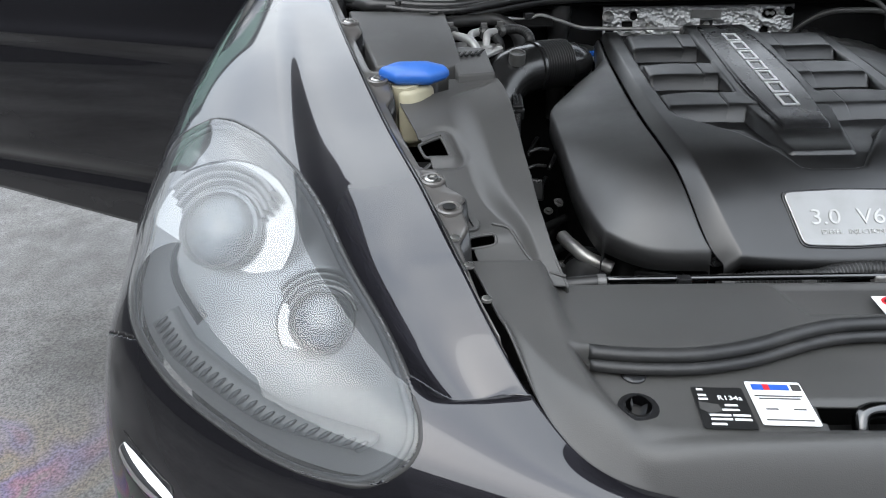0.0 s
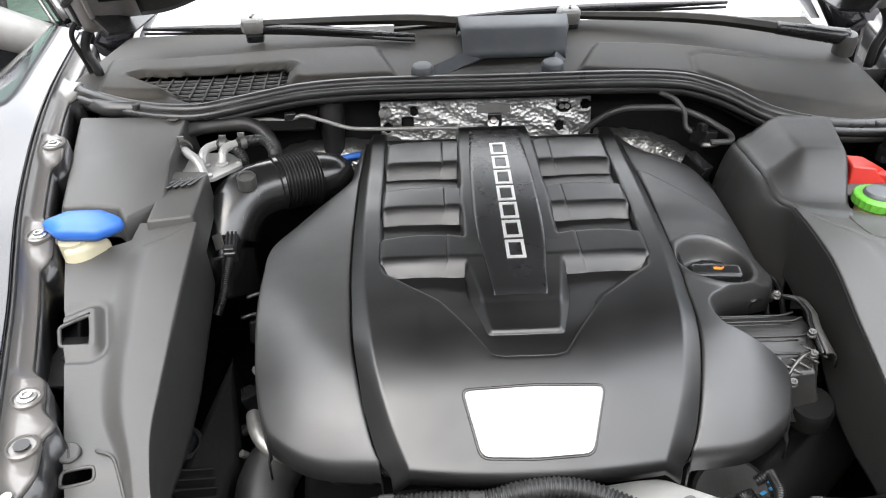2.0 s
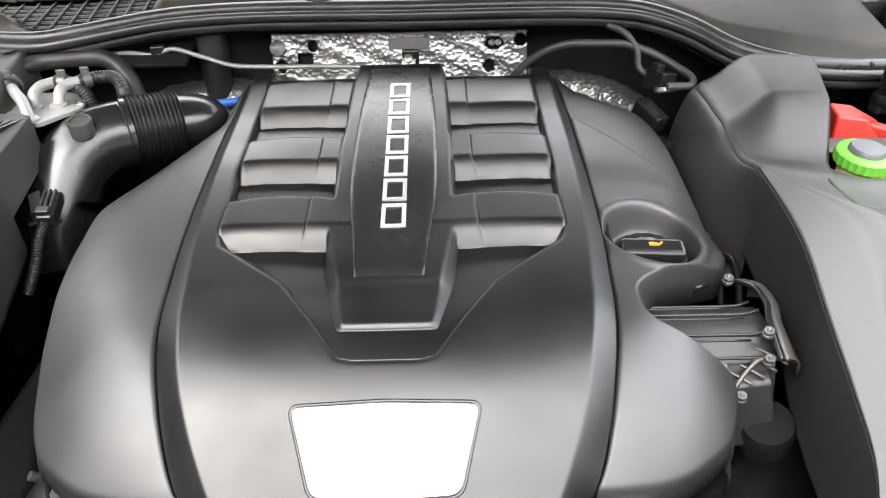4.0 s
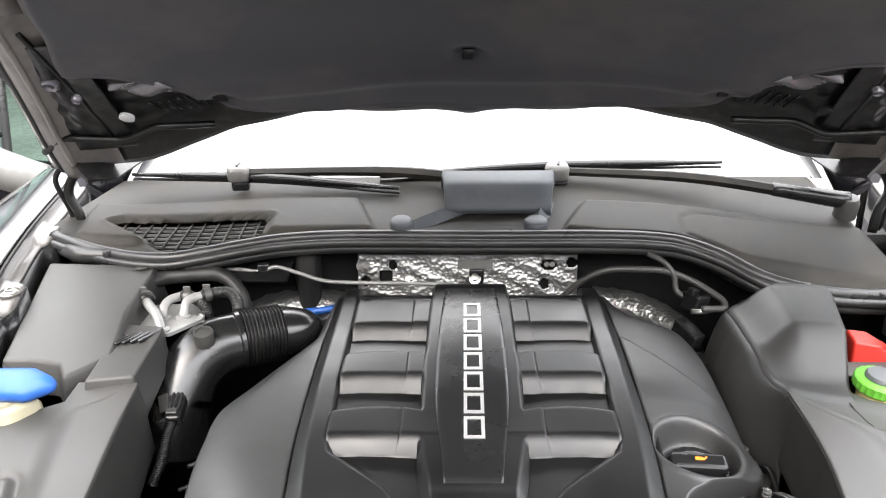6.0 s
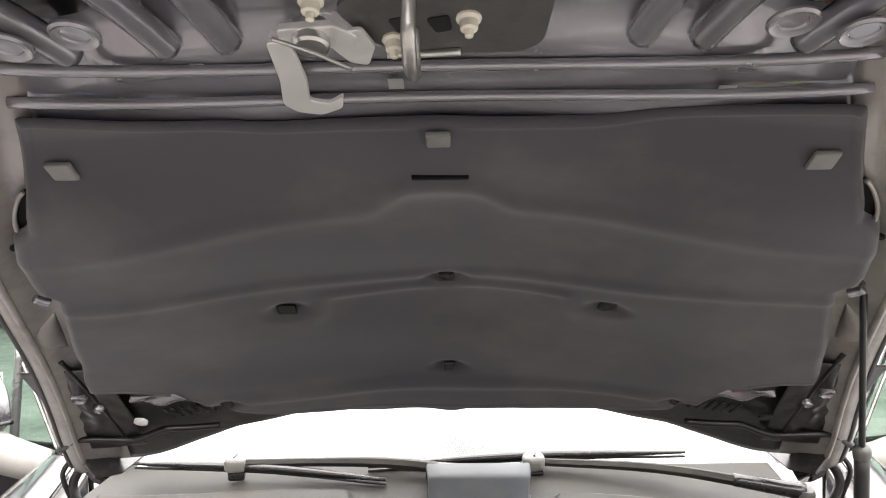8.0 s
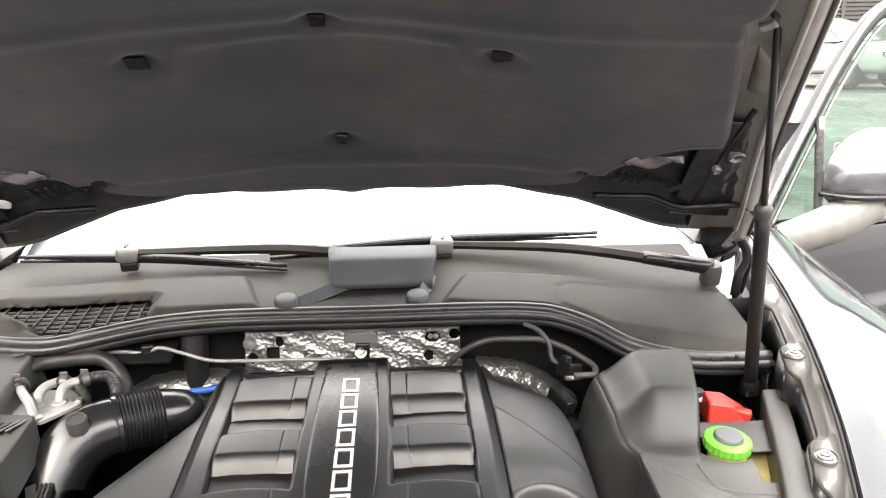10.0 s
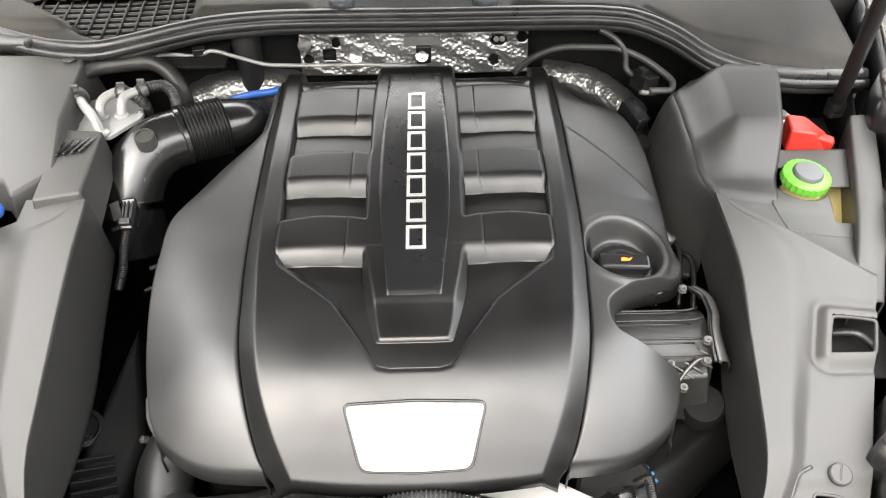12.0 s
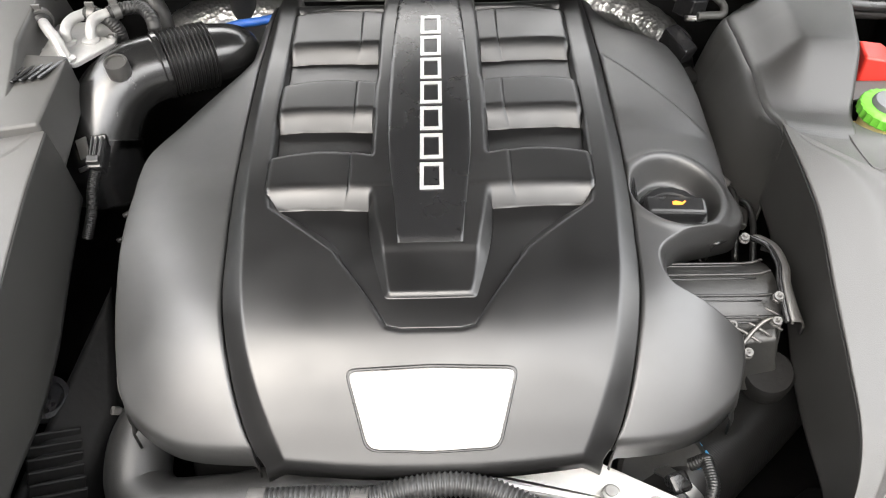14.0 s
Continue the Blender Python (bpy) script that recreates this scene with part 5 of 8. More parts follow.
def scuttle_height(x):
    return table([(-0.78, 1.128), (-0.61, 1.102), (-0.52, 1.100), (-0.44, 1.108), (-0.34, 1.120), (0, 1.124), (0.32, 1.120), (0.40, 1.105), (0.47, 1.078), (0.58, 1.060), (0.70, 1.058)], x)


def screen_foot(x):
    """The line where glass and panel meet: y and z."""
    return 1.812 + 0.16 * (np.asarray(x) / 0.8) ** 2, 1.178 - 0.045 * (np.asarray(x) / 0.8) ** 2


scuttle = thing("scuttle_panel", "dusty black plastic scuttle panel with air grille", "scuttle panel")
GRILLE = [(-0.660, 1.672), (-0.530, 1.580), (-0.505, 1.572), (-0.370, 1.592), (-0.355, 1.610), (-0.355, 1.648), (-0.372, 1.664), (-0.640, 1.690)]


def scuttle_panel():
    s, k = np.meshgrid(np.linspace(-0.76, 0.70, 260), np.linspace(0, 1, 60), indexing="ij")
    y0, z0 = scuttle_front(s), scuttle_height(s)
    y1, z1 = screen_foot(s)
    y = y0 + (y1 - y0) * k
    z = z0 + (z1 - z0) * (k ** 0.85)
    # raised fields left and right of the wiper motor, and a service lid
    left = [(-0.73, 1.765), (-0.70, 1.60), (-0.16, 1.60), (-0.205, 1.715)]
    right = [(0.155, 1.595), (0.205, 1.70), (0.46, 1.705), (0.70, 1.69), (0.70, 1.50), (0.44, 1.55)]
    z = z + 0.012 * (1 - ramp01(polygon_distance(s, y, left), -0.010, 0.004)) + 0.012 * (1 - ramp01(polygon_distance(s, y, right), -0.010, 0.004))
    lid = [(0.365, 1.600), (0.372, 1.655), (0.395, 1.672), (0.60, 1.690), (0.72, 1.68), (0.72, 1.50), (0.5, 1.52)]
    z = z - 0.004 * np.exp(-(polygon_distance(s, y, lid) / 0.0035) ** 2)
    rim = polygon_distance(s, y, GRILLE)
    z = z - 0.010 * (1 - ramp01(rim, -0.002, 0.012))
    z = z + 0.003 * np.exp(-((polygon_distance(s, y, [(a - 0.008 if a < -0.5 else a + 0.012, b) for a, b in GRILLE]) - 0.004) / 0.003) ** 2)
    g = np.dstack([s, y, z])
    keep = polygon_distance((s[1:, 1:] + s[:-1, :-1]) / 2, (y[1:, 1:] + y[:-1, :-1]) / 2, GRILLE) > -0.004
    sheet("panel", g, DUSTY_PLASTIC, scuttle, thick=0.003, keep=keep)

    def height(x, yy):
        a, b = scuttle_front(x), scuttle_height(x)
        c, d = screen_foot(x)
        return float(b + (d - b) * max(0.0, (yy - a) / (c - a)) ** 0.85) + 0.001

    for i in range(13):
        x = -0.665 + i * 0.0262
        col = [(xx, yy) for yy in np.linspace(1.565, 1.70, 55) for xx in (x + 0.25 * (1.63 - yy) * (x + 0.50),) if polygon_distance(xx, yy, GRILLE) < -0.001]
        if len(col) > 3:
            pts = [(a, b, height(a, b) - 0.002) for a, b in (col[0], col[len(col) // 2], col[-1])]
            tube("grille_bar", pts, 0.0019, DUSTY_PLASTIC, scuttle, n=8, sides=6)
    for i in range(8):
        y = 1.582 + i * 0.0145
        row = [(xx, yy) for xx in np.linspace(-0.68, -0.34, 90) for yy in (y + 0.06 * (xx + 0.5) * -1,) if polygon_distance(xx, yy, GRILLE) < -0.001]
        if len(row) > 3:
            pts = [(a, b, height(a, b) - 0.0075) for a, b in (row[0], row[len(row) // 2], row[-1])]
            tube("grille_slat", pts, 0.0040, RUBBER, scuttle, n=8, sides=6)
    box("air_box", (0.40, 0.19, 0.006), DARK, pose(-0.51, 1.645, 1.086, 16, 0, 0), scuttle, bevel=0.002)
    # rubber seal along the front edge: two beads
    xs = np.linspace(-0.735, 0.70, 26)
    front = [(x, float(scuttle_front(x)) - 0.004, float(scuttle_height(x)) + 0.004) for x in xs]
    seal = tube("seal", front, 0.0105, CONDUIT, scuttle, "black rubber bonnet seal", n=150, sides=12)
    tube("seal_bead", [(a, b - 0.014, c - 0.008) for a, b, c in front], 0.0075, CONDUIT, seal, n=150, sides=10)
    tube("seal_bead", [(a, b - 0.004, c - 0.022) for a, b, c in front], 0.0080, RUBBER, seal, n=150, sides=10)
    box("seal_joint", (0.010, 0.027, 0.031), RUBBER, pose(-0.612, 1.560, 1.100, 0, 0, -25), seal, bevel=0.003)
    box("seal_joint", (0.008, 0.025, 0.031), RUBBER, pose(0.640, 1.488, 1.055), seal, bevel=0.003)
    end = [(-0.612, 1.566, 1.102), (-0.665, 1.566, 1.104), (-0.705, 1.592, 1.106), (-0.745, 1.634, 1.108), (-0.775, 1.672, 1.108)]
    tube("seal_end", end, lambda t: 0.015 - 0.003 * t, CONDUIT, seal, "thick rubber corner piece", n=30, sides=12)
    tube("seal_flap", [(a, b + 0.016, c + 0.006) for a, b, c in end[1:]], lambda t: 0.010 - 0.003 * t, CONDUIT, seal, n=24, sides=10)


scuttle_panel()


def wiper_bracket():
    """Blue-grey plastic link cover with its two legs."""
    w = thing("wiper_link_cover", "faded blue-grey plastic cover over the wiper linkage", "wiper cover")
    prof = [(1.652, 1.150), (1.651, 1.160), (1.653, 1.166), (1.676, 1.196), (1.681, 1.200), (1.690, 1.203), (1.720, 1.212), (1.726, 1.211), (1.752, 1.196), (1.756, 1.180)]
    ends = [(-0.043, 0.142), (-0.044, 0.143), (-0.044, 0.144), (-0.046, 0.148), (-0.047, 0.150), (-0.048, 0.152), (-0.052, 0.154), (-0.052, 0.154), (-0.054, 0.156), (-0.054, 0.156)]
    k = np.linspace(0, 1, 12)
    k[1], k[-2] = 0.012, 0.988
    g = np.array([[(a + (b - a) * q, y, z - (0.008 if q in (0.0, 1.0) else 0.0)) for q in k] for (y, z), (a, b) in zip(prof, ends)])
    sheet("plate", g, BLUEGREY_PLASTIC, w, thick=0.004)
    for x0, y0, x1, y1 in ((-0.118, 1.611, 0.020, 1.690), (0.114, 1.611, 0.135, 1.690)):
        v, f = tube_mesh([(x0, y0 + 0.004, 1.124), ((x0 + x1) / 2, (y0 + y1) / 2, 1.143), (x1, y1, 1.160)], 0.017, 4, 12)
        leg = mesh_object("leg", v, f, BLUEGREY_PLASTIC, w, smooth=False)
        turned("pivot_cap", [(0.0205, -0.02), (0.0205, 0.008), (0.0175, 0.0125), (0.0150, 0.0135), (0.0001, 0.0140)], BLUEGREY_PLASTIC, (x0, y0 + 0.004, 1.139), (0, -0.25, 1), leg, "round pivot cap")


wiper_bracket()


def wiper(name, pivot, knuckle, blade_a, blade_b):
    """Wiper arm from its pivot to the knuckle, with the blade."""
    w = thing(name, "black windscreen wiper arm with blade", "wiper", group="windscreen wipers")
    mid = [(pivot[i] + knuckle[i]) / 2 + (0, 0.012, 0.012)[i] for i in range(3)]
    v, f = tube_mesh([pivot, mid, knuckle], lambda t: 0.013 - 0.005 * t, 6, 24)
    mesh_object("arm", v, f, DUSTY_PLASTIC, w, smooth=False)
    q = [tuple(pivot[i] + (mid[i] - pivot[i]) * f + (0, 0, 0.002)[i] for i in range(3)) for f in (0.0, 0.25, 0.5)]
    tube("arm_sleeve", q, lambda t: 0.0165 - 0.004 * t, COVER_DARK, w, "black arm head", n=12, sides=10)
    turned("pivot_cap", [(0.020, -0.03), (0.020, 0.0), (0.016, 0.010), (0.0001, 0.012)], GREY_PLASTIC, pivot, (0, -0.3, 1), w)
    o = Vector(knuckle)
    kn = box("knuckle", (0.046, 0.036, 0.038), KNUCKLE, Matrix.Translation(o) @ pose(0, 0, -0.001, 12, 0, 8), w, "moulded wiper knuckle", bevel=0.014, segments=4)
    box("knuckle_slot", (0.005, 0.016, 0.004), BLACK_PRINT, Matrix.Translation(o) @ pose(0.002, -0.006, 0.0165, 12, 0, -14), kn, bevel=0.001)
    box("knuckle_foot", (0.034, 0.026, 0.020), COVER_DARK, Matrix.Translation(o) @ pose(0.002, 0, -0.024, 12, 0, 8), kn, bevel=0.005)
    c = [(blade_a[i] + blade_b[i]) / 2 + (0, 0.006, 0.006)[i] for i in range(3)]
    spine = tube("blade", [blade_a, c, blade_b], lambda t: 0.0035 + 0.006 * math.sin(math.pi * t), COVER_DARK, w, "black wiper blade", n=30, sides=6)
    tube("rubber_lip", [(a, b + 0.004, c2 - 0.010) for a, b, c2 in (blade_a, c, blade_b)], 0.003, RUBBER, spine, n=20, sides=6)


wiper("wiper", (0.688, 1.722, 1.150), (0.166, 1.786, 1.196), (-0.175, 1.790, 1.186), (0.484, 1.815, 1.205))
wiper("wiper", (0.110, 1.745, 1.178), (-0.450, 1.790, 1.196), (-0.680, 1.830, 1.184), (-0.132, 1.730, 1.178))


# ---- windscreen, roof and cabin ----
def cabin():
    x, k = np.meshgrid(np.linspace(-0.74, 0.74, 30), np.linspace(0, 1, 16), indexing="ij")
    y0, z0 = screen_foot(x)
    y1 = 2.62 + 0.10 * (x / 0.7) ** 2
    z1 = 1.665 - 0.04 * (x / 0.7) ** 2
    xs = x * (1 - 0.20 * k)
    g = np.dstack([xs, y0 + (y1 - y0) * k, z0 + (z1 - z0) * k + 0.03 * np.sin(np.pi * k)])
    glass = sheet("windscreen", g, GLASS, car, "clear windscreen")
    glass.visible_shadow = False
    behind = g + np.array([0, 0.030, -0.035])
    fold = 0.006 * np.sin(np.linspace(0, 1, 30) * 40)[:, None]
    behind[..., 2] += fold
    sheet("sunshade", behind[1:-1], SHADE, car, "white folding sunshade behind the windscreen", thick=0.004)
    rx, rk = np.meshgrid(np.linspace(-1, 1, 24), np.linspace(0, 1, 20), indexing="ij")
    roof = np.dstack([rx * 0.60, 2.62 + 0.10 * rx ** 2 + rk * 1.9, 1.675 - 0.05 * rx ** 2 - 0.10 * rk ** 2 + 0.04 * np.sin(np.pi * rk)])
    sheet("roof", roof, PAINT, car, thick=0.01)
    for side in (-1, 1):
        tube("pillar", [(side * 0.80, 1.93, 1.12), (side * 0.72, 2.28, 1.42), (side * 0.60, 2.72, 1.63), (side * 0.57, 3.4, 1.66), (side * 0.60, 4.5, 1.50)], 0.035, PAINT, car, n=30, sides=10)
        yy, zz = np.meshgrid(np.linspace(1.95, 4.9, 20), np.linspace(0.35, 1.10, 10), indexing="ij")
        flank = np.dstack([side * (0.955 - 0.10 * np.clip((zz - 0.75) / 0.35, 0, 1) ** 2) - side * 0.06, yy, zz])
        keep = (yy[1:, 1:] > 3.05) | (yy[1:, 1:] < 2.02)
        sheet("flank", flank, PAINT, car, thick=0.01, keep=keep, flip=side < 0)
        tube("sill", [(side * 0.90, 1.95, 0.36), (side * 0.90, 3.0, 0.35), (side * 0.90, 3.9, 0.36)], 0.06, PAINT, car, n=12, sides=10)
        tube("seat", [(side * 0.38, 3.1, 0.75), (side * 0.38, 3.25, 1.1), (side * 0.38, 3.35, 1.38)], 0.20, DARK, car, n=14, sides=14)
        wheel = turned("wheel", [(0.30, -0.13), (0.365, -0.10), (0.37, 0.0), (0.365, 0.10), (0.30, 0.13), (0.24, 0.12), (0.23, 0.06), (0.0001, 0.05)], TYRE, (side * 0.82, 1.36, 0.37), (side, 0, 0), car, "black tyre", 48)
        turned("rim", [(0.245, 0.11), (0.235, 0.128), (0.21, 0.09), (0.07, 0.10), (0.06, 0.12), (0.0001, 0.12)], SILVER_PAINT, (side * 0.82, 1.36, 0.37), (side, 0, 0), wheel, "silver wheel rim", 40)
        tube("arch_liner", [(side * 0.86, 0.96, 0.38), (side * 0.86, 1.06, 0.66), (side * 0.86, 1.36, 0.79), (side * 0.86, 1.66, 0.66), (side * 0.86, 1.76, 0.38)], 0.08, DARK, car, n=40, sides=10)
    for side in (-1, 1):
        yy, kk = np.meshgrid(np.linspace(3.12, 4.62, 12), np.linspace(0, 1, 6), indexing="ij")
        pane_grid = np.dstack([side * (0.80 - 0.18 * kk), yy, 1.11 + (0.47 - 0.10 * (yy - 3.1) / 1.5) * kk])
        pane_ob = sheet("rear_side_window", pane_grid, SIDE_GLASS, car, "tinted rear side window", flip=side > 0)
        pane_ob.visible_shadow = False
        wheel = turned("wheel", [(0.30, -0.13), (0.365, -0.10), (0.37, 0.0), (0.365, 0.10), (0.30, 0.13), (0.24, 0.12), (0.23, 0.06), (0.0001, 0.05)], TYRE, (side * 0.86, 4.22, 0.37), (side, 0, 0), car, "black tyre", 48)
        turned("rim", [(0.245, 0.11), (0.235, 0.128), (0.21, 0.09), (0.07, 0.10), (0.06, 0.12), (0.0001, 0.12)], SILVER_PAINT, (side * 0.86, 4.22, 0.37), (side, 0, 0), wheel, "silver wheel rim", 40)
    tail = np.dstack([rx * 0.86, 4.86 + 0.10 * np.sin(np.pi * rk) - 0.10 * rx ** 4, 0.40 + 0.72 * rk])
    sheet("tailgate", tail, PAINT, car, thick=0.01)
    sheet("rear_glass", np.dstack([rx * (0.80 - 0.18 * rk), 4.86 - 0.34 * rk, 1.12 + 0.42 * rk]), SIDE_GLASS, car, "tinted rear window")
    sheet("dashboard", np.dstack([rx * 0.72, 2.1 + rk * 0.5, 1.05 - 0.05 * rk ** 3 - 0.05 * rx ** 2]), DARK, car, thick=0.02)
    sheet("cabin_floor", np.dstack([rx * 0.85, 1.85 + rk * 3.0, 0.35 + 0 * rx]), DARK, car, thick=0.02)
    sheet("rear_wall", np.dstack([rx * 0.85, 4.6 + 0 * rx, 0.35 + 1.2 * rk]), DARK, car, thick=0.02)


cabin()


# ---- front doors, standing open ----
def front_door(side):
    """Open door: skin, frame, glass, mirror and handle, built along its own length and then swung out."""
    ang = radians(68)
    along = Vector((-math.sin(ang), math.cos(ang), 0))
    face = Vector((-math.cos(ang), -math.sin(ang), 0))
    o = Vector((-0.950, 2.00, 0))
    m = Matrix(((along.x, face.x, 0, o.x), (along.y, face.y, 0, o.y), (0, 0, 1, 0), (0, 0, 0, 1)))
    door = thing("front_door", "dark glossy front door standing open, with mirror", "car door", group="front doors")
    made = []
    x, k = np.meshgrid(np.linspace(-0.02, 1.30, 60), np.linspace(0, 1, 60), indexing="ij")
    low = 0.285 + 0.080 * x
    z = low + (1.150 - 0.02 * x - low) * k
    swell = 0.075 * np.sin(np.clip((z - 0.20) / 1.02, 0, 1) * np.pi) ** 0.7 + 0.012 * np.exp(-((z - 0.93) / 0.02) ** 2) - 0.022 * np.exp(-((z - 0.50) / 0.035) ** 2)
    outer = sheet("door_skin", np.dstack([x, swell - 0.02, z]), PAINT, door, thick=0.003, flip=True)
    made.append(outer)
    made.append(sheet("inner_panel", np.dstack([x, -0.09 + 0 * x, z]), DARK, door, "black inner trim", thick=0.01))
    made.append(box("door_edge", (0.02, 0.10, 0.84), PAINT_IN, pose(-0.015, -0.03, 0.72), door, bevel=0.004))
    made.append(tube("door_bottom", [(0.0, -0.045, 0.292), (0.64, -0.045, 0.343), (1.28, -0.045, 0.395)], 0.034, PAINT, door, n=20, sides=10))
    top = [(-0.035, 1.165), (0.09, 1.345), (0.225, 1.525), (0.340, 1.632), (0.480, 1.682), (0.75, 1.715), (1.26, 1.700)]
    lean = lambda b: -0.10 * (b - 1.15)
    made.append(tube("window_frame", [(a, -0.025 + lean(b), b) for a, b in top], 0.019, COVER_DARK, door, "dark window frame", n=50, sides=10))
    # grey tubes paint the light lines reflected by the gloss-black frame
    made.append(tube("window_trim", [(a - 0.012, -0.004 + lean(b), b + 0.013) for a, b in top], 0.0075, TRIM_GREY, door, "glossy window trim with its reflection in grey", n=50, sides=8))
    made.append(tube("window_seal", [(a + 0.020, -0.008 + lean(b), b - 0.015) for a, b in top], 0.005, TRIM_GREY, door, "pale reflection line along the window seal", n=50, sides=8))
    made.append(tube("rear_post", [(1.26, -0.08, 1.70), (1.28, -0.05, 1.42), (1.29, -0.025, 1.13)], 0.022, COVER_DARK, door, n=14, sides=8))
    made.append(tube("belt_trim", [(-0.02, 0.018, 1.158), (0.6, 0.020, 1.148), (1.28, 0.018, 1.132)], 0.010, TRIM_GREY, door, "pale belt strip", n=20, sides=8))
    made.append(tube("quarter_post", [(0.145, -0.010, 1.155), (0.140, -0.030, 1.405)], 0.011, TRIM_GREY, door, "window divider", n=8, sides=8))
    pts = [(0.0, 1.15)] + [(a, b) for a, b in curve_through(top, 16)] + [(1.27, 1.13)]
    bm = bmesh.new()
    bm.faces.new([bm.verts.new((a, -0.022 + lean(b), b)) for a, b in pts])
    glass = part("window_glass", bm, SIDE_GLASS, door, "greenish side window")
    glass.visible_shadow = False
    made.append(glass)
    made.append(tube("door_handle", [(1.02, 0.050, 0.95), (1.06, 0.080, 0.965), (1.16, 0.083, 0.97), (1.21, 0.053, 0.97)], 0.012, PAINT, door, n=20, sides=8))
    # mirror: foot, underside, shell with a dark rim round its foot, glass
    made.append(tube("mirror_foot", [(0.005, 0.010, 1.130), (0.030, 0.045, 1.150), (0.085, 0.090, 1.185), (0.150, 0.110, 1.228)], lambda t: 0.040 + 0.010 * t, KNUCKLE, door, "grey mirror foot", n=24, sides=16))
    u, v = np.meshgrid(np.linspace(0, 2 * np.pi, 48), np.linspace(0, 1, 26), indexing="ij")
    r = np.sqrt(np.clip(1 - (1 - v) ** 2, 0, 1))
    cu, su = np.cos(u), np.sin(u)
    cx = 0.225 + np.where(cu < 0, 0.165, 0.150) * np.sign(cu) * np.abs(cu) ** 0.9 * r
    tall = np.where(su > 0, 0.130 + 0.10 * (0.225 - cx) * (cx > 0.225), 0.012)
    cz = 1.252 + tall * np.sign(su) * np.abs(su) ** 0.75 * r
    cy = 0.06 + 0.115 * (1 - v)
    shell = sheet("mirror_shell", np.dstack([cx, cy, cz]), MIRROR_CAP, door, "silver mirror shell", thick=0.003)
    made.append(shell)
    under = np.dstack([0.225 + np.where(cu < 0, 0.150, 0.140) * np.sign(cu) * np.abs(cu) ** 0.9 * r, cy - 0.004, 1.240 + np.where(su > 0, 0.006, 0.034) * su * r])
    made.append(sheet("mirror_underside", under, KNUCKLE, shell, "grey mirror underside", thick=0.003))
    rim = [(0.225 - 0.168 * math.cos(a), 0.058 + 0.120 * math.sin(a) ** 0.7, 1.243) for a in np.linspace(0.0, math.pi, 19)]
    made.append(tube("mirror_rim", rim, 0.0065, COVER_DARK, shell, "black lower rim", n=50, sides=8))
    made.append(box("mirror_glass", (0.27, 0.004, 0.11), CHROME, pose(0.225, 0.056, 1.30), shell, "mirror glass", bevel=0.001))
    for ob in made:
        ob.data.transform(m)
        if side > 0:
            flip_x(ob)


for side in (-1, 1):
    front_door(side)


# ---- engine bay shell ----
bay = thing("engine_bay", "dark grimy engine bay walls and floor", "engine bay")
gx, gy = np.meshgrid(np.linspace(-0.80, 0.80, 20), np.linspace(0.50, 1.70, 20), indexing="ij")
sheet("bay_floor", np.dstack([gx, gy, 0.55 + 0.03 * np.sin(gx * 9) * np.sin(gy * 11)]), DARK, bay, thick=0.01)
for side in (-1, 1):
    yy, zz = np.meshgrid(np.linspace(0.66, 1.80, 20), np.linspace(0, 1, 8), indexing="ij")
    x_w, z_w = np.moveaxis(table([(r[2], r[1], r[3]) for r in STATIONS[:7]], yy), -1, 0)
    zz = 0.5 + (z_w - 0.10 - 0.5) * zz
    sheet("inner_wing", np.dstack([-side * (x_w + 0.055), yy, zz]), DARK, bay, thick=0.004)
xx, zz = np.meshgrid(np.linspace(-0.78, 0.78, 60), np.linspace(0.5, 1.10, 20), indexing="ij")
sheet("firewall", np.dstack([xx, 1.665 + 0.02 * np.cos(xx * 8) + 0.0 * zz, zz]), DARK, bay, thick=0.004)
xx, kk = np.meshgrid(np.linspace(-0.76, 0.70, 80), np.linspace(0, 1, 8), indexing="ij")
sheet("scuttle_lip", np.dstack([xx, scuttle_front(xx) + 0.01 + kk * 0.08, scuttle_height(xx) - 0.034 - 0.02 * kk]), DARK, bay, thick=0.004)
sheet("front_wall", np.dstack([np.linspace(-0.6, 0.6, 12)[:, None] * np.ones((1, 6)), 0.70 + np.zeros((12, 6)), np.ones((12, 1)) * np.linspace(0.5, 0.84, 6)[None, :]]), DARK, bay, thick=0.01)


# ---- plastic covers beside the engine ----
def flange_x(y):
    return table([(r[2], r[1]) for r in STATIONS[:7]], y) + 0.050


def shelf_height(x, y):
    """Top of the right-hand cover: it rises towards the rear and falls away behind a slanting crease."""
    c = np.clip((y - 1.223) + 0.82 * (x - 0.405), 0, 1)
    return table([(1.02, 0.989), (1.07, 1.004), (1.145, 1.023), (1.2, 1.034), (1.235, 1.040), (1.40, 1.040)], y) - 0.026 * (1 - np.exp(-c / 0.07))


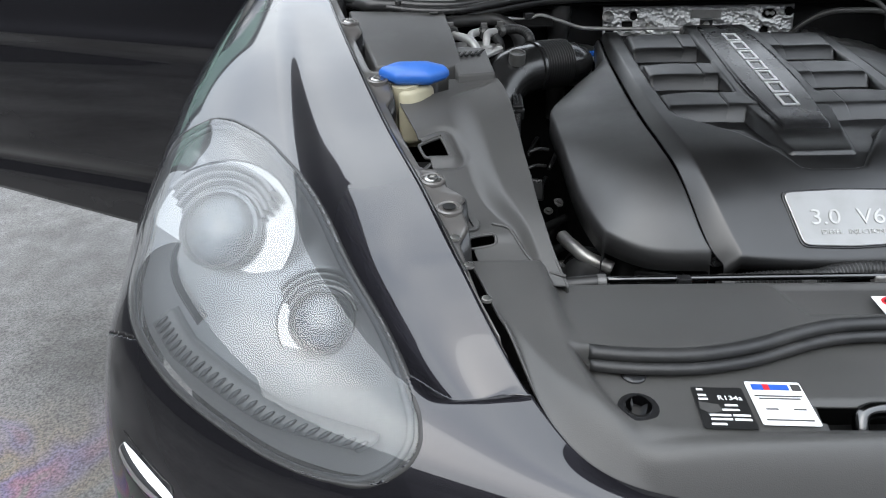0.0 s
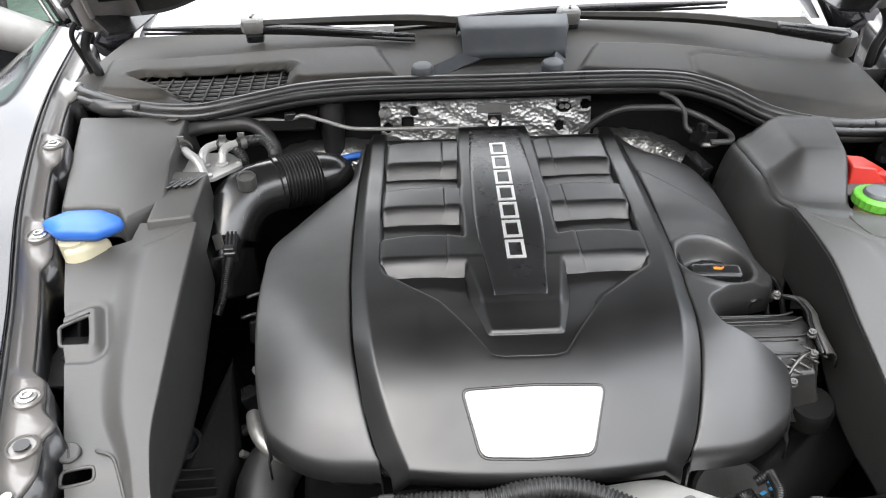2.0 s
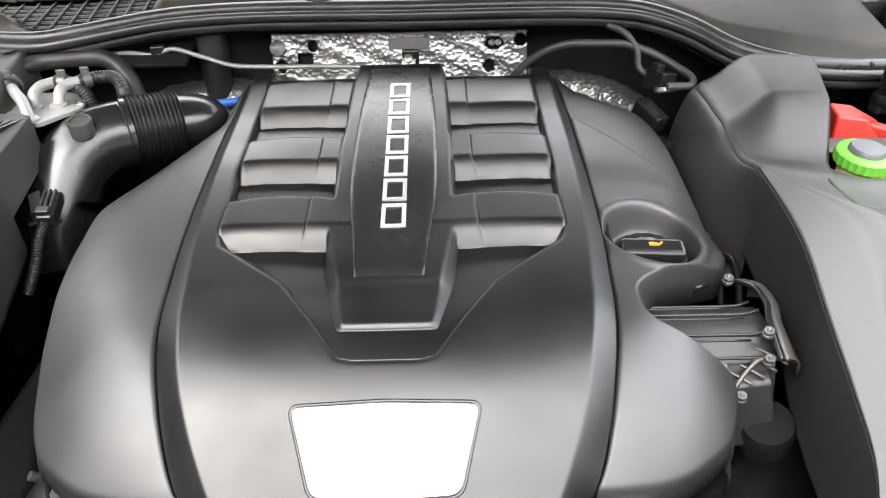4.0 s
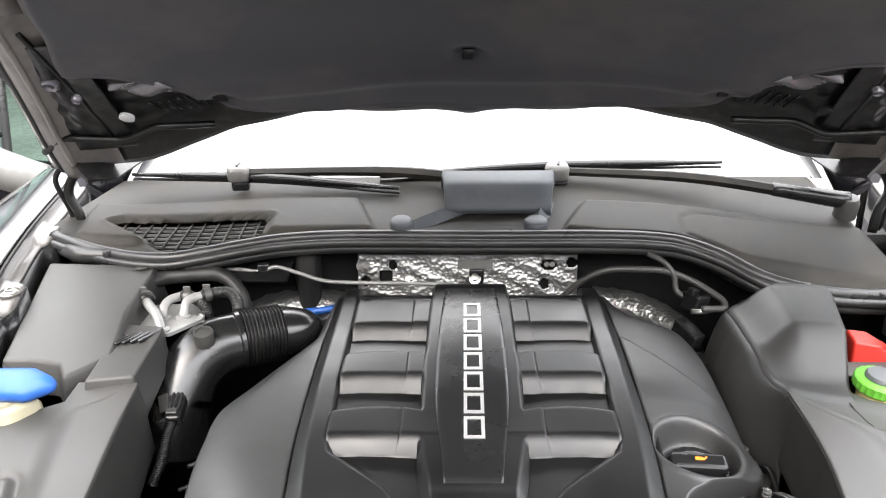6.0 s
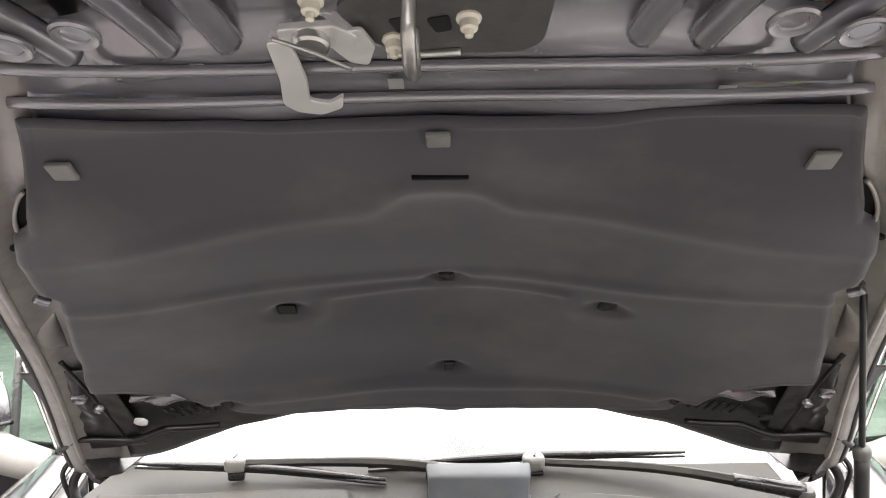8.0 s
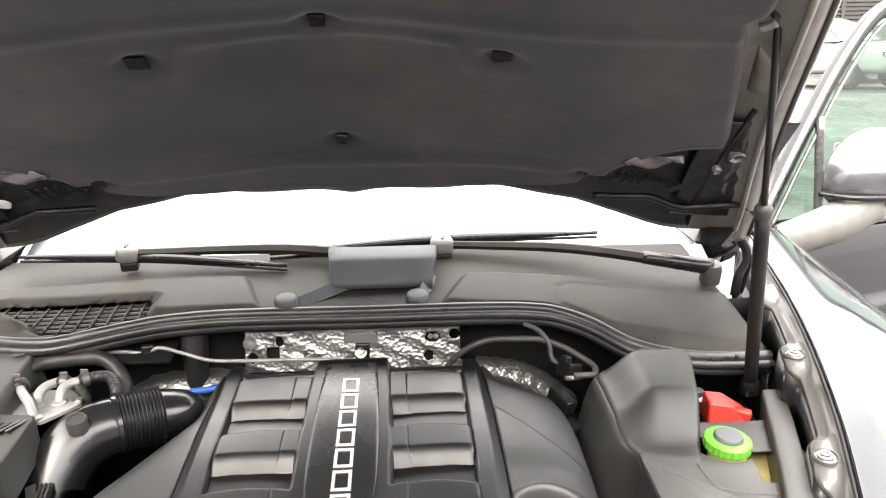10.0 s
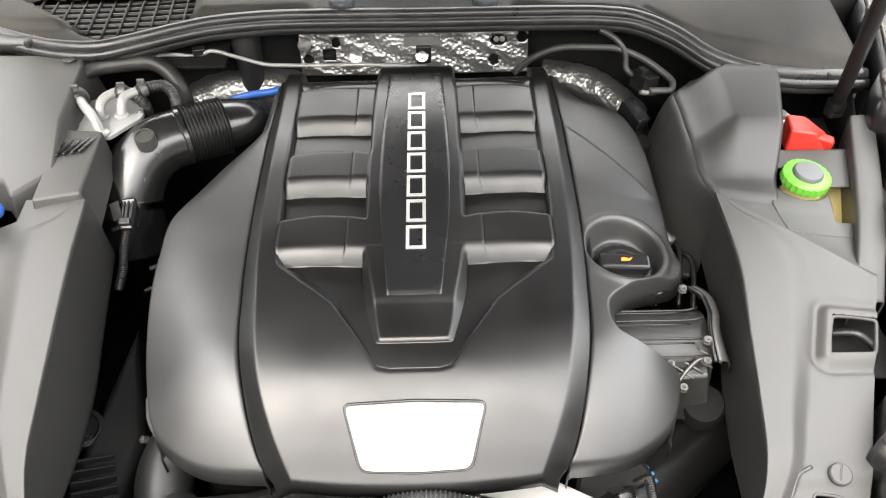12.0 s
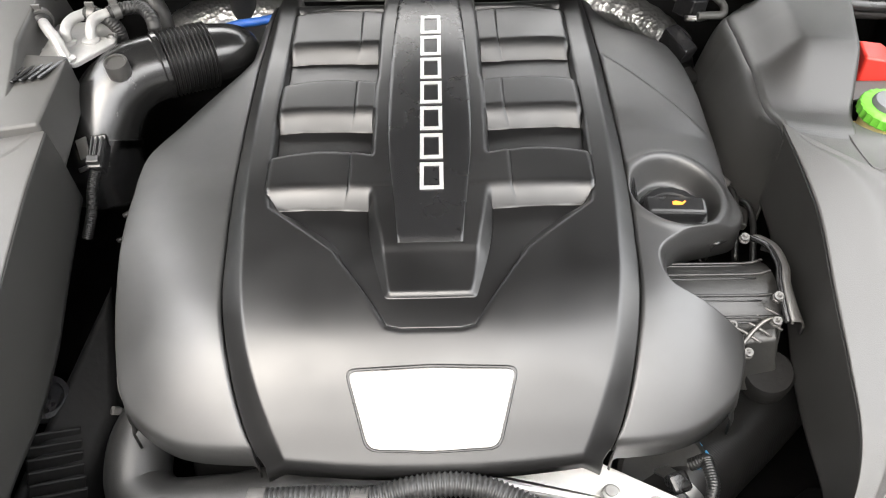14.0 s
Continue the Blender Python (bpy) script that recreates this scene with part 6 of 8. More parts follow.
def side_cover(side):
    """Grey moulded air-guide cover: flat shelf, tall ridge and steep inner face, clips, slots and an opening."""
    cover = thing("side_cover", "grey grained plastic cover between engine and wing", "engine bay cover", group="side covers")
    y = np.linspace(0.795, 1.235, 330)
    if side < 0:
        foot = table([(0.795, -0.398), (0.815, -0.412), (0.865, -0.434), (0.896, -0.454), (0.923, -0.470), (0.97, -0.485), (1.022, -0.495), (1.069, -0.504), (1.145, -0.516), (1.175, -0.512), (1.205, -0.468), (1.235, -0.450)], y)
        crest = table([(0.795, -0.372), (0.819, -0.385), (0.86, -0.396), (0.889, -0.401), (0.935, -0.405), (0.999, -0.411), (1.062, -0.416), (1.132, -0.422), (1.199, -0.430), (1.235, -0.436)], y)
    else:
        foot = table([(0.795, -0.352), (0.827, -0.390), (0.871, -0.421), (0.917, -0.438), (0.985, -0.464), (1.049, -0.485), (1.095, -0.498), (1.130, -0.494), (1.165, -0.470), (1.200, -0.425), (1.235, -0.415)], y)
        crest = table([(0.795, -0.341), (0.835, -0.366), (0.868, -0.377), (0.93, -0.385), (1.01, -0.393), (1.112, -0.402), (1.205, -0.402), (1.235, -0.404)], y)
    base = crest + 0.010 * ramp01(y, 0.9, 1.1) if side < 0 else crest + 0.002
    zf = table([(0.795, 0.912), (0.82, 0.920), (0.852, 0.934), (0.862, 0.942), (0.896, 0.950), (0.923, 0.958), (0.97, 0.973), (1.022, 0.989), (1.07, 1.004), (1.145, 1.023), (1.2, 1.034), (1.235, 1.040)], y)
    top = table([(0.795, 0.905), (0.819, 0.930), (0.86, 0.957), (0.889, 0.969), (0.935, 0.982), (0.999, 0.998), (1.062, 1.015), (1.132, 1.031), (1.199, 1.039), (1.235, 1.040)], y)
    out = flange_x(y) + 0.004
    low = table([(0.795, 0.870), (0.95, 0.860), (1.03, 0.876), (1.10, 0.906), (1.184, 0.930), (1.235, 0.94)], y)
    cols = []
    for f in np.linspace(0, 1, 130):
        cols.append((out + (foot - out) * f, zf + 0 * f))
    for f in np.linspace(0.04, 1, 34):
        rise = ramp01(f, 0, 0.45) * 0.72 + 0.28 * f
        cols.append((foot + (crest - foot) * f, zf + (top - zf) * rise))
    for f in np.concatenate([[0.015, 0.03], np.linspace(0.06, 1, 22)]):
        cols.append((crest + (base - crest) * f ** (0.75 if side < 0 else 1.0), top - (top - low) * f ** (1.2 if side < 0 else 1.0)))
    g = np.stack([np.stack([cx, y, cz], -1) for cx, cz in cols], 1)
    if side > 0:
        g[:, :166, 2] += shelf_height(-g[:, :166, 0], g[:, :166, 1]) - shelf_height(0.2, g[:, :166, 1])
    # pressed frame round the opening, a raised shelf step, a slot
    hole = [(-0.558, 1.044), (-0.526, 1.063), (-0.511, 1.016), (-0.547, 1.016)] if side < 0 else [(-0.549, 1.036), (-0.499, 1.042), (-0.483, 0.995), (-0.536, 0.996)]
    d = polygon_distance(g[..., 0], g[..., 1], hole)
    g[..., 2] -= 0.004 * np.exp(-((d - 0.018) / 0.006) ** 2) - 0.003 * (1 - ramp01(d, 0.004, 0.014))
    sx, sy = (-0.472, 0.855) if side < 0 else (-0.441, 0.841)
    slot = rounded([(sx - 0.018, sy - 0.009), (sx + 0.017, sy - 0.003), (sx + 0.015, sy + 0.009), (sx - 0.019, sy + 0.004)], 0.006)
    gc = (g[1:, 1:] + g[:-1, :-1]) / 2
    keep = (polygon_distance(gc[..., 0], gc[..., 1], hole) > 0) & (polygon_distance(gc[..., 0], gc[..., 1], slot) > 0)
    if side > 0:
        keep &= ~((gc[..., 0] < -0.500) & (gc[..., 1] > 1.168))
    else:
        keep &= ~((gc[..., 0] < -0.515) & (gc[..., 1] > 1.150 + (gc[..., 0] + 0.60) * 0.55))
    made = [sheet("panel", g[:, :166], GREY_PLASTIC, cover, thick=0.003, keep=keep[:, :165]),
            sheet("inner_wall", g[:, 165:], BLACK_GRAINED, cover, "black inner wall", thick=0.003, keep=keep[:, 165:])]
    for x, yy in (((-0.487, 0.877), (-0.413, 0.801)) if side < 0 else ((-0.455, 0.864), (-0.385, 0.797))):
        zz = float(np.interp(yy, y, zf)) + 0.001
        made.append(turned("clip", [(0.0120, -0.002), (0.0120, 0.003), (0.0105, 0.0045), (0.0001, 0.0045)], GREY_PLASTIC, (x, yy, zz), (0, -0.35, 1), cover, "round quarter-turn clip"))
        made.append(box("clip_slot", (0.0025, 0.018, 0.003), COVER_DARK, pose(x, yy, zz + 0.0036, 18, 0, 20), made[-1], bevel=0.0005, segments=1))
    line = [(a, b, float(np.interp(b, y, zf)) + 0.001) for a, b in (((-0.460, 0.880), (-0.441, 0.872), (-0.428, 0.852), (-0.415, 0.828), (-0.400, 0.812), (-0.376, 0.802)) if side < 0 else ((-0.428, 0.872), (-0.412, 0.864), (-0.402, 0.846), (-0.386, 0.826), (-0.366, 0.808), (-0.348, 0.799)))]
    made.append(tube("edge_bead", line, 0.0022, GREY_PLASTIC, cover, n=40, sides=6))
    for name, outline, thick in (("opening_rim", rounded(hole, 0.005), 0.0026), ("slot_rim", slot, 0.0022)):
        ring = [(a, b, float(np.interp(b, y, zf)) - 0.001) for a, b in outline]
        v, f = tube_mesh(ring + ring[:1], thick, 6, 120)
        made.append(mesh_object(name, v, f, GREY_PLASTIC, cover))
    # bracing seen through the opening
    made.append(box("brace", (0.09, 0.10, 0.004), DARK, pose(-0.530, 1.030, 0.955), cover, bevel=0.001))
    made.append(tube("brace_rod", [(-0.552, 1.022, 0.962), (-0.532, 1.034, 0.972), (-0.505, 1.044, 0.962)], 0.005, CAST_DARK, cover, n=10, sides=6))
    if side > 0:
        for ob in made:
            flip_x(ob)


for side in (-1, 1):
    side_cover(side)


def lofted_box(name, low, high, mat, parent=None, label="", bevel=0.008):
    """A moulded box between two outlines given as corner points."""
    bm = bmesh.new()
    a = [bm.verts.new(p) for p in low]
    b = [bm.verts.new(p) for p in high]
    n = len(a)
    bm.faces.new(b)
    bm.faces.new(a[::-1])
    for i in range(n):
        bm.faces.new((a[i], a[(i + 1) % n], b[(i + 1) % n], b[i]))
    bmesh.ops.recalc_face_normals(bm, faces=bm.faces)
    bmesh.ops.bevel(bm, geom=bm.edges[:], offset=bevel, segments=3, affect="EDGES", profile=0.5)
    ob = part(name, bm, mat, parent, label, smooth=True)
    m = ob.modifiers.new("flat_faces", "WEIGHTED_NORMAL")
    m.mode, m.weight = "FACE_AREA", 100
    return ob


def fuse_box():
    fb = thing("fuse_box_cover", "grey plastic fuse box cover beside the wing", "fuse box")
    top = [(-0.712, 1.545, 1.098), (-0.524, 1.540, 1.094), (-0.507, 1.37, 1.078), (-0.492, 1.284, 1.054), (-0.536, 1.236, 1.046), (-0.551, 1.258, 1.056), (-0.600, 1.268, 1.057), (-0.636, 1.268, 1.056)]
    low = [(-0.722, 1.55, 1.02), (-0.512, 1.55, 1.02), (-0.492, 1.37, 1.01), (-0.478, 1.280, 1.01), (-0.534, 1.224, 1.01), (-0.553, 1.246, 1.01), (-0.603, 1.256, 1.01), (-0.642, 1.256, 1.01)]
    lofted_box("lid", low, top, GREY_PLASTIC, fb, "grained grey lid", 0.005)
    turned("emblem", [(0.010, 0), (0.010, 0.001), (0.008, 0.0015), (0.0001, 0.0012)], GREY_PLASTIC, (-0.545, 1.525, 1.0945), (0, 0, 1), fb)
    lofted_box("trunking", [(-0.53, 1.37, 1.0), (-0.447, 1.37, 1.0), (-0.432, 1.23, 0.98), (-0.50, 1.20, 0.98)],
               [(-0.515, 1.375, 1.062), (-0.452, 1.372, 1.060), (-0.440, 1.236, 1.050), (-0.500, 1.222, 1.050)], GREY_PLASTIC, fb, "slotted grey trunking", 0.004)
    for i in range(5):
        x = -0.500 + i * 0.0100
        box("vent_slot", (0.0056, 0.052, 0.004), COVER_DARK, pose(x, 1.330 + i * 0.003, 1.0585, -4, 0, -14), fb, bevel=0.001, segments=1)
    return fb


fuse_box()


def washer_filler():
    w = thing("washer_filler", "ivory washer tank neck with blue cap", "washer tank")
    cap = rounded([(-0.058, 0.000), (-0.030, 0.022), (0.020, 0.024), (0.052, 0.008), (0.056, -0.004), (0.026, -0.026), (-0.030, -0.024)], 0.006, 4)
    bm = bmesh.new()
    rings = []
    for k, h in ((0.93, -0.006), (1.0, 0.000), (0.985, 0.006), (0.90, 0.011), (0.55, 0.015), (0.15, 0.016)):
        rings.append([bm.verts.new((x * k, y * k, h)) for x, y in cap])
    n = len(cap)
    for r0, r1 in zip(rings, rings[1:]):
        for i in range(n):
            bm.faces.new((r0[i], r0[(i + 1) % n], r1[(i + 1) % n], r1[i]))
    bm.faces.new(rings[-1])
    bm.faces.new(rings[0][::-1])
    bmesh.ops.transform(bm, matrix=pose(-0.568, 1.186, 1.062, 14, 0, -2), verts=bm.verts)
    part("cap", bm, BLUE, w, "bright blue flip cap", smooth=True)
    turned("neck", [(0.023, -0.10), (0.023, -0.02), (0.021, 0.0), (0.0001, 0.0)], IVORY, (-0.582, 1.178, 1.050), (-0.1, -0.15, 1), w, "ivory tank neck", 28)
    lofted_box("tank_shoulder", [(-0.594, 1.145, 0.96), (-0.545, 1.145, 0.96), (-0.53, 1.20, 0.96), (-0.600, 1.20, 0.96)],
               [(-0.590, 1.152, 1.044), (-0.570, 1.156, 1.046), (-0.535, 1.185, 1.049), (-0.598, 1.20, 1.050)], IVORY, w, bevel=0.01)


washer_filler()


def intake_duct():
    d = thing("intake_duct", "black plastic intake pipe with corrugated section", "air duct")
    run = [(-0.440, 1.335, 0.870), (-0.441, 1.346, 0.925), (-0.436, 1.364, 0.958), (-0.421, 1.388, 0.987), (-0.393, 1.412, 1.005), (-0.357, 1.430, 1.011)]
    elbow = tube("elbow", run, lambda t: 0.0525 - 0.0085 * t, ELBOW, d, "smooth black elbow", n=40, sides=32)
    tube("bellows", [(-0.360, 1.429, 1.011), (-0.332, 1.445, 1.010), (-0.304, 1.462, 1.008)], ribbed(0.0415, 0.0040, 12), HOSE, d, "corrugated rubber bellows", n=150, sides=32)
    tube("cone", [(-0.306, 1.461, 1.008), (-0.285, 1.473, 1.006), (-0.268, 1.484, 1.003), (-0.255, 1.492, 1.000), (-0.248, 1.497, 0.998)],
         lambda t: 0.042 - 0.010 * t - 0.018 * t ** 5, ELBOW, d, "tapered black end", n=26, sides=32)
    turned("plug", [(0.0150, -0.016), (0.0150, 0.003), (0.0142, 0.005), (0.0120, 0.005), (0.0115, 0.002), (0.0001, 0.002)], GREY_PLASTIC, (-0.394, 1.372, 1.046), (0.05, -0.25, 1), elbow, "round plug", 32)
    turned("collar", [(0.043, -0.003), (0.0465, -0.003), (0.0465, 0.003), (0.043, 0.003)], ELBOW, (-0.361, 1.428, 1.011), (0.074, 0.045, 0), d, "", 32)
    turned("clamp", [(0.0515, -0.005), (0.054, -0.005), (0.054, 0.005), (0.0515, 0.005)], DARK_STEEL, (-0.4385, 1.355, 0.944), (0.12, 0.50, 0.86), elbow, "worn steel hose clamp", 32)
    box("clamp_screw", (0.020, 0.012, 0.012), DARK_STEEL, pose(-0.420, 1.312, 0.972, 40, 0, 15), elbow, bevel=0.002)


intake_duct()


def sensor_plug():
    s = thing("sensor_plug", "black sensor plug with corrugated cable", "plug")
    body = box("body", (0.020, 0.042, 0.020), COVER_DARK, pose(-0.401, 1.262, 0.983, 22, 0, 4), s, bevel=0.003)
    for k in range(3):
        box("ridge", (0.0032, 0.036, 0.004), COVER, pose(-0.407 + 0.006 * k, 1.262, 0.994, 22, 0, 4), body, bevel=0.001)
    box("latch", (0.016, 0.010, 0.006), COVER, pose(-0.401, 1.247, 0.990, 22, 0, 4), body, bevel=0.0015)
    box("tag", (0.014, 0.026, 0.002), BRUSHED, pose(-0.424, 1.276, 0.986, 35, -20, 10), s, "worn metal tag", bevel=0)
    tube("cable", [(-0.401, 1.242, 0.976), (-0.404, 1.226, 0.962), (-0.407, 1.208, 0.938), (-0.418, 1.196, 0.910)], ribbed(0.0058, 0.0011, 30), HOSE, s, "corrugated cable sleeve", n=200, sides=8)
    for x, yy, z in ((-0.432, 1.262, 0.962), (-0.382, 1.230, 0.915), (-0.388, 1.205, 0.895)):
        tube("wire", [(x, yy, z), (x + 0.016, yy + 0.004, z + 0.004), (x + 0.034, yy + 0.012, z)], 0.003, CONDUIT, s, n=12, sides=6)


sensor_plug()


def heater_pipes():
    h = thing("heater_pipe_block", "silver pipe bracket with two bent metal pipes and hoses", "pipe bracket")
    slab("bracket", rounded([(-0.530, 1.412), (-0.512, 1.396), (-0.449, 1.374), (-0.414, 1.433), (-0.424, 1.466), (-0.452, 1.490), (-0.505, 1.488), (-0.536, 1.460)], 0.008), 1.040, 1.046, HEATER_METAL, Matrix(), h, "bare aluminium plate", bevel=0.0015)
    for x, y in ((-0.424, 1.445), (-0.509, 1.412)):
        hexbolt("bolt", (x, y, 1.046), (0, 0, 1), 0.004, STEEL, h)
    pipes = (((-0.461, 1.384, 1.044), (-0.466, 1.390, 1.054), (-0.474, 1.401, 1.064), (-0.489, 1.419, 1.068), (-0.507, 1.444, 1.068)),
             ((-0.476, 1.429, 1.044), (-0.476, 1.432, 1.060), (-0.475, 1.447, 1.066), (-0.469, 1.458, 1.068), (-0.460, 1.468, 1.068)),
             ((-0.447, 1.434, 1.044), (-0.446, 1.442, 1.060), (-0.444, 1.452, 1.066), (-0.437, 1.461, 1.068), (-0.428, 1.468, 1.068)))
    for p in pipes:
        pipe = tube("metal_pipe", p, 0.0072, HEATER_METAL, h, "bright bent metal pipe", n=30, sides=14)
        turned("foot", [(0.0115, 0.0), (0.0115, 0.003), (0.008, 0.005)], HEATER_METAL, (p[0][0], p[0][1], 1.046), (0, 0, 1), pipe, "", 18)
    ends = (((-0.507, 1.444, 1.068), (-0.525, 1.469, 1.070), (-0.531, 1.505, 1.072), (-0.512, 1.530, 1.075), (-0.475, 1.541, 1.076), (-0.437, 1.547, 1.076), (-0.407, 1.540, 1.070), (-0.381, 1.523, 1.045), (-0.374, 1.515, 1.00)),
            ((-0.460, 1.468, 1.068), (-0.443, 1.469, 1.066), (-0.427, 1.465, 1.058), (-0.420, 1.465, 1.040), (-0.428, 1.475, 1.01)),
            ((-0.428, 1.468, 1.068), (-0.412, 1.479, 1.069), (-0.393, 1.483, 1.069), (-0.372, 1.465, 1.066), (-0.365, 1.452, 1.055), (-0.369, 1.463, 1.02)))
    radii = (0.0125, 0.0085, 0.0085)
    for p, r in zip(ends, radii):
        hose = tube("hose", p, r if r > 0.01 else ribbed(r, 0.0008, 26), RUBBER, h, "black rubber hose", n=130, sides=12)
        a, b = Vector(p[0]), Vector(p[1])
        ax = (b - a).normalized()
        turned("hose_clamp", [(r + 0.0005, -0.005), (r + 0.003, -0.005), (r + 0.003, 0.005), (r + 0.0005, 0.005)], DULL_ALU, tuple(a + ax * 0.010), tuple(ax), hose, "spring steel clamp", 20)
        box("clamp_ear", (0.012, 0.004, 0.008), DULL_ALU, Matrix.Translation(a + ax * 0.010 + Vector((0, 0, r + 0.005))), hose, bevel=0.001)


heater_pipes()


# ---- rear of the bay ----
def heat_shields():
    s = thing("heat_shield", "crumpled embossed foil heat shield on the firewall", "heat shield")
    x, k = np.meshgrid(np.linspace(-0.200, 0.190, 140), np.linspace(0, 1, 36), indexing="ij")
    notch = polygon_distance(x, k, [(-0.158, 0.36), (-0.136, 0.36), (-0.136, 0.62), (-0.158, 0.62)])
    holes = [(-0.186, 0.36), (-0.137, 0.74), (0.140, 0.74), (0.132, 0.30), (0.180, 0.80)]
    wob = 0.0012 * np.sin(x * 61 + k * 5) * np.sin(k * 9 + x * 23)
    g = np.dstack([x, 1.616 + 0.016 * k + wob, 1.008 + 0.074 * k])
    kc, xc = (k[1:, 1:] + k[:-1, :-1]) / 2, (x[1:, 1:] + x[:-1, :-1]) / 2
    keep = notch[1:, 1:] > 0
    for (hx, hk), hw in zip(holes, (0.008, 0.007, 0.014, 0.009, 0.010)):
        keep &= np.hypot((xc - hx) / hw, (kc - hk) / 0.12) > 1
    sheet("foil", g, FOIL, s, thick=0.001, keep=keep, flip=True)
    # dark sheet that paints the shade seen through the foil's holes
    sheet("backing", g[::10, ::7] + np.array([0, 0.012, 0]), DARK, s, "dark sheet behind the holes in the foil")
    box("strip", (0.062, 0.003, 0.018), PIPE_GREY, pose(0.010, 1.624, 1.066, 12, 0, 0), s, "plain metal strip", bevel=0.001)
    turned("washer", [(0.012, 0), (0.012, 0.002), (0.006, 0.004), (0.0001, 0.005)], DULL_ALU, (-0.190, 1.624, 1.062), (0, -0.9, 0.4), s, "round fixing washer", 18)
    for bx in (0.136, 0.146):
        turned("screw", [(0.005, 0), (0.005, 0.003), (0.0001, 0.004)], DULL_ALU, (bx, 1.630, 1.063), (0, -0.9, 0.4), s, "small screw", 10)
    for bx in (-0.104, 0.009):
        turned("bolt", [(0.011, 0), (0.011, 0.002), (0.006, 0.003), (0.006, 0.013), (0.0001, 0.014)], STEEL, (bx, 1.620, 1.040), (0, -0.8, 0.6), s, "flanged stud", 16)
    # black box painted as the dark recess round the bolt
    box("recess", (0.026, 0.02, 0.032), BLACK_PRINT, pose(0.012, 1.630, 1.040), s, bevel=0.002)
    for nm, pts, r in (("left", ((-0.415, 1.600, 0.925), (-0.36, 1.640, 0.958), (-0.29, 1.650, 0.965), (-0.215, 1.640, 0.955)), 0.044),
                       ("right", ((0.220, 1.640, 0.985), (0.270, 1.625, 0.985), (0.325, 1.585, 0.978), (0.365, 1.530, 0.960)), 0.030)):
        t2 = thing("pipe_shield", "embossed foil sleeve round a hot pipe", "heat shield", group="pipe shields")
        v, f = tube_mesh(pts, r, 24, 40)
        v = [Vector(p) + Vector((0, 0, 0.002 * math.sin(p[0] * 190) * math.sin(p[1] * 160))) for p in v]
        mesh_object("sleeve", v, f, FOIL, t2)
        if nm == "right":
            tube("edge_pipe", [(0.235, 1.60, 0.965), (0.30, 1.57, 0.962), (0.345, 1.52, 0.95)], 0.006, HOSE, t2, n=20, sides=8)
            v, f = tube_mesh([(0.36, 1.53, 0.95), (0.365, 1.47, 0.90), (0.36, 1.40, 0.84)], 0.03, 14, 16)
            mesh_object("lower_sleeve", v, f, HOSE, t2)


heat_shields()


def rear_lines():
    pipe = tube("brake_pipe", [(-0.445, 1.582, 1.062), (-0.437, 1.580, 1.068), (-0.402, 1.580, 1.072), (-0.366, 1.580, 1.068), (-0.346, 1.580, 1.074), (-0.337, 1.580, 1.077), (-0.301, 1.580, 1.067),
                (-0.252, 1.580, 1.051), (-0.211, 1.580, 1.048), (-0.08, 1.582, 1.045), (0.0, 1.586, 1.038), (0.05, 1.592, 1.028)], 0.0036, PIPE_GREY, None, n=130, sides=8)
    tagged(pipe, "thin grey metal pipe running along the firewall", "pipe")
    box("pipe_clip", (0.020, 0.014, 0.012), COVER_DARK, pose(-0.357, 1.582, 1.076, 0, 0, 15), pipe, "black pipe clip", bevel=0.002)
    post = turned("drain_spout", [(0.026, 0.09), (0.024, 0.05), (0.020, 0.0), (0.0195, -0.06), (0.019, -0.15)], RUBBER, (-0.290, 1.628, 1.000), (0, 0, 1), None, "", 24)
    tagged(post, "dusty rubber drain spout below the scuttle", "drain spout")
    hose = tube("blue_hose", [(-0.318, 1.575, 0.935), (-0.335, 1.582, 0.955), (-0.325, 1.590, 0.976), (-0.300, 1.594, 0.984), (-0.26, 1.598, 0.988), (-0.215, 1.61, 0.992)], 0.0065, BLUE, None, n=40, sides=12)
    tagged(hose, "bright blue hose behind the engine cover", "hose")
    loom = thing("wiring_loom", "grey taped wiring with black plug on the firewall", "wiring")
    tube("cable", [(0.165, 1.588, 1.022), (0.19, 1.580, 1.050), (0.22, 1.572, 1.070), (0.26, 1.566, 1.078), (0.31, 1.562, 1.078), (0.36, 1.555, 1.066), (0.395, 1.535, 1.050), (0.412, 1.512, 1.040),
                   (0.404, 1.494, 1.036), (0.372, 1.494, 1.036)], 0.0055, GREY_PLASTIC, loom, "grey sleeved cable", n=110, sides=8)
    tube("cable", [(0.300, 1.580, 1.100), (0.325, 1.565, 1.090), (0.340, 1.556, 1.070), (0.345, 1.548, 1.045), (0.365, 1.535, 1.035)], 0.0050, GREY_PLASTIC, loom, n=50, sides=8)
    plug = box("plug", (0.030, 0.036, 0.030), COVER_DARK, pose(0.372, 1.532, 1.032, 0, 10, 30), loom, "black cable plug", bevel=0.003)
    box("plug_latch", (0.014, 0.014, 0.012), COVER, pose(0.366, 1.528, 1.052, 0, 10, 30), plug, bevel=0.002)
    tube("plug_pin", [(0.36, 1.508, 1.026), (0.378, 1.498, 1.030), (0.395, 1.500, 1.034)], 0.0045, STEEL, plug, n=8, sides=8)
    box("lower_plug", (0.024, 0.05, 0.028), COVER_DARK, pose(0.352, 1.49, 0.995, 20, 0, 30), loom, bevel=0.003)
    box("lower_plug", (0.028, 0.028, 0.028), HOSE, pose(0.36, 1.45, 0.96, 20, 0, 30), loom, bevel=0.004)


rear_lines()


